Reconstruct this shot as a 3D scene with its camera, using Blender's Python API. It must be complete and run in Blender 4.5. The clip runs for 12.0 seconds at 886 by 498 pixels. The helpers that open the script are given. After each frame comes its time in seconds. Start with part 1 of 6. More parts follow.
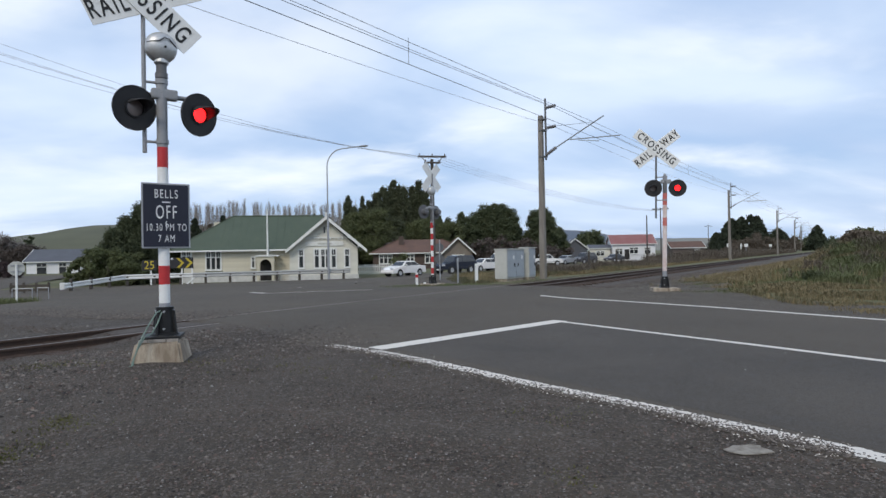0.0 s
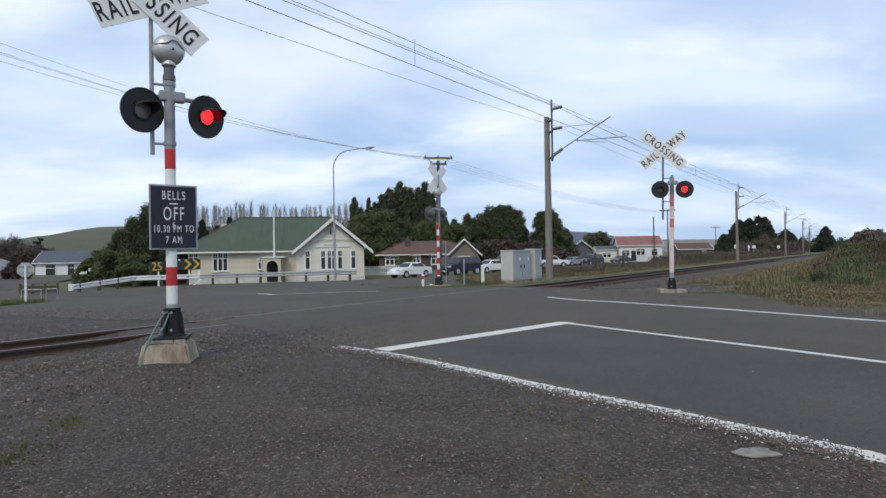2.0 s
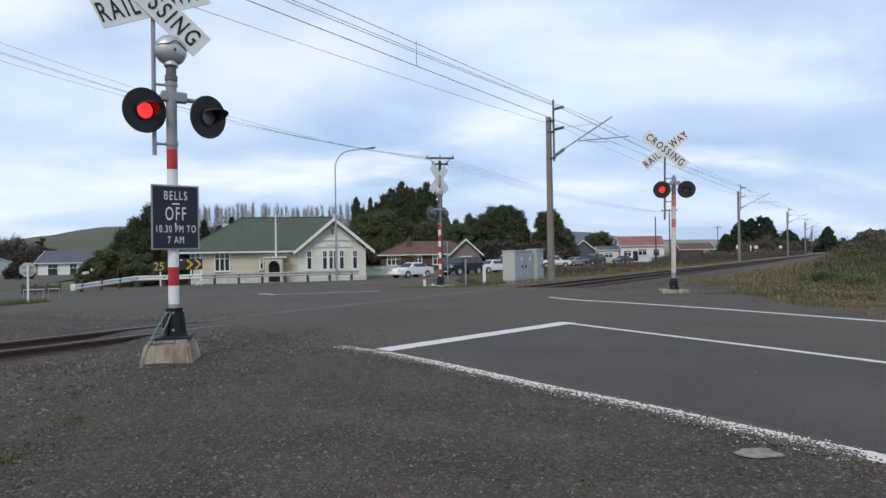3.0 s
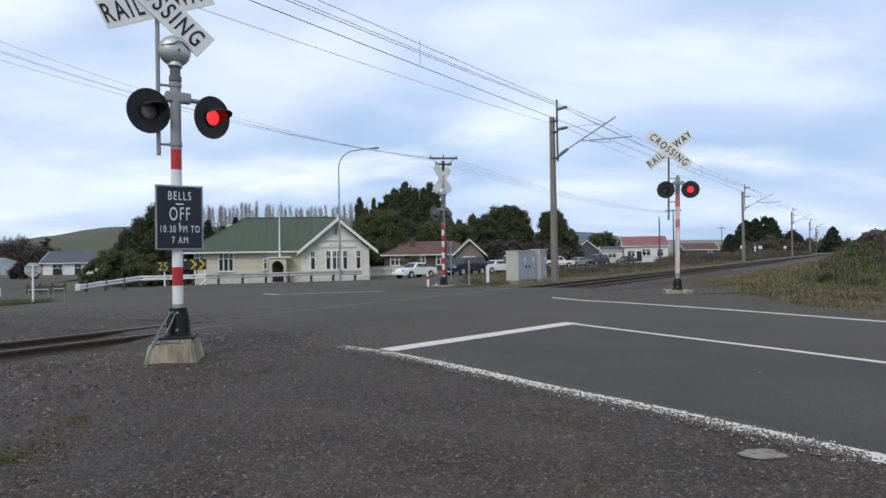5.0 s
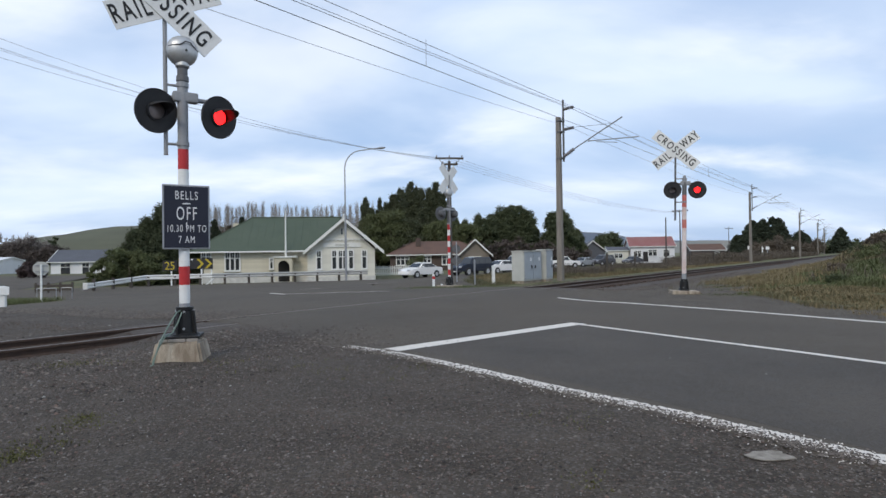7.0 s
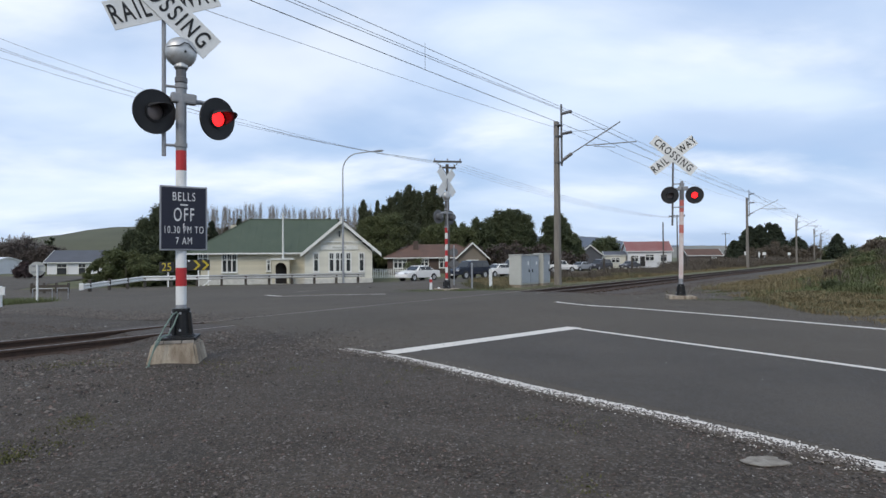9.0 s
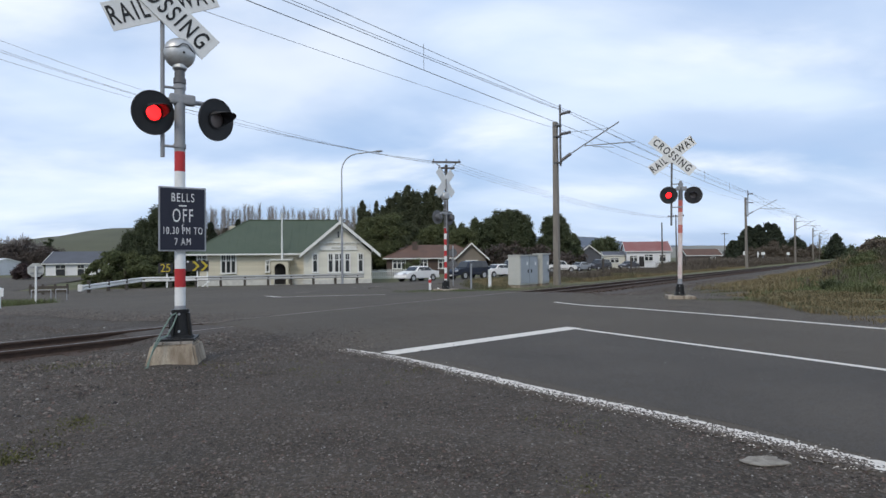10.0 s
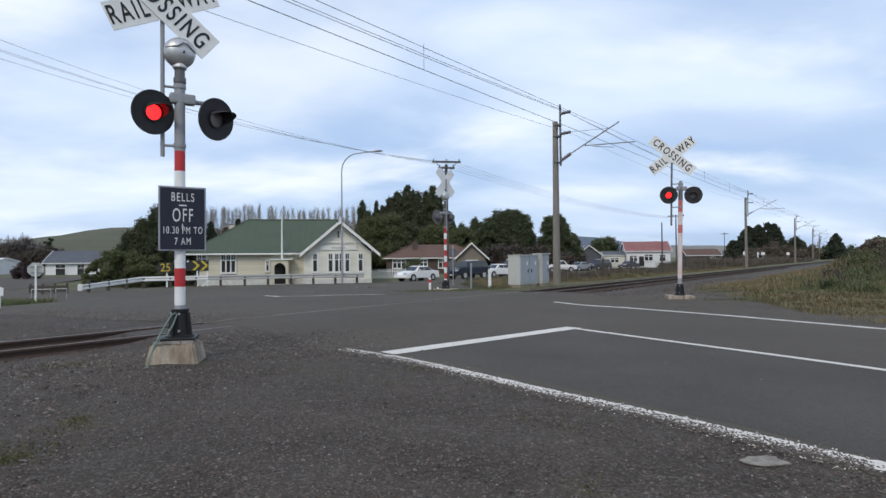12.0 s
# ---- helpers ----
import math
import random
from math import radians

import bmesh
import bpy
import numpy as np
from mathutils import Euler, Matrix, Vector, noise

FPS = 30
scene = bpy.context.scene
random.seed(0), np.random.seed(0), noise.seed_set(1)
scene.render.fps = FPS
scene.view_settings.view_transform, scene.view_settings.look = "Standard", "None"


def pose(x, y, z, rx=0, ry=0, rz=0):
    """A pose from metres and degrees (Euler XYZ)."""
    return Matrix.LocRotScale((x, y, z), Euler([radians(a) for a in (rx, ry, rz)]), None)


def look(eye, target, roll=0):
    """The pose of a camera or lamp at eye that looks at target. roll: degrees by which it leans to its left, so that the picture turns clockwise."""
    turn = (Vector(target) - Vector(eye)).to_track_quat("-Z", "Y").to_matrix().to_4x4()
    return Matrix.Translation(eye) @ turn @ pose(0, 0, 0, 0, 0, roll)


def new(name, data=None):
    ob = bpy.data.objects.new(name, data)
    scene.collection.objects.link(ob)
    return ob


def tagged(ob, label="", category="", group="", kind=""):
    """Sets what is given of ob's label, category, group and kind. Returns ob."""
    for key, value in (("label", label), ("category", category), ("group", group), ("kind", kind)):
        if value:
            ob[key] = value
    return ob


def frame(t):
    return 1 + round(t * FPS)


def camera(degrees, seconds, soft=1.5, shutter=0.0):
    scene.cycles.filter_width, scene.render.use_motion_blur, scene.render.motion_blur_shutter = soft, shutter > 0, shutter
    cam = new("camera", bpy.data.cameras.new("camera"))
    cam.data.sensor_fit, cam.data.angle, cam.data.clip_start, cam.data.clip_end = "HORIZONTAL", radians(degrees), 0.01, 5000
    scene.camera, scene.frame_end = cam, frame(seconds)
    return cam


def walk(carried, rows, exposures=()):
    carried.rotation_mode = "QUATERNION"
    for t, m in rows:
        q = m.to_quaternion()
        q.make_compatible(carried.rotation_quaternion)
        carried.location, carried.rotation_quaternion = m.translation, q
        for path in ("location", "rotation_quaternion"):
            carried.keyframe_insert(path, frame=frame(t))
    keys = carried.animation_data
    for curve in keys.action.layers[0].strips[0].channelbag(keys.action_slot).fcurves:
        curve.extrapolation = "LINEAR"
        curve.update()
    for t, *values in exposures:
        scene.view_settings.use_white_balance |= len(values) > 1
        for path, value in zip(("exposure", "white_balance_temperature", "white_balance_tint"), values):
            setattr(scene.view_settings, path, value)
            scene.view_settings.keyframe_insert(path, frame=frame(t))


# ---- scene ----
# a camera held by hand at chest height beside the road, only turning a little
cam = camera(72.57, 12.0)
PATH = [
    (0.0, pose(0, 0, 1.31, 90.396, 1.010, -1.253)),
    (0.5, pose(0, 0, 1.31, 90.401, 1.012, -1.177)),
    (1.0, pose(0, 0, 1.31, 90.436, 1.019, -1.020)),
    (1.5, pose(0, 0, 1.31, 90.465, 0.979, -0.835)),
    (2.0, pose(0, 0, 1.31, 90.541, 0.994, -0.669)),
    (2.5, pose(0, 0, 1.31, 90.549, 0.993, -0.569)),
    (3.0, pose(0, 0, 1.31, 90.555, 0.977, -0.514)),
    (3.2, pose(0, 0, 1.31, 90.556, 0.975, -0.500)),
    (4.8, pose(0, 0, 1.31, 90.576, 0.958, -0.215)),
    (5.0, pose(0, 0, 1.31, 90.577, 0.957, -0.193)),
    (5.5, pose(0, 0, 1.31, 90.578, 0.961, -0.104)),
    (6.0, pose(0, 0, 1.31, 90.569, 1.102, 0.241)),
    (6.5, pose(0, 0, 1.31, 90.554, 1.037, 0.301)),
    (7.0, pose(0, 0, 1.31, 90.583, 0.820, 0.349)),
    (7.2, pose(0, 0, 1.31, 90.590, 0.805, 0.355)),
    (8.8, pose(0, 0, 1.31, 90.880, 0.400, 0.112)),
    (9.0, pose(0, 0, 1.31, 90.887, 0.394, 0.102)),
    (9.5, pose(0, 0, 1.31, 90.917, 0.500, 0.041)),
    (10.0, pose(0, 0, 1.31, 90.930, 0.504, 0.015)),
    (10.5, pose(0, 0, 1.31, 90.944, 0.513, 0.016)),
    (11.0, pose(0, 0, 1.31, 90.945, 0.480, 0.012)),
    (11.5, pose(0, 0, 1.31, 90.928, 0.472, 0.008)),
    (12.0, pose(0, 0, 1.31, 90.907, 0.457, 0.009)),
]
walk(cam, PATH)

# ---- sky and sun: thin broken overcast, soft light from behind ----
world = bpy.data.worlds.new("world")
scene.world = world
world.use_nodes = True
wt = world.node_tree
wt.nodes.clear()


def wnode(kind, **sets):
    n = wt.nodes.new(kind)
    for k, v in sets.items():
        n.inputs[k].default_value = v
    return n


sky = wt.nodes.new("ShaderNodeTexSky")
sky.sky_type = "NISHITA"
sky.sun_disc = False
sky.sun_elevation = radians(38)
sky.sun_rotation = radians(200)
sky.air_density, sky.dust_density = 1.0, 1.5
coords = wt.nodes.new("ShaderNodeTexCoord")
sep = wt.nodes.new("ShaderNodeSeparateXYZ")
wt.links.new(coords.outputs["Generated"], sep.inputs[0])


def wmath(op, a, b):
    n = wt.nodes.new("ShaderNodeMath")
    n.operation = op
    for i, v in enumerate((a, b)):
        if isinstance(v, (int, float)):
            n.inputs[i].default_value = v
        else:
            wt.links.new(v, n.inputs[i])
    return n.outputs[0]


high = wmath("ADD", wmath("MAXIMUM", sep.outputs[2], 0.0), 0.24)
flat = wt.nodes.new("ShaderNodeCombineXYZ")
wt.links.new(wmath("DIVIDE", sep.outputs[0], high), flat.inputs[0])
wt.links.new(wmath("DIVIDE", sep.outputs[1], high), flat.inputs[1])
turn = wt.nodes.new("ShaderNodeMapping")
turn.inputs["Rotation"].default_value = (0, 0, radians(-40))
turn.inputs["Scale"].default_value = (0.70, 1.0, 1)
turn.inputs["Location"].default_value = (0.6, 0.35, 0)
wt.links.new(flat.outputs[0], turn.inputs[0])


def cloud(scale, detail, rough, lo, hi):
    n = wnode("ShaderNodeTexNoise", Scale=scale, Detail=detail, Roughness=rough, Distortion=0.25)
    wt.links.new(turn.outputs[0], n.inputs["Vector"])
    r = wt.nodes.new("ShaderNodeMapRange")
    r.interpolation_type = "SMOOTHSTEP"
    r.inputs["From Min"].default_value, r.inputs["From Max"].default_value = lo, hi
    wt.links.new(n.outputs["Fac"], r.inputs["Value"])
    return r.outputs["Result"]


def wmix(fac, a, b):
    n = wt.nodes.new("ShaderNodeMix")
    n.data_type = "RGBA"
    for sock, v in ((n.inputs[0], fac), (n.inputs[6], a), (n.inputs[7], b)):
        if isinstance(v, (float, tuple)):
            sock.default_value = v
        else:
            wt.links.new(v, sock)
    return n.outputs[2]


# grey-blue cloud deck over the clear sky, then white billows in it
deck = wmix(0.80, sky.outputs[0], (4.1, 5.65, 8.4, 1))
billow = wmix(cloud(1.05, 5, 0.48, 0.36, 0.70), deck, (6.95, 8.1, 9.85, 1))
white = wmix(cloud(1.7, 6, 0.5, 0.46, 0.82), billow, (9.3, 9.8, 10.4, 1))


def toward(way, near, far):
    """How near the view is to a way in the sky, from 0 to 1, broken up by the clouds' own grain."""
    dot = wt.nodes.new("ShaderNodeVectorMath")
    dot.operation = "DOT_PRODUCT"
    wt.links.new(coords.outputs["Generated"], dot.inputs[0])
    dot.inputs[1].default_value = way
    r = wt.nodes.new("ShaderNodeMapRange")
    r.interpolation_type = "SMOOTHSTEP"
    r.inputs["From Min"].default_value, r.inputs["From Max"].default_value = math.cos(radians(far)), math.cos(radians(near))
    wt.links.new(dot.outputs["Value"], r.inputs["Value"])
    return r.outputs["Result"]


# a thinner, brighter stretch of cloud, and thicker grey-blue cloud beside it
bright = wmath("MULTIPLY", toward((-0.233, 0.886, 0.402), 2, 14), wmath("MULTIPLY", wmath("ADD", cloud(2.3, 5, 0.5, 0.30, 0.62), 0.35), 0.36))
lit_cloud = wmix(bright, white, (9.7, 9.95, 10.3, 1))
heavy = wmath("MULTIPLY", toward((0.506, 0.836, 0.211), 2, 20), wmath("MULTIPLY", cloud(1.9, 5, 0.5, 0.38, 0.66), 0.62))
veiled = wmix(heavy, lit_cloud, (4.6, 5.9, 8.2, 1))
back = wnode("ShaderNodeBackground", Strength=0.1125)
wt.links.new(veiled, back.inputs["Color"])
wout = wt.nodes.new("ShaderNodeOutputWorld")
wt.links.new(back.outputs[0], wout.inputs["Surface"])

sun = new("sun", bpy.data.lights.new("sun", "SUN"))
sun.data.energy, sun.data.angle, sun.data.color = 1.45, radians(20), (1.0, 0.92, 0.80)
sun.matrix_basis = look((-8, -22, 20), (0, 0, 0))
scene.view_settings.exposure = 0.0


# ---- materials ----
def mat(name, col, col2=None, rough=0.7, metal=0.0, scale=8.0, bump=0.0, bscale=60.0, amount=0.5, glow=None, stretch=None,
        fine=None, island=0.0, objvar=0.0, spec=0.4, speck=None):
    """A surface of two tones broken up at a coarse and a fine scale, with a fine relief."""
    m = bpy.data.materials.new(name)
    m.use_nodes = True
    nt = m.node_tree
    b = nt.nodes["Principled BSDF"]
    b.inputs["Roughness"].default_value, b.inputs["Metallic"].default_value = rough, metal
    b.inputs["Specular IOR Level"].default_value = spec
    tc = nt.nodes.new("ShaderNodeTexCoord")
    vec = tc.outputs["Object"]
    if stretch:
        mp = nt.nodes.new("ShaderNodeMapping")
        mp.inputs["Scale"].default_value = stretch
        nt.links.new(vec, mp.inputs[0])
        vec = mp.outputs[0]

    def noise_at(s, detail=4):
        n = nt.nodes.new("ShaderNodeTexNoise")
        n.inputs["Scale"].default_value, n.inputs["Detail"].default_value = s, detail
        nt.links.new(vec, n.inputs["Vector"])
        return n.outputs["Fac"]

    def mixed(fac, a, c):
        n = nt.nodes.new("ShaderNodeMix")
        n.data_type = "RGBA"
        nt.links.new(fac, n.inputs[0])
        for sock, v in ((n.inputs[6], a), (n.inputs[7], c)):
            if isinstance(v, tuple):
                sock.default_value = (*v, 1)
            else:
                nt.links.new(v, sock)
        return n.outputs[2]

    def ramp(fac, lo, hi, top=1.0):
        r = nt.nodes.new("ShaderNodeMapRange")
        r.inputs["From Min"].default_value, r.inputs["From Max"].default_value = lo, hi
        r.inputs["To Max"].default_value = top
        nt.links.new(fac, r.inputs["Value"])
        return r.outputs["Result"]

    if col2 is None:
        col2 = tuple(c * 0.78 for c in col)
    out = mixed(ramp(noise_at(scale), 0.5 - amount * 0.5, 0.5 + amount * 0.5), col, col2)
    tint = tuple(c * 0.6 for c in col) if fine is None else fine
    out = mixed(ramp(noise_at(scale * 9, 3), 0.52, 0.78, 0.55), out, tint)
    if speck:
        grain, dark, light = speck
        cells = nt.nodes.new("ShaderNodeTexVoronoi")
        cells.inputs["Scale"].default_value = grain
        nt.links.new(vec, cells.inputs["Vector"])
        tone = nt.nodes.new("ShaderNodeSeparateColor")
        nt.links.new(cells.outputs["Color"], tone.inputs[0])
        out = mixed(ramp(tone.outputs[0], 0.55, 1.0, 0.8), out, dark)
        out = mixed(ramp(tone.outputs[1], 0.72, 1.0, 0.8), out, light)
    if island or objvar:
        src = nt.nodes.new("ShaderNodeNewGeometry").outputs["Random Per Island"] if island else nt.nodes.new("ShaderNodeObjectInfo").outputs["Random"]
        hsv = nt.nodes.new("ShaderNodeHueSaturation")
        v = nt.nodes.new("ShaderNodeMapRange")
        k = island or objvar
        v.inputs["To Min"].default_value, v.inputs["To Max"].default_value = 1 - k, 1 + k
        nt.links.new(src, v.inputs["Value"])
        nt.links.new(v.outputs["Result"], hsv.inputs["Value"])
        nt.links.new(out, hsv.inputs["Color"])
        out = hsv.outputs["Color"]
    nt.links.new(out, b.inputs["Base Color"])
    if bump:
        bn = nt.nodes.new("ShaderNodeBump")
        bn.inputs["Strength"].default_value = bump
        bn.inputs["Distance"].default_value = 0.02
        nt.links.new(noise_at(bscale, 5), bn.inputs["Height"])
        nt.links.new(bn.outputs[0], b.inputs["Normal"])
    if glow:
        b.inputs["Emission Color"].default_value = (*glow[0], 1)
        b.inputs["Emission Strength"].default_value = glow[1]
    return m


M = {}
M["grass"] = mat("grass_ground", (0.075, 0.085, 0.03), (0.13, 0.115, 0.055), 0.95, scale=0.35, bump=0.5, bscale=14, fine=(0.05, 0.06, 0.02))
M["gravel"] = mat("gravel", (0.082, 0.063, 0.046), (0.043, 0.033, 0.023), 0.95, scale=0.9, bump=1.0, bscale=55, fine=(0.118, 0.100, 0.082), speck=(55, (0.036, 0.030, 0.025), (0.135, 0.118, 0.10)))
M["verge"] = mat("verge_gravel", (0.108, 0.085, 0.060), (0.064, 0.050, 0.034), 0.95, scale=0.8, bump=1.0, bscale=55, fine=(0.13, 0.11, 0.088), speck=(45, (0.04, 0.033, 0.027), (0.15, 0.13, 0.11)))
M["ballast"] = mat("ballast", (0.085, 0.07, 0.058), (0.055, 0.042, 0.034), 0.95, scale=1.2, bump=1.0, bscale=22, fine=(0.16, 0.15, 0.14))
M["asphalt"] = mat("asphalt", (0.100, 0.079, 0.056), (0.064, 0.051, 0.0365), 0.92, amount=0.45, scale=0.3, bump=0.35, bscale=120, fine=(0.098, 0.084, 0.067), speck=(110, (0.055, 0.046, 0.037), (0.11, 0.096, 0.08)))
M["asphalt_new"] = mat("new_asphalt", (0.090, 0.074, 0.058), (0.052, 0.043, 0.034), 0.9, amount=0.5, scale=0.7, bump=0.4, bscale=120, fine=(0.078, 0.072, 0.068), speck=(90, (0.04, 0.034, 0.028), (0.10, 0.088, 0.075)))
M["paint"] = mat("road_paint", (0.72, 0.665, 0.59), (0.62, 0.57, 0.505), 0.8, scale=4, bump=0.3, bscale=90, fine=(0.42, 0.40, 0.36))
M["stone"] = mat("stone", (0.132, 0.112, 0.096), (0.092, 0.077, 0.066), 0.9, scale=30, island=0.6)
M["warm_stone"] = mat("reddish_stone", (0.125, 0.088, 0.072), (0.09, 0.062, 0.05), 0.9, scale=30, island=0.45)
M["dark_stone"] = mat("dark_stone", (0.052, 0.044, 0.038), (0.036, 0.03, 0.026), 0.9, scale=30, island=0.4)
M["pale_stone"] = mat("pale_stone", (0.27, 0.255, 0.235), (0.2, 0.19, 0.17), 0.9, scale=30, island=0.4)
M["ballast_stone"] = mat("ballast_stone", (0.095, 0.078, 0.064), (0.066, 0.046, 0.036), 0.92, scale=3, island=0.55)
M["rail_top"] = mat("worn_steel", (0.22, 0.19, 0.17), (0.15, 0.12, 0.10), 0.45, 0.6, scale=3, stretch=(1, 1, 1))
M["rust"] = mat("rusty_steel", (0.082, 0.052, 0.038), (0.055, 0.038, 0.03), 0.9, 0.1, scale=9, bump=0.4, bscale=70)
M["concrete"] = mat("concrete", (0.43, 0.37, 0.285), (0.21, 0.165, 0.12), 0.95, amount=0.3, scale=4, bump=0.5, bscale=50, stretch=(2.5, 2.5, 0.6), fine=(0.17, 0.12, 0.09))
M["galv"] = mat("galvanised_steel", (0.40, 0.41, 0.42), (0.3, 0.3, 0.31), 0.5, 0.55, scale=6, bump=0.1)
M["grey_paint"] = mat("grey_paint", (0.30, 0.31, 0.32), (0.24, 0.24, 0.25), 0.55, scale=5, bump=0.1)
M["dark_steel"] = mat("dark_steel", (0.16, 0.16, 0.165), (0.11, 0.11, 0.11), 0.6, 0.3, scale=6)
M["silver"] = mat("silver_paint", (0.58, 0.58, 0.57), (0.45, 0.45, 0.44), 0.38, 0.55, scale=6)
M["white"] = mat("white_paint", (0.80, 0.80, 0.78), (0.7, 0.7, 0.67), 0.5, scale=5, fine=(0.6, 0.58, 0.54))
M["faded_white"] = mat("faded_white_paint", (0.72, 0.68, 0.65), (0.6, 0.42, 0.38), 0.7, scale=6, fine=(0.5, 0.4, 0.36))
M["red"] = mat("red_paint", (0.52, 0.03, 0.035), (0.42, 0.03, 0.03), 0.5, scale=5)
M["faded_red"] = mat("faded_red_paint", (0.50, 0.07, 0.06), (0.55, 0.22, 0.18), 0.7, scale=7)
M["black"] = mat("black_paint", (0.018, 0.018, 0.02), (0.028, 0.027, 0.028), 0.6, scale=7, bump=0.1, fine=(0.04, 0.038, 0.036))
M["bitumen"] = mat("black_bitumen", (0.012, 0.012, 0.012), (0.02, 0.02, 0.02), 0.45, scale=9, bump=0.3, spec=0.25)
M["navy"] = mat("navy_sheet", (0.014, 0.016, 0.030), (0.017, 0.019, 0.033), 0.6, scale=3)
M["letter"] = mat("white_letters", (0.78, 0.78, 0.78), rough=0.6)
M["ink"] = mat("black_letters", (0.02, 0.02, 0.02), rough=0.6)
# unlit lens: the sky's reflection is put into its greyed base colour
M["lens"] = mat("sky_greyed_red_lens", (0.17, 0.135, 0.13), (0.21, 0.185, 0.18), 0.3, scale=14, spec=0.6)
M["lit"] = mat("lit_red_lens", (0.3, 0.01, 0.01), rough=0.5, glow=((1.0, 0.012, 0.014), 4.0))
M["scrap"] = mat("grey_mortar", (0.34, 0.31, 0.265), (0.2, 0.175, 0.145), 1.0, spec=0.1, amount=0.3, scale=14, bump=0.5)
M["packer"] = mat("grey_packing_mortar", (0.34, 0.31, 0.28), (0.22, 0.2, 0.17), 0.95, scale=9, bump=0.4)
M["hose"] = mat("green_hose", (0.14, 0.2, 0.16), (0.2, 0.26, 0.22), 0.6, scale=20)


# ---- building helpers ----
def part(name, bm, material, parent=None, label="", smooth=False):
    """Links a bmesh as one mesh object, under a thing if one is given."""
    me = bpy.data.meshes.new(name)
    bm.normal_update()
    bm.to_mesh(me)
    bm.free()
    me.materials.append(M[material])
    if smooth:
        for p in me.polygons:
            p.use_smooth = True
    ob = new(name, me)
    if parent is not None:
        ob.parent = parent
    if label:
        ob["label"] = label
    return ob


def thing(name, m, label, category, group=""):
    ob = new(name)
    ob.matrix_basis = m
    return tagged(ob, label, category, group)


def raw(verts, faces):
    bm = bmesh.new()
    vs = [bm.verts.new(v) for v in verts]
    for f in faces:
        bm.faces.new([vs[i] for i in f])
    return bm


def box(bm, c, size, rz=0.0, rx=0.0, ry=0.0, bev=0.0):
    m = pose(*c, rx, ry, rz) @ Matrix.Diagonal((*size, 1))
    r = bmesh.ops.create_cube(bm, size=1.0, matrix=m)
    if bev:
        edges = list({e for v in r["verts"] for e in v.link_edges})
        bmesh.ops.bevel(bm, geom=edges, offset=bev, segments=2, affect="EDGES", profile=0.6)
    return bm


def boxed(c, size, bev=0.0, **kw):
    return box(bmesh.new(), c, size, bev=bev, **kw)


def tube(bm, p, q, r, r2=None, n=10):
    p, q = Vector(p), Vector(q)
    d = q - p
    m = Matrix.Translation((p + q) / 2) @ d.to_track_quat("Z", "Y").to_matrix().to_4x4()
    bmesh.ops.create_cone(bm, cap_ends=True, segments=n, radius1=r, radius2=r if r2 is None else r2, depth=d.length, matrix=m)
    return bm


def tubed(p, q, r, r2=None, n=10):
    return tube(bmesh.new(), p, q, r, r2, n)


def lathe(profile, axis="Y", n=24, c=(0, 0, 0), caps=True):
    """A surface turned from (radius, along) pairs about an axis through c."""
    bm = bmesh.new()
    rings = []
    for r, h in profile:
        ring = []
        for k in range(n):
            a = 2 * math.pi * k / n
            x, z = r * math.cos(a), r * math.sin(a)
            p = (x, h, z) if axis == "Y" else (x, z, h)
            ring.append(bm.verts.new((p[0] + c[0], p[1] + c[1], p[2] + c[2])))
        rings.append(ring)
    for a, b in zip(rings, rings[1:]):
        for k in range(n):
            bm.faces.new((a[k], a[(k + 1) % n], b[(k + 1) % n], b[k]))
    if caps:
        for ring in (rings[0], rings[-1]):
            bm.faces.new(ring)
    bmesh.ops.recalc_face_normals(bm, faces=bm.faces)
    return bm


def sweep(pts, r, n=6):
    """One unbroken round bar along a line of points."""
    pts = [Vector(p) for p in pts]
    bm = bmesh.new()
    rings = []
    for i, p in enumerate(pts):
        d = (pts[min(i + 1, len(pts) - 1)] - pts[max(i - 1, 0)]).normalized()
        u = d.cross(Vector((0.13, 0.21, 0.97))).normalized()
        w = u.cross(d)
        rings.append([bm.verts.new(p + u * (r * math.cos(6.2832 * k / n)) + w * (r * math.sin(6.2832 * k / n))) for k in range(n)])
    for a, b in zip(rings, rings[1:]):
        for k in range(n):
            bm.faces.new((a[k], a[(k + 1) % n], b[(k + 1) % n], b[k]))
    bm.faces.new(rings[0][::-1])
    bm.faces.new(rings[-1])
    bmesh.ops.recalc_face_normals(bm, faces=bm.faces)
    return bm


def prism(pts, y0, y1):
    """An outline in x and z, drawn out along y."""
    n = len(pts)
    vs = [(x, y0, z) for x, z in pts] + [(x, y1, z) for x, z in pts]
    fs = [tuple(range(n)), tuple(range(2 * n - 1, n - 1, -1))] + [(i, i + n, (i + 1) % n + n, (i + 1) % n) for i in range(n)]
    bm = raw(vs, fs)
    bmesh.ops.recalc_face_normals(bm, faces=bm.faces)
    return bm


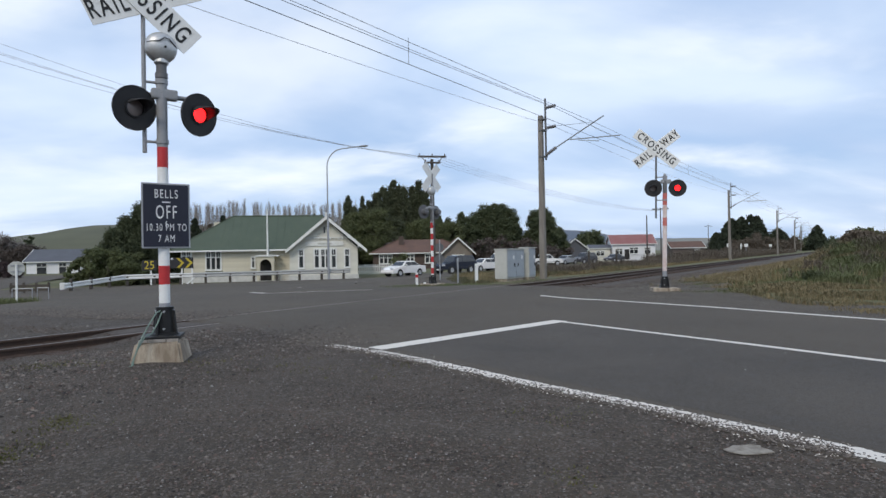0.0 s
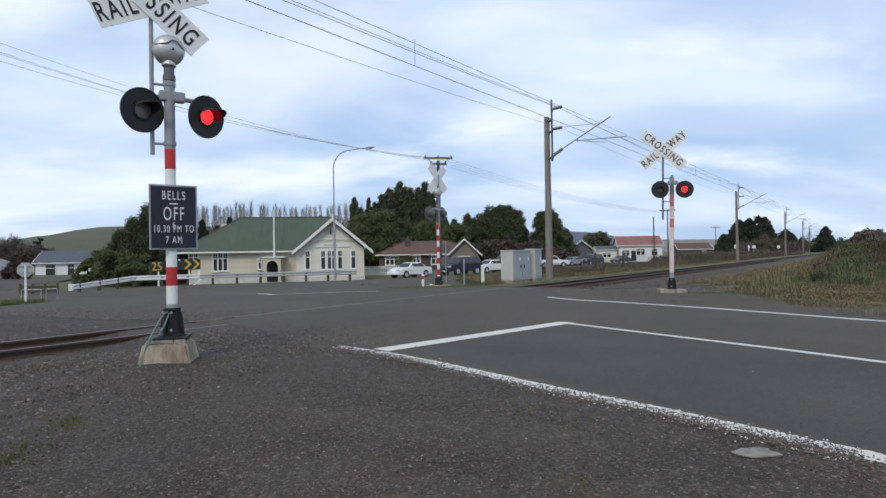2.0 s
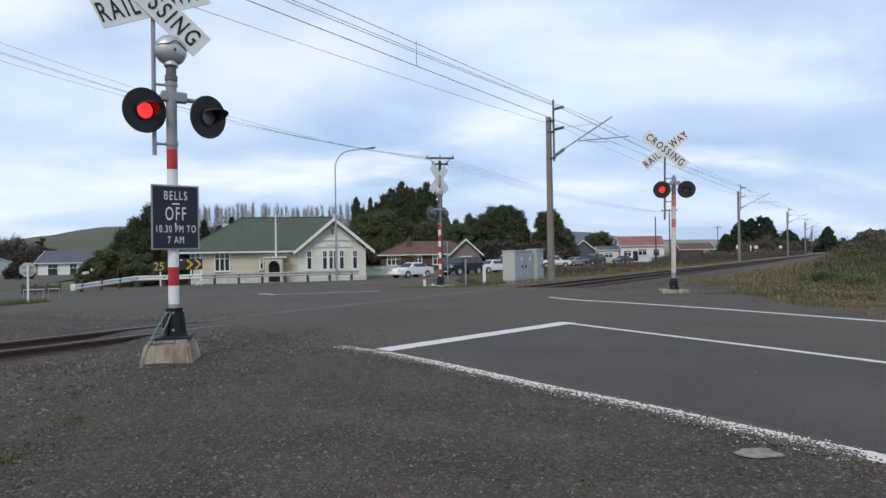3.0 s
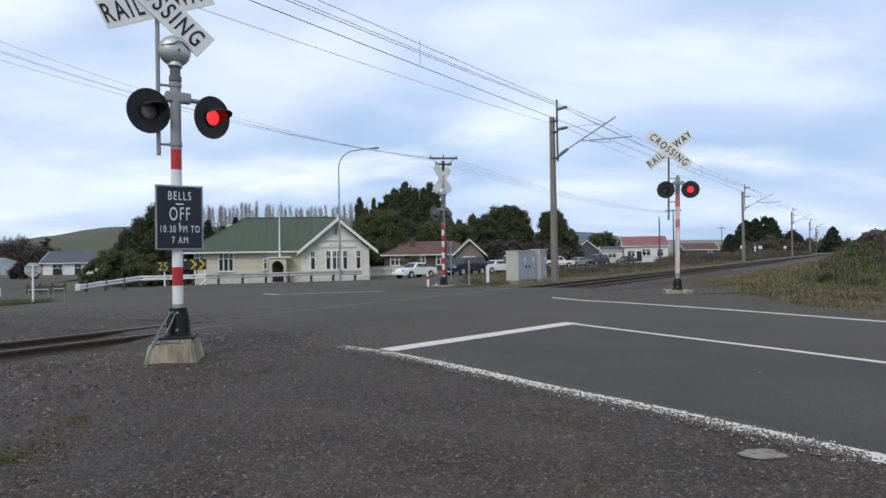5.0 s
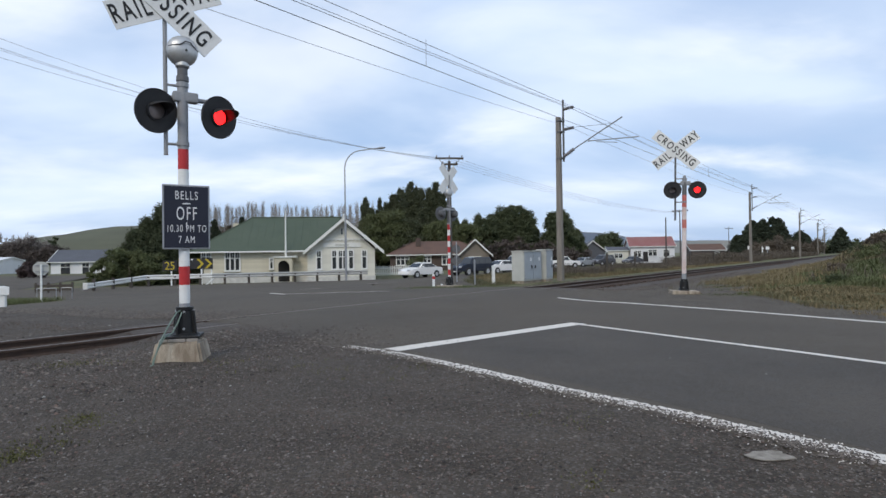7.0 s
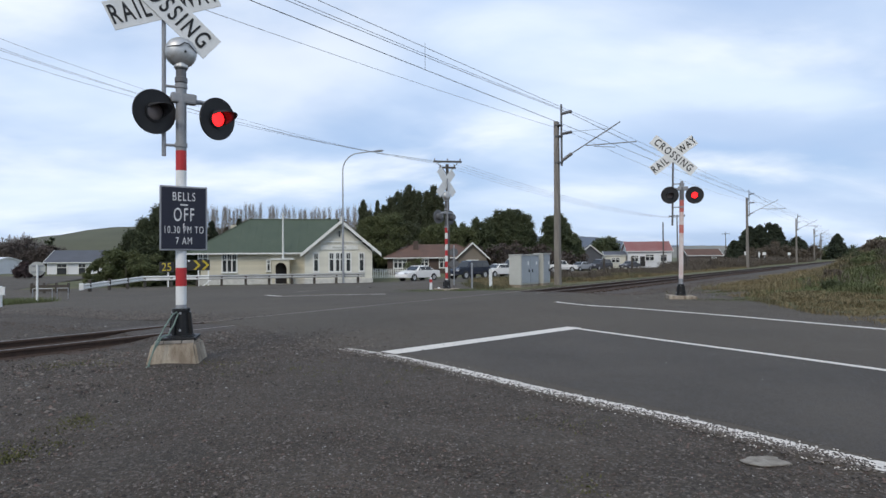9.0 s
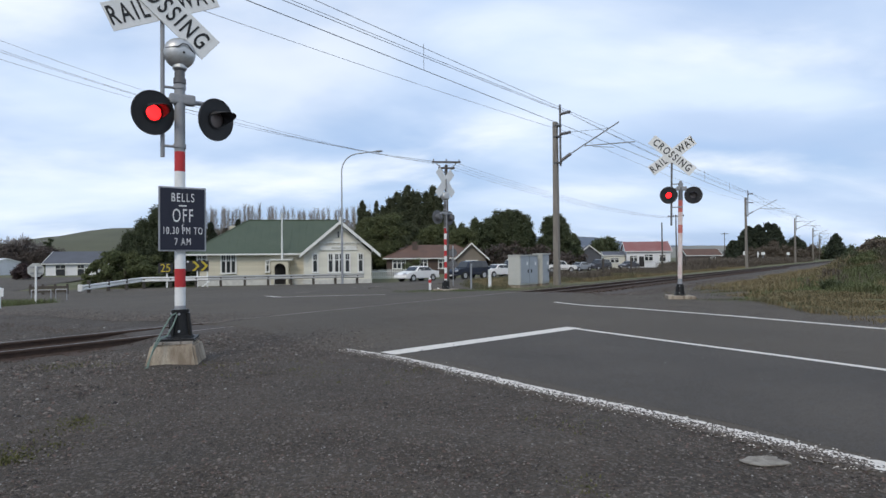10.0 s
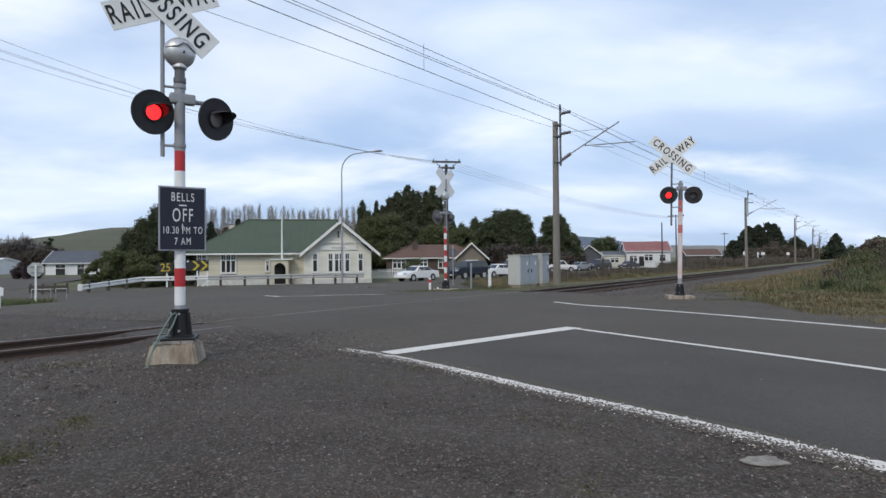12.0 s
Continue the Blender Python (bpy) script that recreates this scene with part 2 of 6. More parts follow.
def lettering(name, words, size, m, material, parent, stretch=1.0, label="", thick=0.002, bold=0.0, spacing=1.0):
    """Raised letters in the built-in font, centred, read from -y."""
    cu = bpy.data.curves.new(name, "FONT")
    cu.body, cu.size, cu.align_x, cu.align_y, cu.extrude = words, size, "CENTER", "CENTER", thick
    cu.offset, cu.space_character = bold, spacing
    tmp = bpy.data.objects.new(name, cu)
    scene.collection.objects.link(tmp)
    me = bpy.data.meshes.new_from_object(tmp.evaluated_get(bpy.context.evaluated_depsgraph_get()))
    bpy.data.objects.remove(tmp)
    me.materials.clear()
    me.materials.append(M[material])
    me.transform(m @ pose(0, 0, 0, 90) @ Matrix.Diagonal((stretch, 1, 1, 1)))
    ob = new(name, me)
    ob.parent = parent
    if label:
        ob["label"] = label
    return ob


# ---- the lie of the land: (a, s) run along and across the railway ----
P0 = Vector((2.95, 21.1))
U = Vector((0.595, 0.804)).normalized()
N = Vector((-U.y, U.x))
RAIL_TURN = math.degrees(math.atan2(U.y, U.x))


def plan(a, s):
    p = P0 + U * a + N * s
    return p.x, p.y


def across(x, y):
    d = Vector((x, y)) - P0
    return d.dot(U), d.dot(N)


def ease(x, lo, hi):
    t = min(1.0, max(0.0, (x - lo) / (hi - lo)))
    return t * t * (3 - 2 * t)


def bank(a, s):
    """The grassy bank beside the line."""
    return 1.65 * ease(a, 1.0, 24.0) * ease(-s, 5.4, 10.4) * (1 - ease(-s, 22, 40)) * (1 - 0.35 * ease(a, 30, 60)) * (1 - ease(a, 60, 110))


def height(x, y):
    a, s = across(x, y)
    hump = (0.118 * (1 - ease(abs(s), 0.9, 4.0)) - 0.027 * ease(s, -0.4, 0.9) * (1 - ease(s, 1.2, 2.4))) * ease(a, -14.4, -13.3) * (1 - ease(a, 0.2, 3.0))
    shoulder = 0.11 * ease(a, 1.5, 5.0) * ease(-s, 0.75, 1.4) * (1 - ease(-s, 3.6, 6.0))
    mound = 0.075 * math.exp(-((x + 3.34) ** 2 + (y - 7.45) ** 2) / 0.55)
    behind = (y - 47.4) * 0.93 - (x + 22.0) * 0.36
    dip = 0.42 * ease(behind, 0.3, 4.5) * ease(x, -46, -30) * (1 - ease(x, -7.5, -3.0)) * (1 - ease(y, 76, 95))
    return -0.8 * ease(s, 3.5, 28) + bank(a, s) + hump + mound - dip - shoulder


road_height = height


def steps(*runs):
    out = []
    for lo, hi, d in runs:
        k = max(1, round((hi - lo) / d))
        out += [lo + (hi - lo) * i / k for i in range(k)]
    return out + [runs[-1][1]]


def ground():
    aa = steps((-3000, -400, 650), (-400, -60, 40), (-60, -26, 4), (-26, 2, 1.0), (2, 36, 0.8), (36, 120, 5), (120, 400, 40), (400, 4000, 600))
    ss = steps((-2500, -300, 550), (-300, -42, 40), (-42, -22, 2), (-22, 30, 0.7), (30, 60, 5), (60, 300, 40), (300, 3500, 640))
    bm = bmesh.new()
    rows = []
    for s in ss:
        row = []
        for a in aa:
            x, y = plan(a, s)
            z = height(x, y)
            b = bank(a, s)
            if b > 0.02:
                z += (noise.noise((x * 0.5, y * 0.5, 0)) * 0.28 + noise.noise((x * 1.4, y * 1.4, 3)) * 0.10) * min(1, b)
            row.append(bm.verts.new((x, y, z - 0.045)))
        rows.append(row)
    for r, q in zip(rows, rows[1:]):
        for i in range(len(aa) - 1):
            bm.faces.new((r[i], r[i + 1], q[i + 1], q[i]))
    tagged(part("ground", bm, "grass", smooth=True), "rough winter grass over flat country land", "ground", kind="structure")


def sheet(name, outline, material, lift, zf, cell, label, category, rough=0.0):
    """A flat piece of made ground that follows the lie of the land."""
    bm = bmesh.new()
    f = bm.faces.new([bm.verts.new((x, y, 0)) for x, y in outline])
    for d, k in ((U, 0), (N, 1)):
        vals = [across(x, y)[k] for x, y in outline]
        lo, hi = max(min(vals), -60), min(max(vals), 130)
        c = lo + cell
        while c < hi:
            co = P0 + d * c
            bmesh.ops.bisect_plane(bm, geom=bm.verts[:] + bm.edges[:] + bm.faces[:], plane_co=(co.x, co.y, 0), plane_no=(d.x, d.y, 0))
            c += cell
    for v in bm.verts:
        v.co.z = zf(v.co.x, v.co.y) + lift
        if rough:
            v.co.z += rough * (noise.noise((v.co.x * 1.7, v.co.y * 1.7, 0)) + 0.5 * noise.noise((v.co.x * 5, v.co.y * 5, 4)))
    for f in bm.faces:
        f.normal_update()
        if f.normal.z < 0:
            f.normal_flip()
    # a skirt, so that the sheet has a body down into the ground
    out = {}
    for v in bm.verts:
        if v.is_boundary:
            mid = Vector((0, 0, 0))
            for f in v.link_faces:
                mid += f.calc_center_median()
            d = v.co - mid / len(v.link_faces)
            d.z = 0
            out[tuple(v.co)] = d.normalized()
    rim = bmesh.ops.extrude_edge_only(bm, edges=[e for e in bm.edges if e.is_boundary])
    for v in rim["geom"]:
        if isinstance(v, bmesh.types.BMVert):
            d = out[tuple(v.co)] * 0.3
            v.co += Vector((d.x, d.y, -0.06))
    return tagged(part(name, bm, material), label, category, kind="structure")


NEAR_EDGE = [(-2.33, 9.73), (-1.470, 8.750), (-0.770, 8.120), (0.050, 7.150), (1.110, 5.740), (1.840, 4.870), (2.350, 4.170), (2.670, 3.750), (8.97, -6.03)]
FAR_EDGE = [(3.12, 17.00), (4.59, 15.59), (6.30, 13.09), (7.71, 10.64), (14.0, 0.4)]
CENTRE = [(2.370, 11.090), (3.520, 9.220), (4.420, 7.790), (4.960, 6.860), (12.0, -4.2)]


def made_ground():
    # gravel shoulder under the camera and along the line
    sheet("gravel_shoulder", [plan(-45, -1.4), plan(-45, -24), plan(-22, -30), (9.4, -6.2), (2.85, 3.7), (1.35, 6.05), (0.1, 7.65), (-1.4, 9.1), (-2.4, 10.4), (-3.0, 11.6)],
          "gravel", 0.001, height, 0.22, "dark grey loose gravel beside the road and railway", "gravel", 0.012)
    sheet("gravel_verge", [(2.6, 20.2), plan(0.2, -1.4), plan(110, -1.4), plan(110, -3.6), plan(24, -4.4), (13.6, 26.6), (9.6, 19.6), (8.8, 15.4), (9.9, 13.2), (16.5, 1.0), (13.9, 0.6), (7.6, 10.6), (3.2, 17.7)],
          "verge", -0.012, height, 0.6, "grey gravel verge between the road and the grass bank", "gravel", 0.01)
    sheet("gravel_strip", [plan(-45, 1.3), plan(-11.5, 1.3), (-4.6, 12.6), (-7.5, 13.6), (-12.2, 16.8), (-20, 23.0), plan(-45, 12)],
          "gravel", -0.008, height, 0.5, "dark gravel strip along the railway", "gravel", 0.01)
    sheet("gravel_island", [(1.1, 23.5), (-1.3, 25.3), (-3.5, 29.4), (-4.1, 33.5), (-2.5, 37.9), (1.6, 36.6), plan(11.5, 8.5), plan(7.0, 6.0), plan(3.2, 4.6), plan(1.6, 2.6)],
          "verge", -0.004, height, 0.5, "worn grey gravel round the far signal", "gravel", 0.008)
    # ballast of the track, either side of the sealed crossing
    for a0, a1 in ((-45, -12.2), (-0.6, 130)):
        sheet("ballast_bed", [plan(a0, -1.6), plan(a1, -1.6), plan(a1, 1.6), plan(a0, 1.6)], "ballast", -0.014, height, 0.5,
              "rust-stained crushed stone ballast under the rails", "ballast", 0.012)
    # the sealed road: over the crossing and round the bend
    road = [(p[0] - 0.10, p[1] - 0.10) for p in NEAR_EDGE] + [(17, 0.5), (14.3, 0.55), (8.0, 10.75), (4.9, 15.8), (3.5, 17.95), (3.0, 20.4), (2.6, 22.1), (1.0, 23.6),
            (-1.4, 25.4), (-3.6, 29.5), (-4.2, 33.5), (-2.6, 38.0), plan(22, 13.6), plan(32, 13.0), plan(60, 13.4), plan(220, 13.4), plan(220, 28.5), plan(30, 28.5), plan(20.4, 28.4),
            plan(9.8, 35.4), plan(1.8, 39.4), plan(-4, 42.5), (-48, 84), (-92, 88), (-78, 60), (-44, 44), (-30, 38.5), (-22.5, 31.5), (-20, 24.0), (-12.2, 16.8), (-7.5, 13.6), (-4.3, 11.6)]
    sheet("road", road, "asphalt", 0.010, road_height, 0.9, "worn dark grey asphalt road over the level crossing", "road")
    sheet("road_patch", [(-0.78, 8.5), (0.1, 7.65), (1.27, 6.0), (2.28, 4.66), (2.82, 3.8), (9.05, -5.9), (11.9, -4.2), (5.03, 6.9), (4.12, 8.4), (3.5, 9.35), (2.4, 11.1)],
          "asphalt_new", 0.0125, road_height, 0.9, "darker newer asphalt of the traffic lane", "road")


def stripe(name, pts, width, lift, label, ragged=0.0, step=0.12, seed=1):
    """A painted line of given width along a plan line."""
    rng = random.Random(seed)
    line = []
    for (x0, y0), (x1, y1) in zip(pts, pts[1:]):
        k = max(1, int(math.hypot(x1 - x0, y1 - y0) / step))
        line += [(x0 + (x1 - x0) * i / k, y0 + (y1 - y0) * i / k) for i in range(k)]
    line.append(pts[-1])
    bm = bmesh.new()
    prev = None
    for i, (x, y) in enumerate(line):
        j, k = max(0, i - 1), min(len(line) - 1, i + 1)
        d = Vector((line[k][0] - line[j][0], line[k][1] - line[j][1])).normalized()
        n = Vector((-d.y, d.x))
        worn = 1 - ragged * 1.1 * ease(noise.noise((x * 1.3, y * 1.3, seed)), 0.12, 0.5)
        w0, w1 = width / 2 * worn * (1 - ragged * rng.random()), width / 2 * worn * (1 - ragged * rng.random())
        pr = []
        for w in (w0, -w1):
            px, py = x + n.x * w, y + n.y * w
            pr.append(bm.verts.new((px, py, road_height(px, py) + lift)))
        if prev:
            f = bm.faces.new((prev[0], prev[1], pr[1], pr[0]))
            f.normal_update()
            if f.normal.z < 0:
                f.normal_flip()
        prev = pr
    return tagged(part(name, bm, "paint"), label, "road marking", kind="structure")


def markings():
    stripe("edge_line", NEAR_EDGE[1:], 0.21, 0.0155, "worn white edge line half buried in gravel", 0.32, 0.02)
    stripe("edge_line", FAR_EDGE, 0.19, 0.0155, "white painted edge line on asphalt", 0.1)
    stripe("centre_line", CENTRE, 0.14, 0.0155, "white painted centre line on asphalt", 0.1)
    stripe("stop_line", [(-0.78, 8.32), (2.42, 11.2)], 0.34, 0.0170, "broad white stop line before the crossing", 0.08, 0.06)
    stripe("edge_line", [(-7.2, 24.4), (-6.1, 22.45)], 0.2, 0.0155, "worn white line beyond the railway", 0.3)
    stripe("centre_line", [(-6.1, 22.4), (-2.15, 22.3)], 0.15, 0.0165, "worn white line beyond the railway", 0.3)
    stripe("centre_line", [(-7.0, 28.7), (-6.1, 29.2)], 0.16, 0.0155, "worn white dash beyond the railway", 0.3)
    stripe("edge_line", [(-5.6, 37.4), (-3.3, 39.7)], 0.2, 0.0155, "worn white line round the bend", 0.3)


# ---- railway ----
RAIL_PROFILE = [(-0.065, 0.0), (0.065, 0.0), (0.065, 0.012), (0.010, 0.028), (0.008, 0.085), (0.034, 0.095), (0.034, 0.118), (0.026, 0.126), (-0.026, 0.126),
                (-0.034, 0.118), (-0.034, 0.095), (-0.008, 0.085), (-0.010, 0.028), (-0.065, 0.012)]


def railway():
    for k in (-1, 1):
        rail = thing("rail", pose(*plan(0, k * 0.5335), -0.018, 0, 0, RAIL_TURN - 90), "rusty steel rail with a bright worn running surface", "rail", "rails of the track")
        part("rail_body", prism(RAIL_PROFILE, -60, 220), "rust", rail)
        part("running_surface", boxed((0, 80, 0.1275), (0.048, 280, 0.004)), "rail_top", rail, "bright worn running surface")
    # sleepers just showing in the ballast
    me = boxed((0, 0, 0), (0.22, 2.1, 0.12), 0.012)
    first = part("sleeper", me, "rust")
    tie = thing("track_sleepers", pose(*plan(0, 0), 0, 0, 0, RAIL_TURN), "weathered timber sleepers sunk in ballast", "sleepers")
    first.parent = tie
    k = 0
    for a in [-14.3 - 0.62 * i for i in range(30)] + [1.2 + 0.65 * i for i in range(90)]:
        ob = first if k == 0 else new("sleeper", first.data)
        ob.parent = tie
        ob.location = (a, 0, -0.066 + 0.006 * math.sin(k * 2.3))
        ob.rotation_euler.z = 0.02 * math.sin(k * 1.7)
        k += 1


# ---- crossing signals ----
LAMPS = []


def lamp_head(sig, x, z, aim, tilt, bent=0.0, lit_first=False):
    """A flashing lamp: round black target board, hood, dark lens, and the lit lens that comes forward in it."""
    head = part("lamp_head", lathe([(0.04, 0.20), (0.09, 0.18), (0.105, 0.08), (0.108, 0.02), (0.268, 0.018), (0.271, 0.0), (0.268, -0.012), (0.258, -0.004),
                                    (0.12, 0.004), (0.11, 0.02)], n=40), "black", sig, "round matt black target board", smooth=False)
    head.matrix_basis = pose(x + 0.06, -0.05, z - 0.045, tilt, 0, aim)
    # hood: a thin curved visor, longest at its crown, which may be turned towards one side
    bm = bmesh.new()
    rows = []
    for r in (0.116, 0.111):
        ring = []
        for i in range(19):
            off = -100 + 200 * i / 18
            a = radians(90 + bent + off)
            deep = 0.03 + 0.255 * max(0.0, math.cos(radians(off * 0.9))) ** 1.3
            ring.append([bm.verts.new((r * k * math.cos(a), y, r * k * math.sin(a))) for y, k in ((0.0, 1.0), (-deep * 0.5, 0.96), (-deep, 0.84))])
        rows.append(ring)
    for ring in rows:
        for p, q in zip(ring, ring[1:]):
            bm.faces.new((p[0], p[1], q[1], q[0]))
            bm.faces.new((p[1], p[2], q[2], q[1]))
    for p, q, r, t in zip(rows[0], rows[0][1:], rows[1], rows[1][1:]):
        bm.faces.new((p[2], q[2], t[2], r[2]))
    bmesh.ops.recalc_face_normals(bm, faces=bm.faces)
    part("hood", bm, "black", head, "black sheet-metal hood", smooth=True)
    part("lens", lathe([(0.100, -0.004), (0.095, -0.008), (0.066, -0.013), (0.025, -0.016), (0.004, -0.017)], n=28), "lens", head, "dark red glass lens, its colour greyed as by reflected sky", smooth=True)
    part("bezel", lathe([(0.098, -0.002), (0.118, -0.002), (0.118, -0.016), (0.100, -0.016), (0.098, -0.002)], n=28, caps=False), "black", head)
    glow = part("lit_lens", lathe([(0.093, 0.010), (0.090, 0.002), (0.057, -0.003), (0.004, -0.006)], n=28), "lit", head, "glowing red lens", smooth=True)
    LAMPS.append((glow, lit_first))
    return head


def crossbuck(sig, z, x, y, angles, length, wide=0.345):
    """Two crossed white boards, lettered in black on the front."""
    for k, (words, dx) in enumerate(((("RAIL", "WAY"), 0.47), (("CROSSING",), 0))):
        reach = 0.05 * k if length < 1.4 else 0.0
        board = part("board", boxed((reach, 0, 0), (length + 0.03 * k, 0.012, wide), 0.004), "white", sig, "white board with black capital letters")
        tilt = angles[k]
        board.matrix_basis = pose(x, y - 0.014 * k, z, 0, tilt, 0)
        if len(words) == 1:
            lettering("letters", words[0], 0.32, pose(reach, -0.009, -0.004), "ink", board, 0.68 * length / 1.43, "black capital letters", bold=0.004, spacing=1.29)
        else:
            for w, d in zip(words, (-dx, dx)):
                lettering("letters", w, 0.32, pose(d * length / 1.48, -0.009, -0.004), "ink", board, 0.65 * length / 1.43, "black capital letters", bold=0.004, spacing=1.26)


def signal(m, label, near=False, worn=False, bell=True, cross_lift=4.42, aims=(0, 0), side=-1, flash=True, lights=3.17, turn=0, cross=(-37, 37), length=1.48, bent=0):
    sig = thing("crossing_signal", m, label, "railway signal", "signals of the crossing")
    white, red = ("faded_white", "faded_red") if worn else ("white", "red")
    # footing
    if near:
        block = part("footing", lathe_block(0.325, 0.25, -0.06, 0.30), "concrete", sig, "tapered concrete block with rust stains")
        block.matrix_basis = pose(-0.035, 0.02, 0, 0, 0, -24)
        plate = part("base_plate", boxed((-0.05, 0.02, 0.345), (0.45, 0.42, 0.035), 0.012), "bitumen", sig)
        for x, w in ((-0.235, 0.10), (-0.08, 0.20), (0.095, 0.13)):
            part("timber_packer", boxed((x, -0.185, 0.313), (w, 0.06, 0.036), 0.006), "packer", plate, "grey mortar packing")
        plate.matrix_basis = pose(0.02, 0, 0, 0, 0, -20)
        z0 = 0.355
    else:
        part("footing", boxed((0, 0, 0.02), (0.82, 0.75, 0.14), 0.02), "concrete", sig, "low concrete slab")
        z0 = 0.09
    socket = part("socket", lathe([(0.17, z0), (0.165, z0 + 0.025), (0.125, z0 + 0.045), (0.096, z0 + 0.31), (0.104, z0 + 0.32), (0.104, z0 + 0.355), (0.07, z0 + 0.355)], "Z", 20), "bitumen", sig, "black cast post socket")
    for k in range(4):
        a = radians(45 + 90 * k)
        rib = part("flange", prism([(0.06, 0.02), (0.165, 0.02), (0.13, 0.31), (0.06, 0.31)], -0.012, 0.012), "bitumen", socket)
        rib.matrix_basis = pose(0, 0, z0, 0, 0, math.degrees(a))
        for h in (0.09, 0.30):
            c, s = math.cos(a + 0.5), math.sin(a + 0.5)
            part("bolt", tubed((0.09 * c, 0.09 * s, z0 + h), ((0.142 - 0.1 * h) * c, (0.142 - 0.1 * h) * s, z0 + h), 0.016, n=6), "galv", socket)
    # banded post
    if near:
        bands = [(0.68, 0.755, "galv"), (0.755, 0.985, white), (0.985, 1.215, red), (1.215, 2.43, white), (2.43, 2.68, red), (2.68, 3.56, "grey_paint")]
    elif worn:
        bands = [(0.45, 0.62, "galv"), (0.62, 2.06, white), (2.06, 2.32, red), (2.32, 2.72, white), (2.72, 3.10, red), (3.10, 3.50, "dark_steel")]
    else:
        bands = [(0.3, 0.5, "white")] + [(0.5 + 0.235 * i, 0.735 + 0.235 * i, ("red", "white")[i % 2]) for i in range(9)] + [(2.615, 3.56, "dark_steel")]
    for lo, hi, c in bands:
        part("post_band", tubed((0, 0, lo), (0, 0, hi), 0.064 if near else (0.068 if worn else 0.058), n=20), c, sig, "")
    # lamp arm and heads
    gap = 0.74
    part("junction_box", boxed((0.03, -0.0, lights + 0.17), (0.30, 0.12, 0.13), 0.025), "grey_paint", sig)
    part("lamp_arm", tubed((-gap / 2, 0.04, lights + 0.16), (gap / 2, 0.04, lights + 0.16), 0.03), "grey_paint", sig)
    aside = -0.055 if worn else 0.0
    for k, x in enumerate((-gap / 2 + aside, gap / 2 + aside)):
        part("lamp_bracket", tubed((x, 0.05, lights + 0.17), (x, 0.10, lights - 0.02), 0.032), "grey_paint", sig)
        if flash:
            lamp_head(sig, x, lights, aims[k] + turn, 6, bent, k == 1)
        else:
            back = part("lamp_head", lathe([(0.05, 0.22), (0.12, 0.2), (0.145, 0.06), (0.15, 0.02), (0.285, 0.018), (0.285, 0.0)], n=32), "dark_steel", sig, "grey back of a round lamp board")
            back.matrix_basis = pose(x, -0.1, lights, 0, 0, aims[k])
    # crossbuck on a thin pipe clamped beside the post
    px = (0.26 if worn else 0.19) * side
    part("crossbuck_pipe", tubed((px, 0.06, lights - (1.0 if worn else 0.56)), (px, 0.06, cross_lift + 0.14), 0.030 if worn else 0.026), "dark_steel" if worn else "grey_paint", sig)
    for z in (lights + 0.32, lights - 0.42):
        part("clamp", tubed((px, 0.06, z), (0, 0.03, z), 0.017), "grey_paint", sig)
        part("clamp_band", tubed((0, 0, z - 0.025), (0, 0, z + 0.025), 0.074, n=20), "grey_paint", sig)
    crossbuck(sig, cross_lift, px, 0.02, cross, length)
    if bell:
        part("bell_neck", lathe([(0.055, 3.52), (0.075, 3.54), (0.075, 3.60), (0.062, 3.61), (0.062, 3.70), (0.07, 3.705), (0.07, 3.72)], "Z", 18), "dark_steel", sig)
        part("bell_collar", lathe([(0.082, 3.72), (0.086, 3.73), (0.08, 3.765), (0.075, 3.80)], "Z", 18), "silver", sig, "silver-painted collar")
        b = part("bell", lathe([(0.04, 0.115), (0.11, 0.11), (0.148, 0.085), (0.162, 0.05), (0.162, 0.004), (0.156, 0.0), (0.156, -0.012), (0.162, -0.016), (0.150, -0.055), (0.10, -0.09), (0.05, -0.108), (0.01, -0.112)], n=36), "silver", sig, "round silver-painted electric bell", smooth=True)
        b.matrix_basis = pose(0.0, 0, 3.925, 0, 0, -4) @ Matrix.Scale(1.15, 4)
        pts = [(-0.145, -0.052, 0.02), (-0.09, -0.096, 0.03), (-0.03, -0.116, 0.035), (0.02, -0.118, 0.075), (0.07, -0.108, 0.07), (0.11, -0.088, 0.03), (0.15, -0.05, 0.0)]
        part("bell_seam", sweep(pts, 0.007), "dark_steel", b)
        part("bell_screw", tubed((0.03, -0.10, -0.02), (0.03, -0.125, -0.02), 0.012, n=8), "ink", b)
    else:
        part("post_cap", lathe([(0.07, 3.5), (0.07, 3.6), (0.045, 3.63), (0.045, 3.70), (0.01, 3.72)], "Z", 16), "grey_paint", sig)
    return sig


def lathe_block(half, top, z0, z1):
    """A tapered square block."""
    vs = []
    for h, z in ((half, z0), (top, z1)):
        vs += [(-h, -h * 0.9, z), (h, -h * 0.9, z), (h, h * 0.9, z), (-h, h * 0.9, z)]
    bm = raw(vs, [(3, 2, 1, 0), (4, 5, 6, 7), (0, 1, 5, 4), (1, 2, 6, 5), (2, 3, 7, 6), (3, 0, 4, 7)])
    bmesh.ops.bevel(bm, geom=bm.edges[:], offset=0.025, segments=2, affect="EDGES")
    return bm


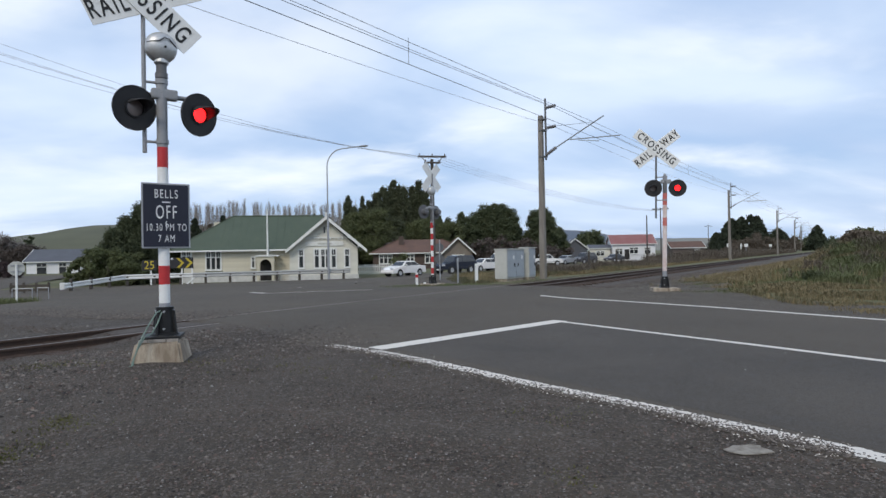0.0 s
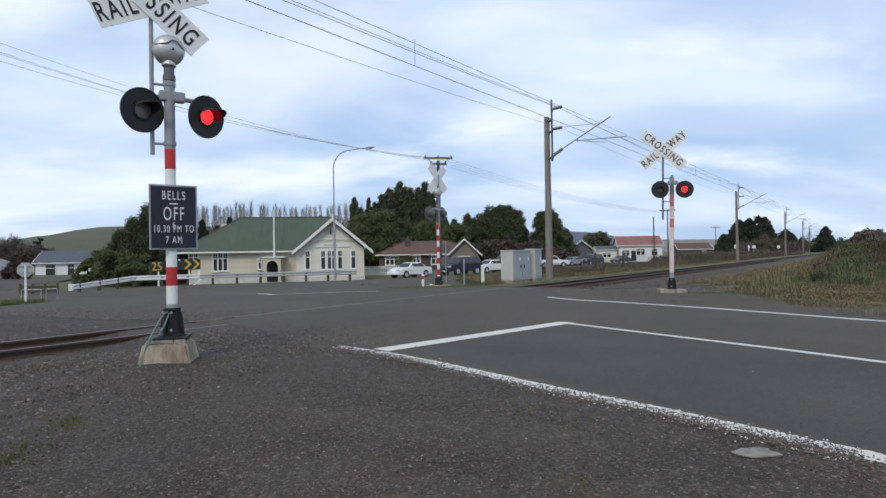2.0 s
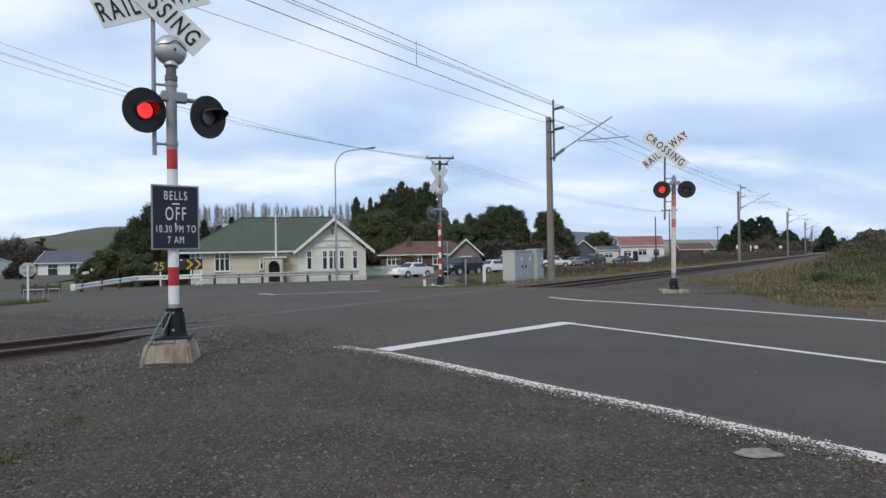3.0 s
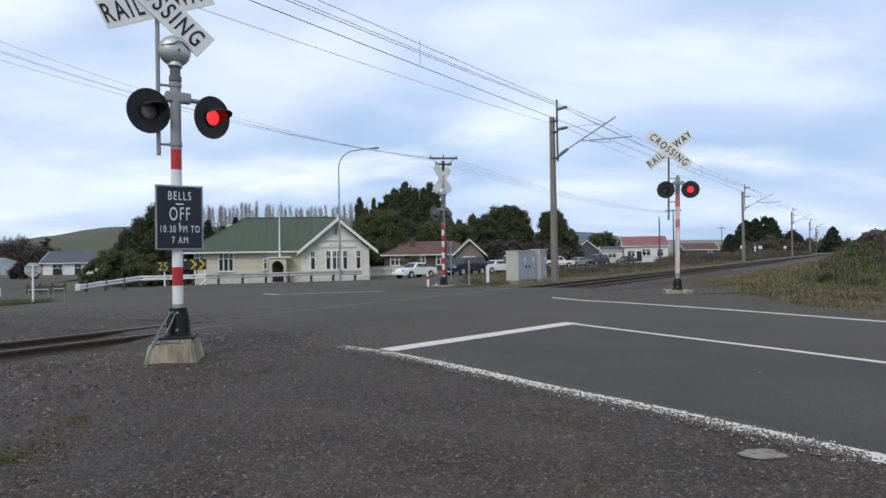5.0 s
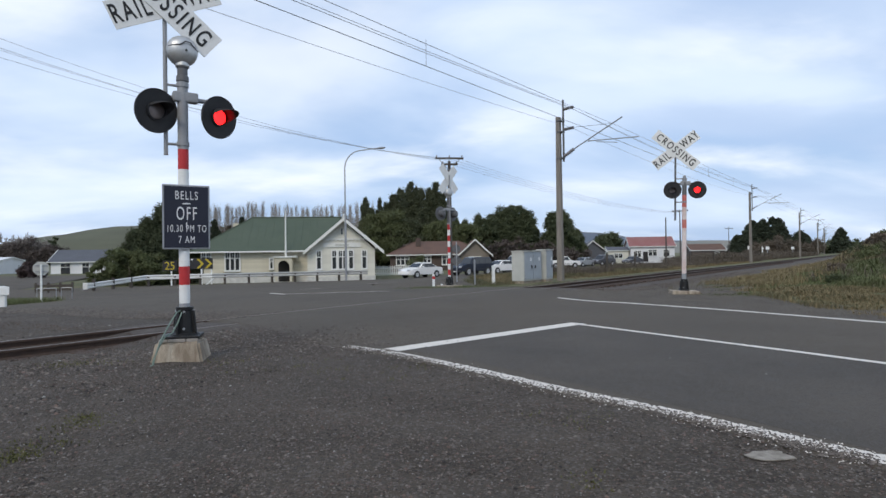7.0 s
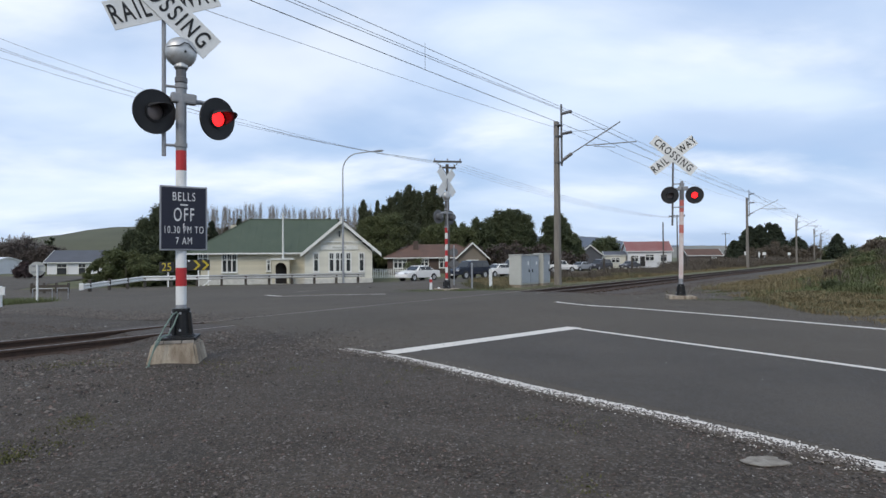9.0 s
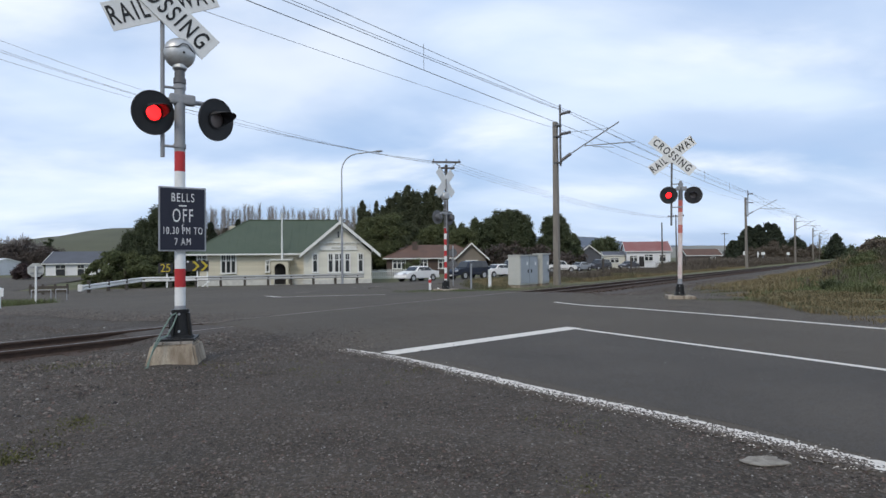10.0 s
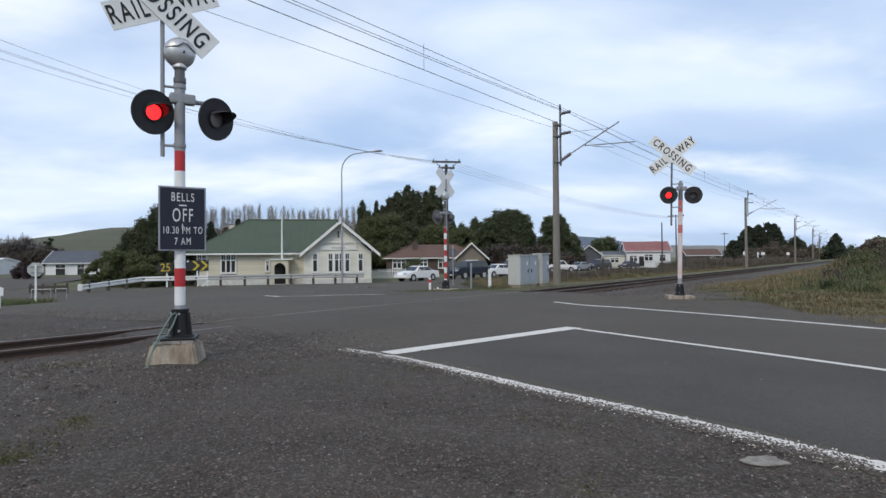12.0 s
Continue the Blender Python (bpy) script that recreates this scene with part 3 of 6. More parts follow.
def signals():
    near = signal(pose(-3.292, 7.55, 0, 0, 0, 34), "flashing railway crossing signal with bell on a banded post", near=True, aims=(8, 15), cross_lift=4.50, turn=12, cross=(-25, 40), length=1.35, bent=-38)
    # the notice on the bells
    board = part("notice_board", boxed((0.015, -0.085, 1.83), (0.555, 0.012, 0.80), 0.006), "galv", near, "dark blue notice with white capitals and a pale edge")
    part("notice_face", boxed((0.015, -0.094, 1.83), (0.515, 0.006, 0.76), 0.002), "navy", board, "dark blue face")
    for words, size, z, st in (("BELLS", 0.152, 2.092, 0.60), ("OFF", 0.235, 1.865, 0.52), ("10.30 PM TO", 0.125, 1.682, 0.56), ("7 AM", 0.125, 1.545, 0.60)):
        lettering("letters", words, size, pose(0.015, -0.099, z), "letter", board, st, "white capital letters", bold=0.0, spacing=1.24)
    part("rule", boxed((0.015, -0.098, 1.995), (0.09, 0.004, 0.016)), "letter", board)
    for x, z in ((0.0, 1.72), (0.0, 1.75)):
        part("scratch", boxed((x + 0.012, -0.098, z), (0.012, 0.003, 0.035), ry=20), "letter", board)
    # green cable hanging from the socket
    hose = thing("cable", pose(-3.33, 7.57, 0.05, 0, 0, 34), "thin pale green cable hanging to the ground", "cable")
    for k, pts in enumerate((((-0.04, -0.11, 0.62), (-0.10, -0.17, 0.60), (-0.20, -0.24, 0.46), (-0.31, -0.30, 0.27), (-0.37, -0.33, 0.10), (-0.385, -0.335, 0.02), (-0.42, -0.36, 0.015)),
                             ((-0.03, -0.12, 0.60), (-0.09, -0.2, 0.48), (-0.16, -0.22, 0.36), (-0.24, -0.24, 0.33), (-0.33, -0.31, 0.20), (-0.39, -0.33, 0.05), (-0.40, -0.36, 0.015)))):
        part("strand", sweep(pts, 0.009), "hose", hose)
    signal(pose(7.47, 19.1, height(7.47, 19.1), 0, 1.2, -10), "weathered flashing crossing signal on a faded red and white post", worn=True, bell=False, aims=(-4, -10), cross_lift=4.53, lights=3.30, length=1.62, cross=(-38, 40), bent=-12)
    signal(pose(0.1, 25.0, height(0.1, 25.0) - 0.02, 0, 0, 228), "crossing signal seen from behind on a banded post", flash=False, aims=(6, -6), side=-0.1, cross_lift=4.5, lights=3.05, cross=(-47, 47), length=1.36)


# ---- overhead line ----
def span(p, q, sag, r, n=14, sides=5):
    """The points of a wire that hangs between two points."""
    p, q = Vector(p), Vector(q)
    pts = []
    for i in range(n + 1):
        t = i / n
        v = p.lerp(q, t)
        v.z -= 4 * sag * t * (1 - t)
        pts.append(v)
    return pts


def curve(a):
    """How far the far end of the line bends away to its left."""
    return 0.00022 * max(0.0, a - 60) ** 2


def mast(a, big=True):
    x, y = plan(a, 3.05 + curve(a))
    z = height(x, y)
    ob = thing("overhead_line_mast", pose(x, y, z, 0, 0, RAIL_TURN), "tall weathered concrete mast carrying the railway's overhead wires", "mast", "masts of the overhead line")
    if big:
        part("pole", lathe_rect(0.145, 0.105, -0.3, 8.05), "mast_concrete", ob, "square weathered concrete pole")
    else:
        part("pole", lathe_rect(0.14, 0.10, -0.3, 8.0), "mast_concrete", ob)
    part("steel_upright", boxed((0.10, -0.22, 7.37), (0.075, 0.075, 3.05)), "dark_steel", ob)
    for zz in (6.0, 7.3, 7.85):
        part("strap", boxed((0.03, -0.1, zz), (0.34, 0.30, 0.06)), "dark_steel", ob)
    # cantilever: raking tube with an insulator, and the registration arm below the contact wire
    for k, (p, q, r) in enumerate((((0.1, -0.25, 6.10), (0.1, -0.80, 6.42), 0.095), ((0.1, -0.25, 8.42), (0.1, -0.80, 8.47), 0.085), ((0.1, -0.25, 7.42), (0.1, -0.80, 7.46), 0.085))):
        ins = bmesh.new()
        d = Vector(q) - Vector(p)
        for i in range(6):
            c = Vector(p) + d * (i / 6)
            tube(ins, c, c + d / 9, r, r * 0.7, 10)
        part("insulator", ins, "insulator", ob, "ribbed brown insulator")
    part("raking_tube", tubed((0.1, -0.80, 6.42), (0.1, -3.2, 7.62), 0.032, n=8), "galv", ob)
    part("registration_tube", tubed((0.1, -1.5, 6.70), (0.1, -3.95, 6.60), 0.026, n=8), "galv", ob)
    part("steady_arm", tubed((0.1, -1.9, 6.62), (0.1, -2.95, 6.46), 0.016, n=6), "galv", ob)
    part("tie_wire", tubed((0.1, -0.80, 7.46), (0.1, -2.75, 7.38), 0.008, n=4), "dark_steel", ob)
    part("hanger", tubed((0.1, -1.55, 6.80), (0.1, -1.55, 6.66), 0.02, n=6), "dark_steel", ob)
    return ob


def lathe_rect(b, t, z0, z1):
    vs = []
    for h, z in ((b, z0), (t, z1)):
        vs += [(-h, -h, z), (h, -h, z), (h, h, z), (-h, h, z)]
    bm = raw(vs, [(3, 2, 1, 0), (4, 5, 6, 7), (0, 1, 5, 4), (1, 2, 6, 5), (2, 3, 7, 6), (3, 0, 4, 7)])
    bmesh.ops.bevel(bm, geom=bm.edges[:], offset=0.02, segments=1, affect="EDGES")
    return bm


def overhead_line():
    M["mast_concrete"] = mat("mast_concrete", (0.27, 0.245, 0.21), (0.17, 0.15, 0.13), 0.95, scale=3, bump=0.5, bscale=30, stretch=(3, 3, 0.4))
    M["insulator"] = mat("brown_insulator", (0.16, 0.15, 0.15), (0.1, 0.09, 0.09), 0.35, scale=9)
    M["wire"] = mat("wire", (0.13, 0.13, 0.135), rough=0.6, scale=2)
    M["pale_wire"] = mat("weathered_wire", (0.30, 0.30, 0.31), rough=0.6, scale=2)
    at_a = [-40.5, 8.6, 57.7, 106.8, 155.9, 205.0, 254.0, 303.0]
    for a in at_a[1:]:
        mast(a)

    def along(name, s, z, sag, r, label):
        pts = []
        for a, b in zip(at_a, at_a[1:]):
            pts += span((*plan(a, s + curve(a)), z), (*plan(b, s + curve(b)), z), sag, r)[0 if not pts else 1:]
        return tagged(part(name, sweep(pts, r, 5), "wire" if name == "contact_wire" else "pale_wire"), label, "wire", "wires over the railway")

    along("contact_wire", -0.1, 6.45, 0.02, 0.0095, "taut copper contact wire over the track")
    along("messenger_wire", 0.10, 7.24, 0.10, 0.0085, "sagging wire that carries the contact wire")
    along("feeder_wire", 2.60, 8.55, 0.30, 0.009, "thin feeder wire on the masts")
    along("feeder_wire", 2.20, 8.30, 0.36, 0.010, "thin feeder wire on the masts")
    along("earth_wire", 2.40, 7.46, 0.42, 0.007, "thin earth wire on the masts")
    for a in (-32, -24, -5.9, 2.5, 16, 25, 33, 41, 49):
        b0 = max(q for q in at_a if q <= a)
        t = (a - b0) / 49.1
        z = 7.24 - 4 * 0.10 * t * (1 - t)
        tagged(part("dropper", tubed((*plan(a, -0.1), 6.44), (*plan(a, -0.1), z), 0.006, n=4), "wire"), "thin dropper between the overhead wires", "wire", "wires over the railway")


# ---- street things by the crossing ----
def cabinets():
    M["cab_grey"] = mat("blue_grey_enamel", (0.36, 0.39, 0.42), (0.31, 0.34, 0.36), 0.5, scale=3, fine=(0.28, 0.29, 0.3))
    M["cab_side"] = mat("pale_grey_enamel", (0.50, 0.495, 0.45), (0.43, 0.43, 0.39), 0.55, scale=3, fine=(0.36, 0.35, 0.32))
    for a0, wide, deep, tall, doors, front in ((5.35, 1.72, 0.62, 1.34, 2, 3.30), (7.32, 0.74, 0.5, 1.40, 1, 3.2)):
        x, y = plan(a0 + wide / 2, front + deep / 2)
        cab = thing("signal_cabinet", pose(x, y, height(x, y) - 0.04, 0, 0, RAIL_TURN), "grey steel signalling cabinet beside the track", "cabinet", "cabinets by the track")
        part("plinth", boxed((0, 0, 0.05), (wide - 0.06, deep - 0.06, 0.14), 0.01), "concrete", cab)
        body = part("body", boxed((0, 0, 0.12 + tall / 2), (wide, deep, tall), 0.012), "cab_side", cab)
        part("roof", boxed((0, -0.02, 0.14 + tall), (wide + 0.06, deep + 0.08, 0.05), 0.012), "cab_side", cab)
        for d in range(doors):
            w = (wide - 0.1) / doors
            cx = -wide / 2 + 0.05 + w * (d + 0.5)
            door = part("door", boxed((cx, -deep / 2 - 0.012, 0.14 + tall / 2), (w - 0.03, 0.024, tall - 0.1), 0.006), "cab_grey", cab, "blue-grey door with a black handle")
            part("handle", boxed((cx + (0.3 if d == 0 else -0.3) * w, -deep / 2 - 0.04, 0.75), (0.04, 0.05, 0.14), 0.008), "black", door)
            part("notice", boxed((cx + 0.18, -deep / 2 - 0.027, 1.1), (0.12, 0.004, 0.16)), "white", door)
            for h in (0.35, 1.2):
                part("hinge", tubed((cx - w / 2 + 0.02, -deep / 2 - 0.03, h), (cx - w / 2 + 0.02, -deep / 2 - 0.03, h + 0.1), 0.012, n=8), "galv", door)


def marker(x, y, tall, wide, material, label, red=False, lean=0.0):
    z = height(x, y)
    ob = thing("marker_post", pose(x, y, z - 0.05, 0, lean, 20), label, "post", "posts beside the crossing")
    part("post", boxed((0, 0, tall / 2), (wide, wide * 0.7, tall), wide * 0.12), material, ob)
    part("cap", boxed((0, 0, tall + 0.01), (wide * 0.9, wide * 0.6, 0.03), wide * 0.1), material, ob)
    if red:
        part("reflector_band", boxed((0, 0, tall * 0.78), (wide + 0.006, wide * 0.7 + 0.006, 0.13)), "red", ob, "red band")


def guardrail():
    pts = [(-24.3, 40.6), (-23.3, 46.6), (-19.1, 49.0), (-14.6, 51.0), (-10.8, 52.4), (-7.0, 53.2)]
    M["guard"] = mat("guardrail_zinc", (0.76, 0.75, 0.71), (0.64, 0.63, 0.59), 0.55, 0.0, scale=1.5, fine=(0.42, 0.41, 0.38))
    M["guard_grey"] = mat("guardrail_grey_zinc", (0.46, 0.46, 0.44), (0.37, 0.37, 0.35), 0.55, 0.15, scale=1.5, fine=(0.3, 0.28, 0.25))
    M["post_wood"] = mat("dark_timber", (0.09, 0.078, 0.065), (0.06, 0.05, 0.04), 0.9, scale=4, stretch=(4, 4, 0.5), bump=0.4)
    rail = thing("guardrail", pose(0, 0, 0), "galvanised steel guardrail on timber posts round the bend", "guardrail")
    prof = [(-0.185, 0.0), (-0.15, 0.055), (-0.09, 0.06), (-0.035, 0.0), (0.035, 0.0), (0.09, 0.06), (0.15, 0.055), (0.185, 0.0)]
    for i, (p, q) in enumerate(zip(pts, pts[1:])):
        d = Vector((q[0] - p[0], q[1] - p[1])).normalized()
        n = Vector((d.y, -d.x))
        bm = bmesh.new()
        rings = []
        for x, y in (p, q):
            z0 = height(x, y) + (0.36 if (x, y) == pts[0] else 0.70)
            for back in (0.0, -0.012):
                rings.append([bm.verts.new((x + n.x * (o + back), y + n.y * (o + back), z0 + h)) for h, o in prof])
        for a, b in ((rings[0], rings[2]), (rings[1], rings[3])):
            for k in range(len(prof) - 1):
                bm.faces.new((a[k], a[k + 1], b[k + 1], b[k]))
        bmesh.ops.recalc_face_normals(bm, faces=bm.faces)
        # the first two lengths are paler than the rest
        part("beam", bm, "guard" if i < 2 else "guard_grey", rail, "ribbed zinc beam")
    # flared end and posts
    x, y = pts[0]
    part("end_terminal", boxed((x - 0.05, y - 0.1, height(x, y) + 0.36), (0.3, 0.16, 0.46), 0.05, rz=28), "guard", rail, "blunt flared rail end")
    total = sum(math.dist(p, q) for p, q in zip(pts, pts[1:]))
    count = 13
    for k in range(count):
        g = total * (k + 0.3) / (count - 0.4)
        for p, q in zip(pts, pts[1:]):
            L = math.dist(p, q)
            if g <= L:
                break
            g -= L
        x, y = p[0] + (q[0] - p[0]) * g / L, p[1] + (q[1] - p[1]) * g / L
        z = height(x, y)
        part("post", boxed((x - 0.05, y + 0.14, z + 0.36), (0.2, 0.2, 0.92), 0.012, rz=20), "post_wood", rail)
        part("spacer", boxed((x, y + 0.04, z + 0.64), (0.15, 0.1, 0.3), rz=20), "post_wood", rail)


def chevron_board():
    M["sign_yellow"] = mat("yellow_sign_sheet", (0.55, 0.42, 0.03), (0.46, 0.35, 0.03), 0.5, scale=3)
    x, y = -21.75, 51.4
    z = height(x, y)
    ob = thing("chevron_sign", pose(x, y, z, 0, 0, 14), "black bend sign with yellow chevrons and a 25 speed plate", "road sign")
    face = part("board", boxed((0.30, 0, 2.05), (2.75, 0.03, 0.90), 0.01), "black", ob, "black board")
    for cx in (-0.82, 0.65, 1.32):
        w, h, t = 0.38, 0.40, 0.22
        bm = prism([(cx - w / 2 - t / 2, h), (cx - w / 2 + t / 2, h), (cx + w / 2 + t / 2, 0), (cx - w / 2 + t / 2, -h), (cx - w / 2 - t / 2, -h), (cx + w / 2 - t / 2, 0)], -0.024, -0.016)
        bm.transform(pose(0, 0, 2.05))
        part("chevron", bm, "sign_yellow", face, "yellow arrow")
    plate = part("speed_plate", boxed((-1.75, -0.01, 1.90), (1.15, 0.03, 0.86), 0.01), "black", ob, "black plate with yellow figures")
    lettering("figures", "25", 0.98, pose(-1.75, -0.03, 1.88), "sign_yellow", plate, 0.85)
    part("knob", lathe([(0.08, 2.34), (0.1, 2.38), (0.08, 2.46), (0.02, 2.49)], "Z", 10), "letter", plate)
    for px in (-1.65, -0.8, 0.75, 1.55):
        part("post", boxed((px, 0.06, 0.85), (0.12, 0.08, 1.9), 0.01), "white", ob)
    part("brace", tubed((0.95, -0.05, 0.1), (1.75, 0.02, 0.75), 0.06, n=6), "white", ob)


def street_lamp():
    x, y = -8.8, 52.6
    ob = thing("street_lamp", pose(x, y, height(x, y), 0, 0, 0), "tall grey steel street lamp with a curved arm", "street lamp")
    part("base_section", tubed((0, 0, -0.1), (0, 0, 5.0), 0.11, 0.095, 14), "galv", ob)
    part("column", tubed((0, 0, 5.0), (0, 0, 9.3), 0.07, 0.055, 12), "galv", ob)
    pts = [(0, 0, 9.3), (0.0, 0, 9.8)] + [(1.45 - 1.45 * math.cos(radians(a)), 0, 9.8 + 1.55 * math.sin(radians(a))) for a in range(12, 85, 12)] + [(2.2, 0, 11.46), (2.9, 0, 11.53)]
    part("arm", sweep(pts, 0.05, 8), "galv", ob)
    bm = bmesh.new()
    bmesh.ops.create_uvsphere(bm, u_segments=16, v_segments=8, radius=1, matrix=pose(3.2, 0, 11.55, 0, -4) @ Matrix.Diagonal((0.42, 0.16, 0.09, 1)))
    head = part("lantern", bm, "grey_paint", ob, "flat oval lantern", smooth=True)
    part("lantern_glass", lathe([(0.02, 11.44), (0.11, 11.47), (0.13, 11.51)], "Z", 14, (3.28, 0, 0)), "cab_side", head)


def line_marker():
    x, y = 67.8, 130.0
    ob = thing("line_marker", pose(x, y, height(x, y)), "white post with short arms beside the railway", "post")
    part("post", boxed((0, 0, 1.2), (0.2, 0.16, 2.6), 0.02), "white", ob)
    part("arm", boxed((0, -0.1, 2.0), (0.5, 0.06, 0.26), 0.02), "white", ob)


def power_poles():
    M["pole_wood"] = mat("weathered_pole", (0.105, 0.095, 0.085), (0.07, 0.062, 0.055), 0.95, scale=3, stretch=(5, 5, 0.4), bump=0.4)

    def pole(x, y, tall, arms, label, rz=0):
        ob = thing("power_pole", pose(x, y, height(x, y), 0, 0, rz), label, "power pole", "power poles")
        part("pole", tubed((0, 0, -0.3), (0, 0, tall), 0.10 + 0.06 * (len(arms) > 1), 0.07 + 0.03 * (len(arms) > 1), 12), "pole_wood", ob)
        for z, w in arms:
            arm = part("crossarm", boxed((0, -0.12, z), (w, 0.1, 0.12), 0.01), "pole_wood", ob)
            n = max(2, round(w / 0.55))
            for i in range(n):
                px = -w / 2 + 0.1 + (w - 0.2) * i / (n - 1)
                part("insulator", lathe([(0.02, z + 0.06), (0.045, z + 0.09), (0.03, z + 0.13), (0.045, z + 0.16), (0.02, z + 0.2)], "Z", 8, (px, -0.12, 0)), "insulator", arm)
        return ob

    top = height(0.25, 40)
    main = pole(0.25, 40, 7.65 - top - 0.1, ((8.0, 1.9), (7.6, 1.1)), "old timber power pole with two crossarms", 8)
    part("transformer_bracket", boxed((0, -0.15, 6.65), (0.3, 0.3, 0.5), 0.03), "dark_steel", main)
    for sx in (-1, 1):
        part("brace", tubed((sx * 0.7, -0.1, 7.95), (0, -0.1, 7.15), 0.02, n=6), "dark_steel", main)
    bm_list = ((-0.75, 15.5, 1.75), (-0.2, 14.5, 1.75), (0.3, 14.0, 1.7), (0.8, 13.1, 1.6))
    for dx, z, sag in bm_list:
        tagged(part("power_wire", sweep(span((0.25 + dx, 40, 7.62), (-30 + dx, 15, z), sag, 0.008), 0.008, 5), "pale_wire"), "thin slack power wire across the sky", "wire", "street power wires")
        tagged(part("power_wire", sweep(span((0.25 + dx, 40, 7.62), (31.7 + dx * 1.3, 82, 6.6), 0.75, 0.008), 0.008, 5), "pale_wire"), "thin slack power wire across the sky", "wire", "street power wires")
    pole(31.7, 82, 7.3, ((7.1, 2.1),), "slim power pole with one crossarm", -20)
    pole(27.6, 76, 5.9, (), "bare slim timber pole")
    pole(70.0, 150, 8.0, ((7.6, 2.0),), "slim power pole with one crossarm")


def stop_sign():
    x, y = -20.25, 30.0
    ob = thing("stop_sign", pose(x, y, height(x, y) - 0.05, 0, 0, 214), "octagonal road sign seen from its grey back", "road sign")
    pts = [(0.37 * math.cos(radians(22.5 + 45 * i)), 1.72 + 0.37 * math.sin(radians(22.5 + 45 * i))) for i in range(8)]
    part("plate", prism(pts, -0.01, 0.01), "cab_side", ob, "bare grey metal back")
    part("post", tubed((0, 0.05, 0), (0, 0.05, 1.92), 0.05, n=10), "white", ob, "white post")
    for h in (1.57, 1.87):
        part("stiffener", boxed((0, 0.03, h), (0.5, 0.03, 0.05)), "galv", ob)


def warning_sign():
    x, y = 0.50, 31.0
    ob = thing("warning_sign", pose(x, y, height(x, y), 0, 0, 190), "backs of a round and a diamond road sign, darkened as in shade", "road sign")
    part("post", tubed((0, 0.04, -0.1), (0, 0.04, 2.05), 0.03, n=8), "galv", ob)
    # both plates take a darker steel to carry the shade on their backs
    part("diamond_plate", prism([(0, 0.75), (0.33, 1.08), (0, 1.41), (-0.33, 1.08)], -0.006, 0.006), "dark_steel", ob)
    part("round_plate", prism([(0.22 * math.cos(6.2832 * k / 20), 1.68 + 0.22 * math.sin(6.2832 * k / 20)) for k in range(20)], -0.006, 0.006), "dark_steel", ob)


def low_rails():
    for x, y, w in ((-21.45, 32.2, 0.95), (-20.75, 32.8, 0.55)):
        z = height(x, y)
        ob = thing("handrail", pose(x, y, z, 0, 0, 10), "low grey-white pipe handrail beside the road", "handrail", "low white handrails")
        part("top_pipe", tubed((-w / 2, 0, 0.62), (w / 2, 0, 0.62), 0.022, n=8), "galv", ob)
        for k in (-1, 1):
            part("leg", tubed((k * w / 2, 0, -0.05), (k * w / 2, 0, 0.62), 0.022, n=8), "galv", ob)
    fence = thing("low_fence", pose(-27.0, 39.5, height(-27.0, 39.5), 0, 0, 12), "low dark weathered timber fence", "fence")
    for k in range(4):
        part("post", boxed((k * 0.72, 0, 0.3), (0.12, 0.12, 0.75), 0.01), "post_wood", fence)
    for z in (0.2, 0.45):
        part("board", boxed((1.08, -0.08, z), (2.3, 0.04, 0.18)), "post_wood", fence)
    x, y = -17.9, 24.2
    ob = thing("bollard", pose(x, y, height(x, y), 0, 0, 20), "stubby cream timber bollard beside the road", "bollard")
    part("post", boxed((0, 0, 0.42), (0.24, 0.24, 0.86), 0.03), "white", ob)
    part("board", boxed((0.02, -0.14, 0.66), (0.5, 0.05, 0.34), 0.02), "white", ob)


def small_posts():
    marker(2.09, 27.2, 0.84, 0.13, "white", "squat white timber post in grass")
    marker(1.21, 26.3, 1.12, 0.07, "galv", "slim grey post in grass")
    marker(-0.56, 25.2, 0.56, 0.10, "white", "white edge marker post with a red band", red=True)
    marker(-0.25, 25.0, 0.15, 0.10, "white", "short white stub post", lean=14)
    for a, s, tall in ((20, 5.2, 1.3), (26, 5.4, 1.4), (33, 5.2, 1.2), (41, 5.4, 1.3), (50, 5.3, 1.4), (60, 5.2, 1.3), (71, 5.3, 1.3), (84, 5.2, 1.3)):
        marker(*plan(a, s), tall, 0.12, "post_wood", "weathered fence post beside the railway")
    for a, s in ((74, 6.0), (92, 6.5), (118, 6.0)):
        x, y = plan(a, s)
        ob = thing("track_sign", pose(x, y, height(x, y), 0, 0, 0), "small white board on a post beside the railway", "sign", "small track boards")
        part("board", boxed((0, 0, 1.75), (0.6, 0.03, 0.5), 0.02), "white", ob)
        part("post", boxed((0, 0.05, 0.7), (0.1, 0.06, 1.5)), "galv", ob)


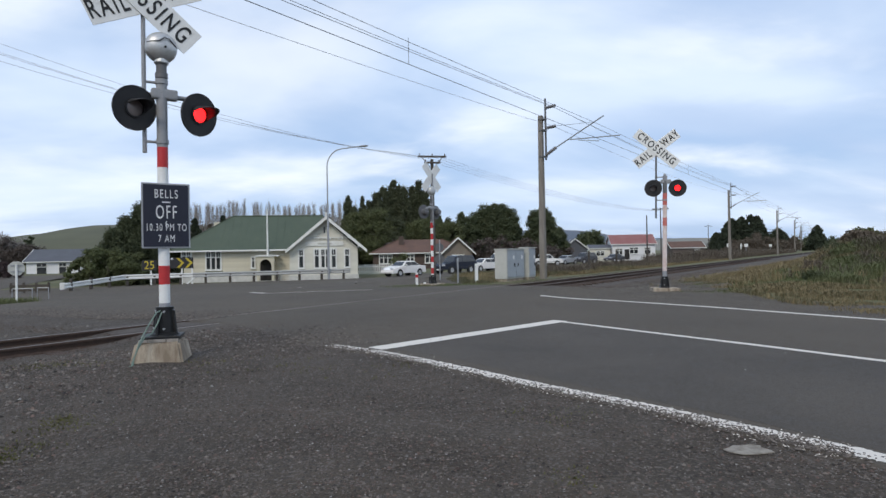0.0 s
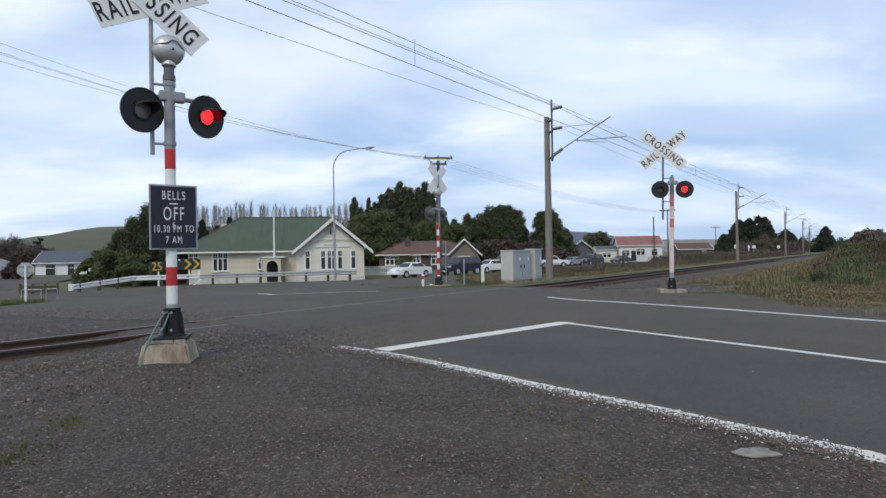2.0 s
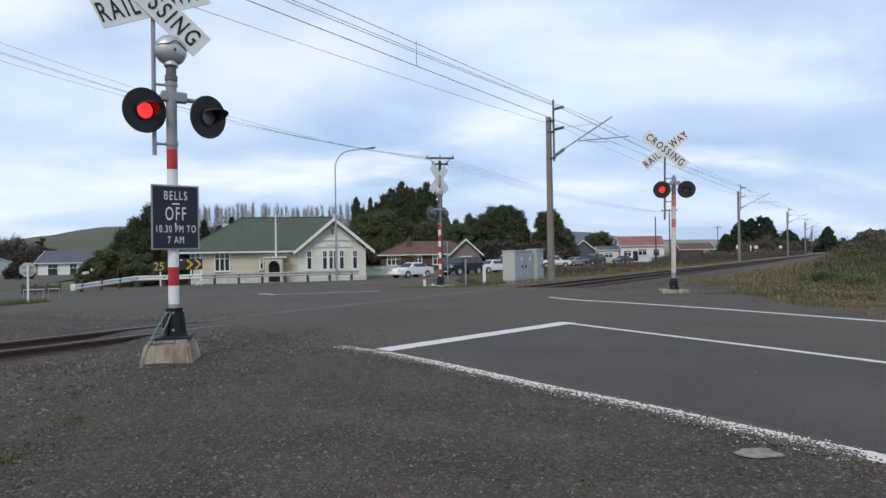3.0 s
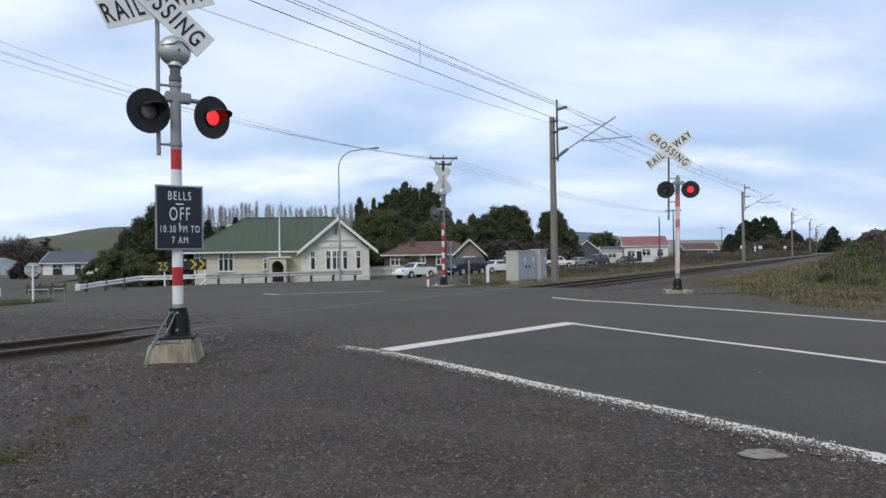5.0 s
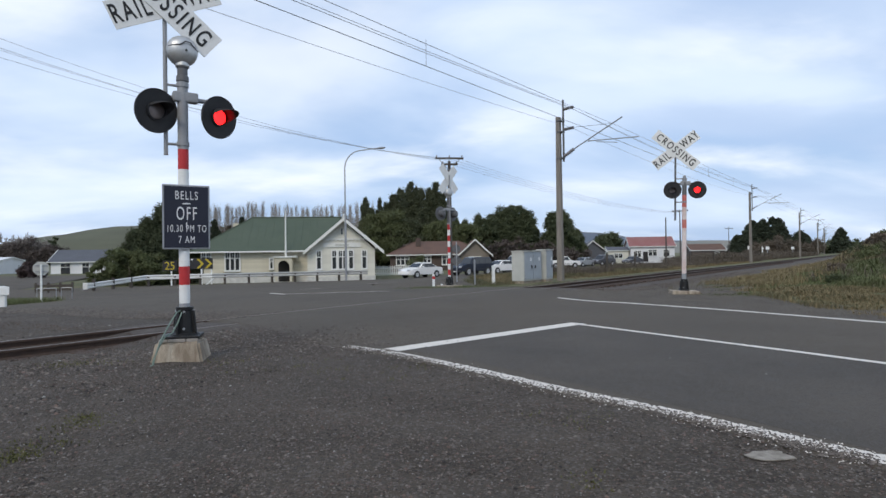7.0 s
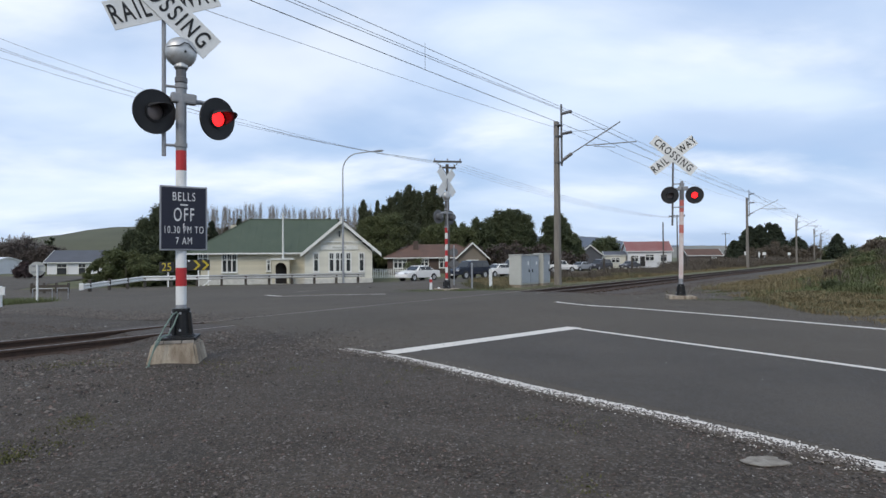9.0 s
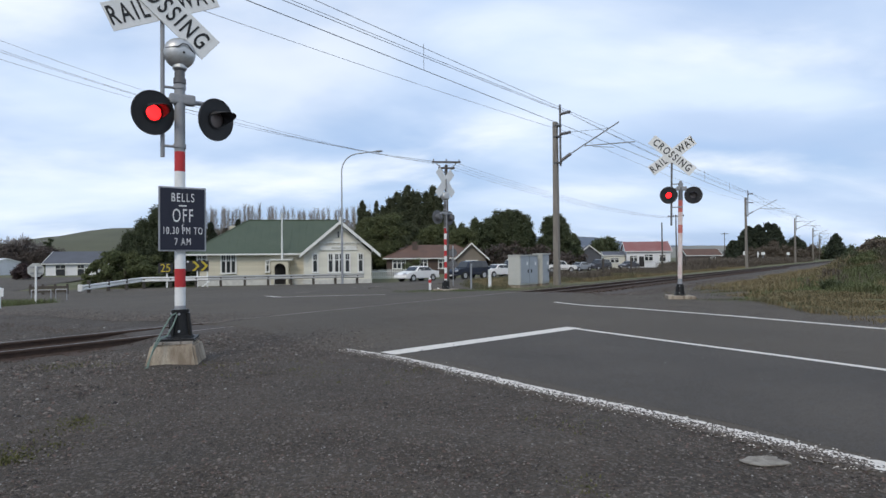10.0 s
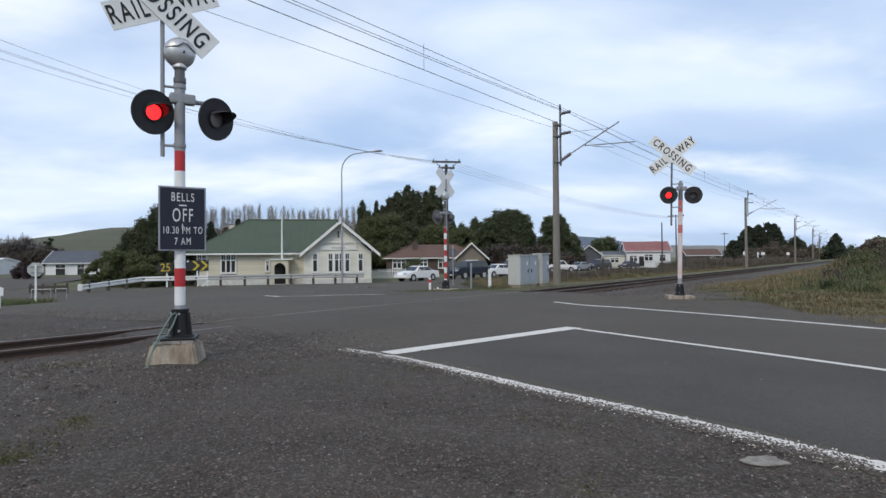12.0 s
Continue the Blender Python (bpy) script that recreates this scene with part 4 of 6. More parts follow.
# ---- houses ----
def window(parent, x, y, z, w, h, lights=1, name="window", upper=0.35):
    """A white timber sash window with dark panes, facing -y; lights stand side by side."""
    win = part(name, boxed((x, y - 0.02, z), (w + 0.16, 0.08, h + 0.16), 0.01), "trim", parent, "white timber window")
    lw = w / lights
    for i in range(lights):
        cx = x - w / 2 + lw * (i + 0.5)
        part("pane", boxed((cx, y - 0.07, z - h * upper / 2), (lw - 0.14, 0.03, h * (1 - upper) - 0.08)), "pane", win)
        part("pane", boxed((cx, y - 0.07, z + h * (1 - upper) / 2), (lw - 0.14, 0.03, h * upper - 0.10)), "pane", win)
        part("glazing_bar", boxed((cx, y - 0.088, z + h * (1 - upper) / 2), (0.04, 0.012, h * upper - 0.10)), "trim", win)
    part("sill", boxed((x, y - 0.08, z - h / 2 - 0.1), (w + 0.24, 0.16, 0.06)), "trim", win)
    return win


def slab(points, thick):
    """A roof plane with thickness from three or four corners."""
    vs = [Vector(p) for p in points]
    n = (vs[1] - vs[0]).cross(vs[2] - vs[0]).normalized()
    if n.z < 0:
        n = -n
    k = len(vs)
    bm = raw([tuple(v) for v in vs] + [tuple(v - n * thick) for v in vs],
             [tuple(range(k)), tuple(range(2 * k - 1, k - 1, -1))] + [(i, (i + 1) % k, (i + 1) % k + k, i + k) for i in range(k)])
    bmesh.ops.recalc_face_normals(bm, faces=bm.faces)
    return bm


def weatherboards(parent, x0, x1, y, z0, z1, material, pitch=0.19):
    """Overlapping boards across a wall that faces -y, each a piece of its own."""
    L = x1 - x0
    me = None
    n = int((z1 - z0) / pitch)
    for i in range(n):
        if me is None:
            bm = raw([(-L / 2, -0.028, 0), (L / 2, -0.028, 0), (L / 2, -0.006, pitch), (-L / 2, -0.006, pitch), (-L / 2, 0, 0), (L / 2, 0, 0), (L / 2, 0, pitch), (-L / 2, 0, pitch)],
                     [(0, 1, 2, 3), (4, 7, 6, 5), (0, 4, 5, 1), (3, 2, 6, 7), (0, 3, 7, 4), (1, 5, 6, 2)])
            bmesh.ops.recalc_face_normals(bm, faces=bm.faces)
            ob = part("weatherboard", bm, material, parent)
            me = ob.data
        else:
            ob = new("weatherboard", me)
            ob.parent = parent
        ob.location = ((x0 + x1) / 2, y, z0 + i * pitch)


def house_materials():
    M["cream"] = mat("cream_paint", (0.60, 0.555, 0.43), (0.54, 0.495, 0.385), 0.7, scale=1.2, objvar=0.06, fine=(0.5, 0.46, 0.36))
    M["offwhite"] = mat("off_white_paint", (0.66, 0.64, 0.56), (0.6, 0.58, 0.5), 0.7, scale=1.2, objvar=0.05, fine=(0.5, 0.48, 0.42))
    M["plinth"] = mat("white_roughcast", (0.62, 0.61, 0.57), (0.45, 0.44, 0.41), 0.85, scale=2.5, bump=0.5, bscale=20, fine=(0.34, 0.33, 0.3))
    # beige of the brown house's wing, darkened to carry the shade on it
    M["beige"] = mat("shaded_beige_boards", (0.21, 0.18, 0.145), (0.165, 0.14, 0.115), 0.8, scale=1.0)
    M["trim"] = mat("white_trim", (0.74, 0.74, 0.70), (0.66, 0.66, 0.62), 0.6, scale=3)
    M["pane"] = mat("window_glass", (0.02, 0.024, 0.028), (0.05, 0.05, 0.05), 0.08, scale=1.5, spec=0.6)
    M["green_roof"] = mat("green_iron", (0.060, 0.080, 0.052), (0.076, 0.095, 0.062), 0.65, scale=0.5, stretch=(1, 1, 1), fine=(0.055, 0.08, 0.052))
    M["brown_roof"] = mat("brown_tile", (0.145, 0.082, 0.058), (0.10, 0.06, 0.046), 0.85, scale=0.8, bump=0.5, bscale=9)
    M["red_roof"] = mat("red_iron", (0.21, 0.06, 0.05), (0.28, 0.14, 0.125), 0.6, scale=0.4, fine=(0.25, 0.07, 0.06))
    M["grey_roof"] = mat("grey_tile", (0.105, 0.11, 0.125), (0.085, 0.088, 0.1), 0.8, scale=0.6, bump=0.4, bscale=8)
    # brick colour darkened to carry the shade under the eaves
    M["brick_wall"] = mat("shaded_brown_brick", (0.10, 0.072, 0.058), (0.07, 0.052, 0.044), 0.9, scale=1.5, bump=0.4)
    M["house_white"] = mat("white_board_wall", (0.72, 0.72, 0.72), (0.64, 0.64, 0.64), 0.7, scale=1.0)
    M["shed_wood"] = mat("grey_shed_boards", (0.13, 0.105, 0.09), (0.09, 0.075, 0.065), 0.9, scale=1.2, stretch=(4, 4, 0.5))
    # near-black for the shade inside the porch, and for cottage doors
    M["shadow_gap"] = mat("dark_door_and_shade", (0.03, 0.027, 0.025), rough=0.8)


def hall():
    """The cream weatherboard hall with a green iron roof."""
    g = -1.05
    turned = pose(-10.8, 62, 0, 0, 0, 9) @ pose(10.8, -62, 0)
    ob = thing("hall", turned @ pose(0, 0, g), "cream weatherboard hall with a green iron roof", "building")
    eave = 3.0
    # main block, then the gabled wing that stands forward of it
    main = part("wall", boxed((-19.4, 69.0, eave / 2 - 0.2), (10.8, 10.0, eave + 0.4), 0.01), "cream", ob, "cream weatherboard wall")
    weatherboards(main, -24.8, -14.4, 63.99, 0.3, eave - 0.05, "cream")
    wing = part("wing_wall", prism([(-14.25, -0.4), (-7.4, -0.4), (-7.4, eave + 0.1), (-10.55, 6.0), (-10.75, 6.0), (-14.25, eave + 0.1)], 62.0, 70.0), "offwhite", ob, "off-white gable wall")
    weatherboards(wing, -14.25, -7.4, 61.99, 0.3, eave - 0.1, "offwhite")
    part("plinth", boxed((-19.5, 69.0, -0.05), (10.9, 10.1, 0.8), 0.02), "plinth", ob, "white-painted rough plinth")
    part("plinth", boxed((-10.82, 66.0, -0.05), (6.95, 8.1, 0.8), 0.02), "plinth", ob, "white-painted rough plinth")
    # roofs
    tops = eave + 0.05
    rz, yr = 6.85, 69.0
    L, R = (-20.7, yr, rz), (-10.9, yr, rz)
    for pts in (((-26.1, 63.4, tops), (-13.0, 63.4, tops), R, L), ((-26.1, 74.6, tops), (-26.1, 63.4, tops), L), ((-8.0, 74.6, tops), (-26.1, 74.6, tops), L, R)):
        part("roof_plane", slab(pts, 0.12), "green_roof", ob, "green painted iron roof")
    apex = 6.32
    ax = -10.55
    for pts in (((-14.55, 61.2, tops - 0.1), (ax, 61.2, apex), (ax, 69.5, apex), (-14.55, 69.5, tops - 0.1)), ((ax, 61.2, apex), (-6.55, 61.2, tops - 0.1), (-6.55, 74.0, tops - 0.1), (ax, 74.0, apex))):
        part("roof_plane", slab(pts, 0.12), "green_roof", ob, "green painted iron roof")
    # standing seams on the front slope
    for i in range(16):
        x = -25.2 + i * 0.78
        t = min(1.0, max(0.05, (x + 26.1) / 5.4))
        part("roof_seam", tubed((x, 63.42, tops + 0.02), (x, 63.4 + 5.6 * t, tops + 0.02 + (rz - tops) * t), 0.007, n=4), "green_roof", ob)
    part("ridge_cap", tubed(L, R, 0.09, n=8), "green_roof", ob)
    part("hip_cap", tubed((-26.1, 63.4, tops), L, 0.08, n=8), "green_roof", ob)
    part("gutter", boxed((-20.2, 63.34, tops - 0.07), (12.0, 0.14, 0.16), 0.02), "trim", ob, "white gutter")
    for sx in (-1, 1):
        bm = slab(((ax, 61.17, apex + 0.04), (ax + sx * 4.05, 61.17, tops - 0.12), (ax + sx * 4.05, 61.17, tops - 0.46), (ax, 61.17, apex - 0.34)), 0.08)
        part("barge_board", bm, "trim", ob, "white barge board")
    part("finial", boxed((ax, 61.15, apex + 0.12), (0.16, 0.1, 0.5), 0.02), "trim", ob)
    part("chimney", boxed((-22.9, 71.5, 5.75), (0.6, 0.6, 1.2), 0.03), "cream", ob, "cream chimney")
    # gable dressing
    part("string_course", boxed((ax, 61.93, 4.15), (5.0, 0.1, 0.13)), "trim", ob)
    for i in range(13):
        part("dentil", boxed((ax - 2.4 + i * 0.4, 61.9, 4.02), (0.12, 0.12, 0.14)), "trim", ob)
    board = part("name_board", boxed((ax - 0.2, 61.92, 3.55), (3.8, 0.06, 0.45), 0.01), "trim", ob, "pale name board")
    part("name_bar", boxed((ax - 0.2, 61.885, 3.55), (1.4, 0.02, 0.16)), "cab_side", board)
    part("vent", boxed((ax - 0.2, 61.93, 4.95), (0.16, 0.08, 0.62)), "pane", ob)
    for sx in (-1, 1):
        part("eave_bracket", boxed((ax + sx * 3.2, 61.7, 3.35), (0.12, 0.5, 0.5), 0.02), "trim", ob)
    for x, w, h, n in ((-13.1, 0.5, 1.85, 1), (-11.55, 0.5, 1.9, 1), (-10.7, 0.9, 1.9, 2), (-9.85, 0.5, 1.9, 1), (-8.5, 0.5, 1.85, 1)):
        window(ob, x, 61.95, 2.05, w, h, n)
    window(ob, -21.95, 63.95, 2.05, 1.45, 1.9, 3)
    window(ob, -18.05, 63.95, 1.75, 0.34, 1.1, 1)
    window(ob, -24.55, 63.95, 2.3, 0.9, 1.5, 2)
    # porch with an arched opening
    arch = [(-0.85, 0.0), (-0.6, 0.0), (-0.6, 1.45)] + [(0.6 * math.cos(radians(a)), 1.45 + 0.7 * math.sin(radians(a))) for a in range(160, 10, -20)] + [(0.6, 1.45), (0.6, 0.0), (0.85, 0.0), (0.85, 2.4), (-0.85, 2.4)]
    bm = prism(arch, 62.7, 62.9)
    bm.transform(pose(-16.7, 0, -0.1))
    porch = part("porch", bm, "cream", ob, "cream arched porch")
    part("porch_roof", boxed((-16.55, 63.3, 2.4), (2.3, 1.5, 0.14), 0.02), "trim", porch, "flat porch roof")
    part("porch_side", boxed((-15.85, 63.4, 1.15), (0.1, 1.2, 2.4)), "cream", porch)
    # flat near-black panel: the porch's shade put into colour
    part("door", boxed((-16.7, 63.95, 1.0), (1.3, 0.06, 2.3)), "shadow_gap", porch, "near-black panel for the shade in the doorway")
    pole = thing("flagpole", turned @ pose(-16.5, 63.1, g + 2.47), "bare white flagpole on the hall's porch", "flagpole")
    part("pole", tubed((0, 0, 0), (0, 0, 4.6), 0.11, 0.06, 10), "trim", pole)
    part("pole_cap", lathe([(0.06, 4.6), (0.09, 4.63), (0.07, 4.7), (0.01, 4.72)], "Z", 10), "trim", pole)


def cottage(name, m, wide, deep, eave, ridge, wall, roof, label, gables=True, wing=None, wins=(), door=None, chimneys=(), over=0.4, hip=0.0):
    """A plain house: walls, a pitched roof along x, windows on the -y side, maybe a gabled wing."""
    ob = thing(name, m, label, "house")
    w, d = wide / 2, deep / 2
    part("wall", prism_x([(-d, -0.4), (d, -0.4), (d, eave), (0, ridge - 0.1), (-d, eave)] if not hip else [(-d, -0.4), (d, -0.4), (d, eave), (-d, eave)], -w, w), wall, ob)
    k = over * (ridge - eave) / d
    for sy in (-1, 1):
        part("roof_plane", slab(((-w - over, sy * (d + over), eave - k), (w + over, sy * (d + over), eave - k), (w + over - hip, 0, ridge), (-w - over + hip, 0, ridge)), 0.12), roof, ob)
    for sx in (-1, 1) if hip else ():
        part("roof_plane", slab(((sx * (w + over), -d - over, eave - k), (sx * (w + over), d + over, eave - k), (sx * (w + over - hip), 0, ridge)), 0.12), roof, ob)
        for sy in (-1, 1):
            part("hip_cap", tubed((sx * (w + over), sy * (d + over), eave - k + 0.02), (sx * (w + over - hip), 0, ridge + 0.02), 0.09, n=6), roof, ob)
    part("gutter", boxed((0, -d - over - 0.03, eave - k - 0.05), (wide + 2 * over, 0.12, 0.14)), "trim", ob)
    for sx in () if hip else (-1, 1):
        for sy in (-1, 1):
            part("barge_board", slab(((sx * (w + over + 0.03), 0, ridge + 0.03), (sx * (w + over + 0.03), sy * (d + over), eave - k + 0.03), (sx * (w + over + 0.03), sy * (d + over), eave - k - 0.2), (sx * (w + over + 0.03), 0, ridge - 0.2)), 0.05), "trim", ob)
    if wing:
        cx, ww, out, wr = wing
        part("wing_wall", prism([(cx - ww / 2, -0.4), (cx + ww / 2, -0.4), (cx + ww / 2, eave), (cx, wr - 0.1), (cx - ww / 2, eave)], -d - out, 0), "beige" if wall == "brick_wall" else wall, ob)
        kk = over * (wr - eave) / (ww / 2)
        for sx in (-1, 1):
            part("roof_plane", slab(((cx, -d - out - over, wr), (cx + sx * (ww / 2 + over), -d - out - over, eave - kk), (cx + sx * (ww / 2 + over), 0, eave - kk), (cx, 0, wr)), 0.12), roof, ob)
            part("barge_board", slab(((cx, -d - out - over - 0.03, wr + 0.05), (cx + sx * (ww / 2 + over), -d - out - over - 0.03, eave - kk + 0.05), (cx + sx * (ww / 2 + over), -d - out - over - 0.03, eave - kk - 0.2), (cx, -d - out - over - 0.03, wr - 0.2)), 0.05), "trim", ob)
        window(ob, cx, -d - out - 0.03, eave * 0.55, ww * 0.4, 1.1, 2)
    for x, z, ww, h, n in wins:
        window(ob, x, -d - 0.03, z, ww, h, n)
    if door is not None:
        part("door", boxed((door, -d - 0.03, 0.95), (0.95, 0.06, 1.95)), "shadow_gap", ob, "dark door")
    for x, y, z in chimneys:
        part("chimney", boxed((x, y, z), (0.7, 0.6, 1.5), 0.03), "brick_wall", ob)
    return ob


def prism_x(pts, x0, x1):
    """An outline in y and z, drawn out along x."""
    bm = prism(pts, x0, x1)
    bm.transform(Matrix(((0, 1, 0, 0), (1, 0, 0, 0), (0, 0, 1, 0), (0, 0, 0, 1))))
    bmesh.ops.recalc_face_normals(bm, faces=bm.faces)
    return bm


def houses():
    hall()
    cottage("house", pose(-1.4, 90, -1.0, 0, 0, 2), 13.6, 8, 2.65, 4.4, "brick_wall", "brown_roof", "low brown house with a brown tiled roof and white frames",
            wing=(5.2, 4.0, 1.2, 4.5), wins=((-5.0, 1.6, 1.8, 1.2, 3), (-1.8, 1.6, 1.6, 1.2, 3), (1.2, 1.6, 1.2, 1.2, 2)), chimneys=((-2.8, -1.5, 4.1),), over=0.5, hip=4.2)
    cottage("house", pose(40.5, 121, -0.5, 0, 0, -8), 8.2, 7, 3.1, 4.9, "house_white", "red_roof", "white timber house with a faded red iron roof",
            wins=((-2.8, 1.5, 1.3, 1.2, 2), (0.0, 1.7, 1.6, 1.2, 2), (2.6, 1.6, 1.2, 1.3, 2)), door=-1.3, over=0.3)
    cottage("lean_to", pose(34.3, 122, -0.5, 0, 0, -8), 4.0, 5, 2.3, 3.0, "offwhite", "grey_roof", "low pale lean-to beside the white house", wins=((0, 1.2, 1.6, 0.9, 2),), over=0.2)
    cottage("house", pose(28.2, 118, -0.6, 0, 0, 84), 5.5, 4.5, 2.5, 4.3, "grey_roof", "grey_roof", "small grey gabled house with white barge boards", over=0.35)
    cottage("shed", pose(57.0, 134, -0.4, 0, 0, -6), 7.0, 6, 2.1, 3.4, "shed_wood", "brown_roof", "weathered brown timber shed", wins=((1.8, 1.2, 0.9, 0.8, 1),), over=0.3)
    cottage("house", pose(-58.2, 103, -1.05, 0, 0, 12), 14.2, 8, 2.3, 4.15, "house_white", "grey_roof", "white bungalow with a grey tiled roof",
            wins=((-4.9, 1.0, 1.5, 1.8, 1), (-1.9, 1.0, 1.1, 1.8, 1), (0.5, 1.1, 0.4, 1.7, 1), (4.4, 1.35, 1.2, 1.0, 2)), over=0.4, chimneys=((2.5, 1.0, 4.4),))
    cottage("house", pose(-80.5, 104, -0.85, 0, 0, 5), 10.0, 7, 2.3, 2.9, "house_white", "house_white", "low white house with a flat white roof", wins=((2.5, 1.2, 1.4, 1.2, 2),), over=0.1)
    # picket fence before the brown house
    fence = thing("picket_fence", pose(-10.2, 66.5, -0.85, 0, 0, 6), "white timber picket fence", "fence")
    me = None
    for i in range(40):
        if me is None:
            ob = part("picket", prism([(-0.05, 0), (0.05, 0), (0.05, 1.0), (0, 1.1), (-0.05, 1.0)], -0.012, 0.012), "trim", fence)
            me = ob.data
        else:
            ob = new("picket", me)
            ob.parent = fence
        ob.location = (i * 0.2, 0, 0)
    for z in (0.25, 0.8):
        part("fence_rail", boxed((3.9, 0.03, z), (8.0, 0.04, 0.08)), "trim", fence)


# ---- cars ----
def car_materials():
    M["car_white"] = mat("white_car_paint", (0.84, 0.82, 0.78), (0.79, 0.77, 0.74), 0.25, scale=1, spec=0.5, fine=(0.76, 0.74, 0.71))
    M["car_navy"] = mat("dark_blue_car_paint", (0.022, 0.028, 0.045), (0.028, 0.034, 0.05), 0.2, scale=1, spec=0.5)
    M["car_silver"] = mat("silver_car_paint", (0.42, 0.43, 0.44), (0.38, 0.39, 0.4), 0.3, 0.4, scale=1)
    M["car_grey"] = mat("grey_car_paint", (0.10, 0.10, 0.11), (0.08, 0.08, 0.09), 0.3, 0.3, scale=1)
    M["car_glass"] = mat("car_glass", (0.02, 0.023, 0.026), (0.035, 0.037, 0.04), 0.06, scale=1.5, spec=0.6)
    M["tyre"] = mat("tyre_rubber", (0.02, 0.02, 0.02), (0.03, 0.03, 0.03), 0.85, scale=9)
    M["car_lamp"] = mat("clear_headlamp", (0.55, 0.56, 0.58), (0.4, 0.4, 0.42), 0.15, scale=9)
    M["tail_lamp"] = mat("red_tail_lamp", (0.32, 0.02, 0.02), (0.25, 0.02, 0.02), 0.2, scale=9)


def shell(outline, half, tuck, z_tuck):
    """A body from its side outline (x, z): full width below, drawn in above z_tuck."""
    bm = bmesh.new()
    sides = []
    for sy in (-1, 1):
        row = []
        for x, z in outline:
            w = half if z <= z_tuck else half - tuck * (z - z_tuck)
            row.append(bm.verts.new((x, sy * w, z)))
        sides.append(row)
    n = len(outline)
    bm.faces.new(sides[0])
    bm.faces.new(sides[1][::-1])
    for i in range(n):
        bm.faces.new((sides[0][i], sides[1][i], sides[1][(i + 1) % n], sides[0][(i + 1) % n]))
    bmesh.ops.recalc_face_normals(bm, faces=bm.faces)
    bmesh.ops.bevel(bm, geom=[e for e in bm.edges if abs(e.verts[0].co.y - e.verts[1].co.y) < 0.3], offset=0.05, segments=2, affect="EDGES")
    return bm


def car(name, m, paint, kind, label):
    """A car along x, its nose at -x."""
    ob = thing(name, m, label, "car", "parked cars")
    if kind == "sedan":
        L, W, r, ax = 4.4, 0.85, 0.31, 1.3
        low = [(-2.18, 0.28), (2.15, 0.28), (2.2, 0.55), (2.17, 0.92), (1.5, 0.98), (-0.9, 0.95), (-1.9, 0.80), (-2.2, 0.62)]
        cab = [(-1.0, 0.92), (-0.35, 1.38), (0.1, 1.42), (0.75, 1.40), (1.55, 0.95)]
    elif kind == "suv":
        L, W, r, ax = 4.7, 0.9, 0.38, 1.38
        low = [(-2.3, 0.42), (2.3, 0.42), (2.35, 0.7), (2.32, 1.12), (-1.0, 1.12), (-2.1, 1.02), (-2.35, 0.8)]
        cab = [(-1.05, 1.08), (-0.45, 1.74), (0.2, 1.8), (2.05, 1.78), (2.28, 1.10)]
    elif kind == "ute":
        L, W, r, ax = 5.1, 0.88, 0.37, 1.55
        low = [(-2.5, 0.42), (2.5, 0.42), (2.55, 0.75), (2.52, 1.12), (-1.1, 1.10), (-2.25, 1.0), (-2.55, 0.8)]
        cab = [(-1.15, 1.06), (-0.55, 1.66), (0.0, 1.70), (0.55, 1.66), (0.8, 1.08)]
    else:
        L, W, r, ax = 4.9, 0.92, 0.33, 1.45
        low = [(-2.4, 0.35), (2.4, 0.35), (2.45, 0.7), (2.42, 1.15), (-1.9, 1.15), (-2.3, 0.95), (-2.45, 0.7)]
        cab = [(-2.0, 1.1), (-1.3, 1.95), (-0.8, 2.05), (2.3, 2.05), (2.4, 1.1)]
    base = 0.9 * max(z for _, z in low)
    body = part("body", shell(low, W, 0.0, 9), paint, ob, smooth=False)
    part("cabin", shell(cab, W - 0.03, 0.32, base), paint, ob)
    # glass: side panes and screens, just proud of the cabin
    zs = [z for _, z in cab]
    zt, zb = max(zs), min(zs) + 0.07
    top_l, top_r = min(x for x, z in cab if z > zt - 0.1), max(x for x, z in cab if z > zt - 0.1)
    x0, x1 = cab[0][0], cab[-1][0]
    cuts = 3 if kind in ("suv", "van") else 2
    for sy in (-1, 1):
        for i in range(cuts):
            f0, f1 = i / cuts + 0.015, (i + 1) / cuts - 0.015
            q = []
            for f, z in ((f0, zb), (f1, zb), (f1, zt - 0.1), (f0, zt - 0.1)):
                t = (z - zb) / (zt - zb)
                lo, hi = x0 + 0.28 + (top_l + 0.08 - x0 - 0.28) * t, x1 - 0.2 + (top_r - 0.08 - x1 + 0.2) * t
                w = W - 0.03 - 0.32 * max(0, z - base) + 0.008
                q.append((lo + (hi - lo) * f, sy * w, z))
            part("side_window", slab_thin(q, 0.012), "car_glass", ob)
    for (xa, za), (xb, zbb) in (((cab[0][0], cab[0][1]), (cab[1][0], cab[1][1])), ((cab[-1][0], cab[-1][1]), (cab[-2][0], cab[-2][1]))):
        d = -0.012 if xa < 0 else 0.012
        pts = []
        for t, sy in ((0.1, -1), (0.1, 1), (0.9, 1), (0.9, -1)):
            z = za + (zbb - za) * t
            pts.append((xa + (xb - xa) * t + d, sy * (W - 0.14 - 0.32 * max(0, z - base)), z + 0.008))
        part("windscreen", slab_thin(pts, 0.012), "car_glass", ob)
    for sx in (-1, 1):
        for sy in (-1, 1):
            wheel = part("wheel", lathe([(r * 0.6, -0.1), (r - 0.02, -0.1), (r, -0.07), (r, 0.07), (r - 0.02, 0.1), (r * 0.6, 0.1)], n=20), "tyre", ob, "black tyre")
            wheel.location = (sx * ax, sy * (W - 0.06), r)
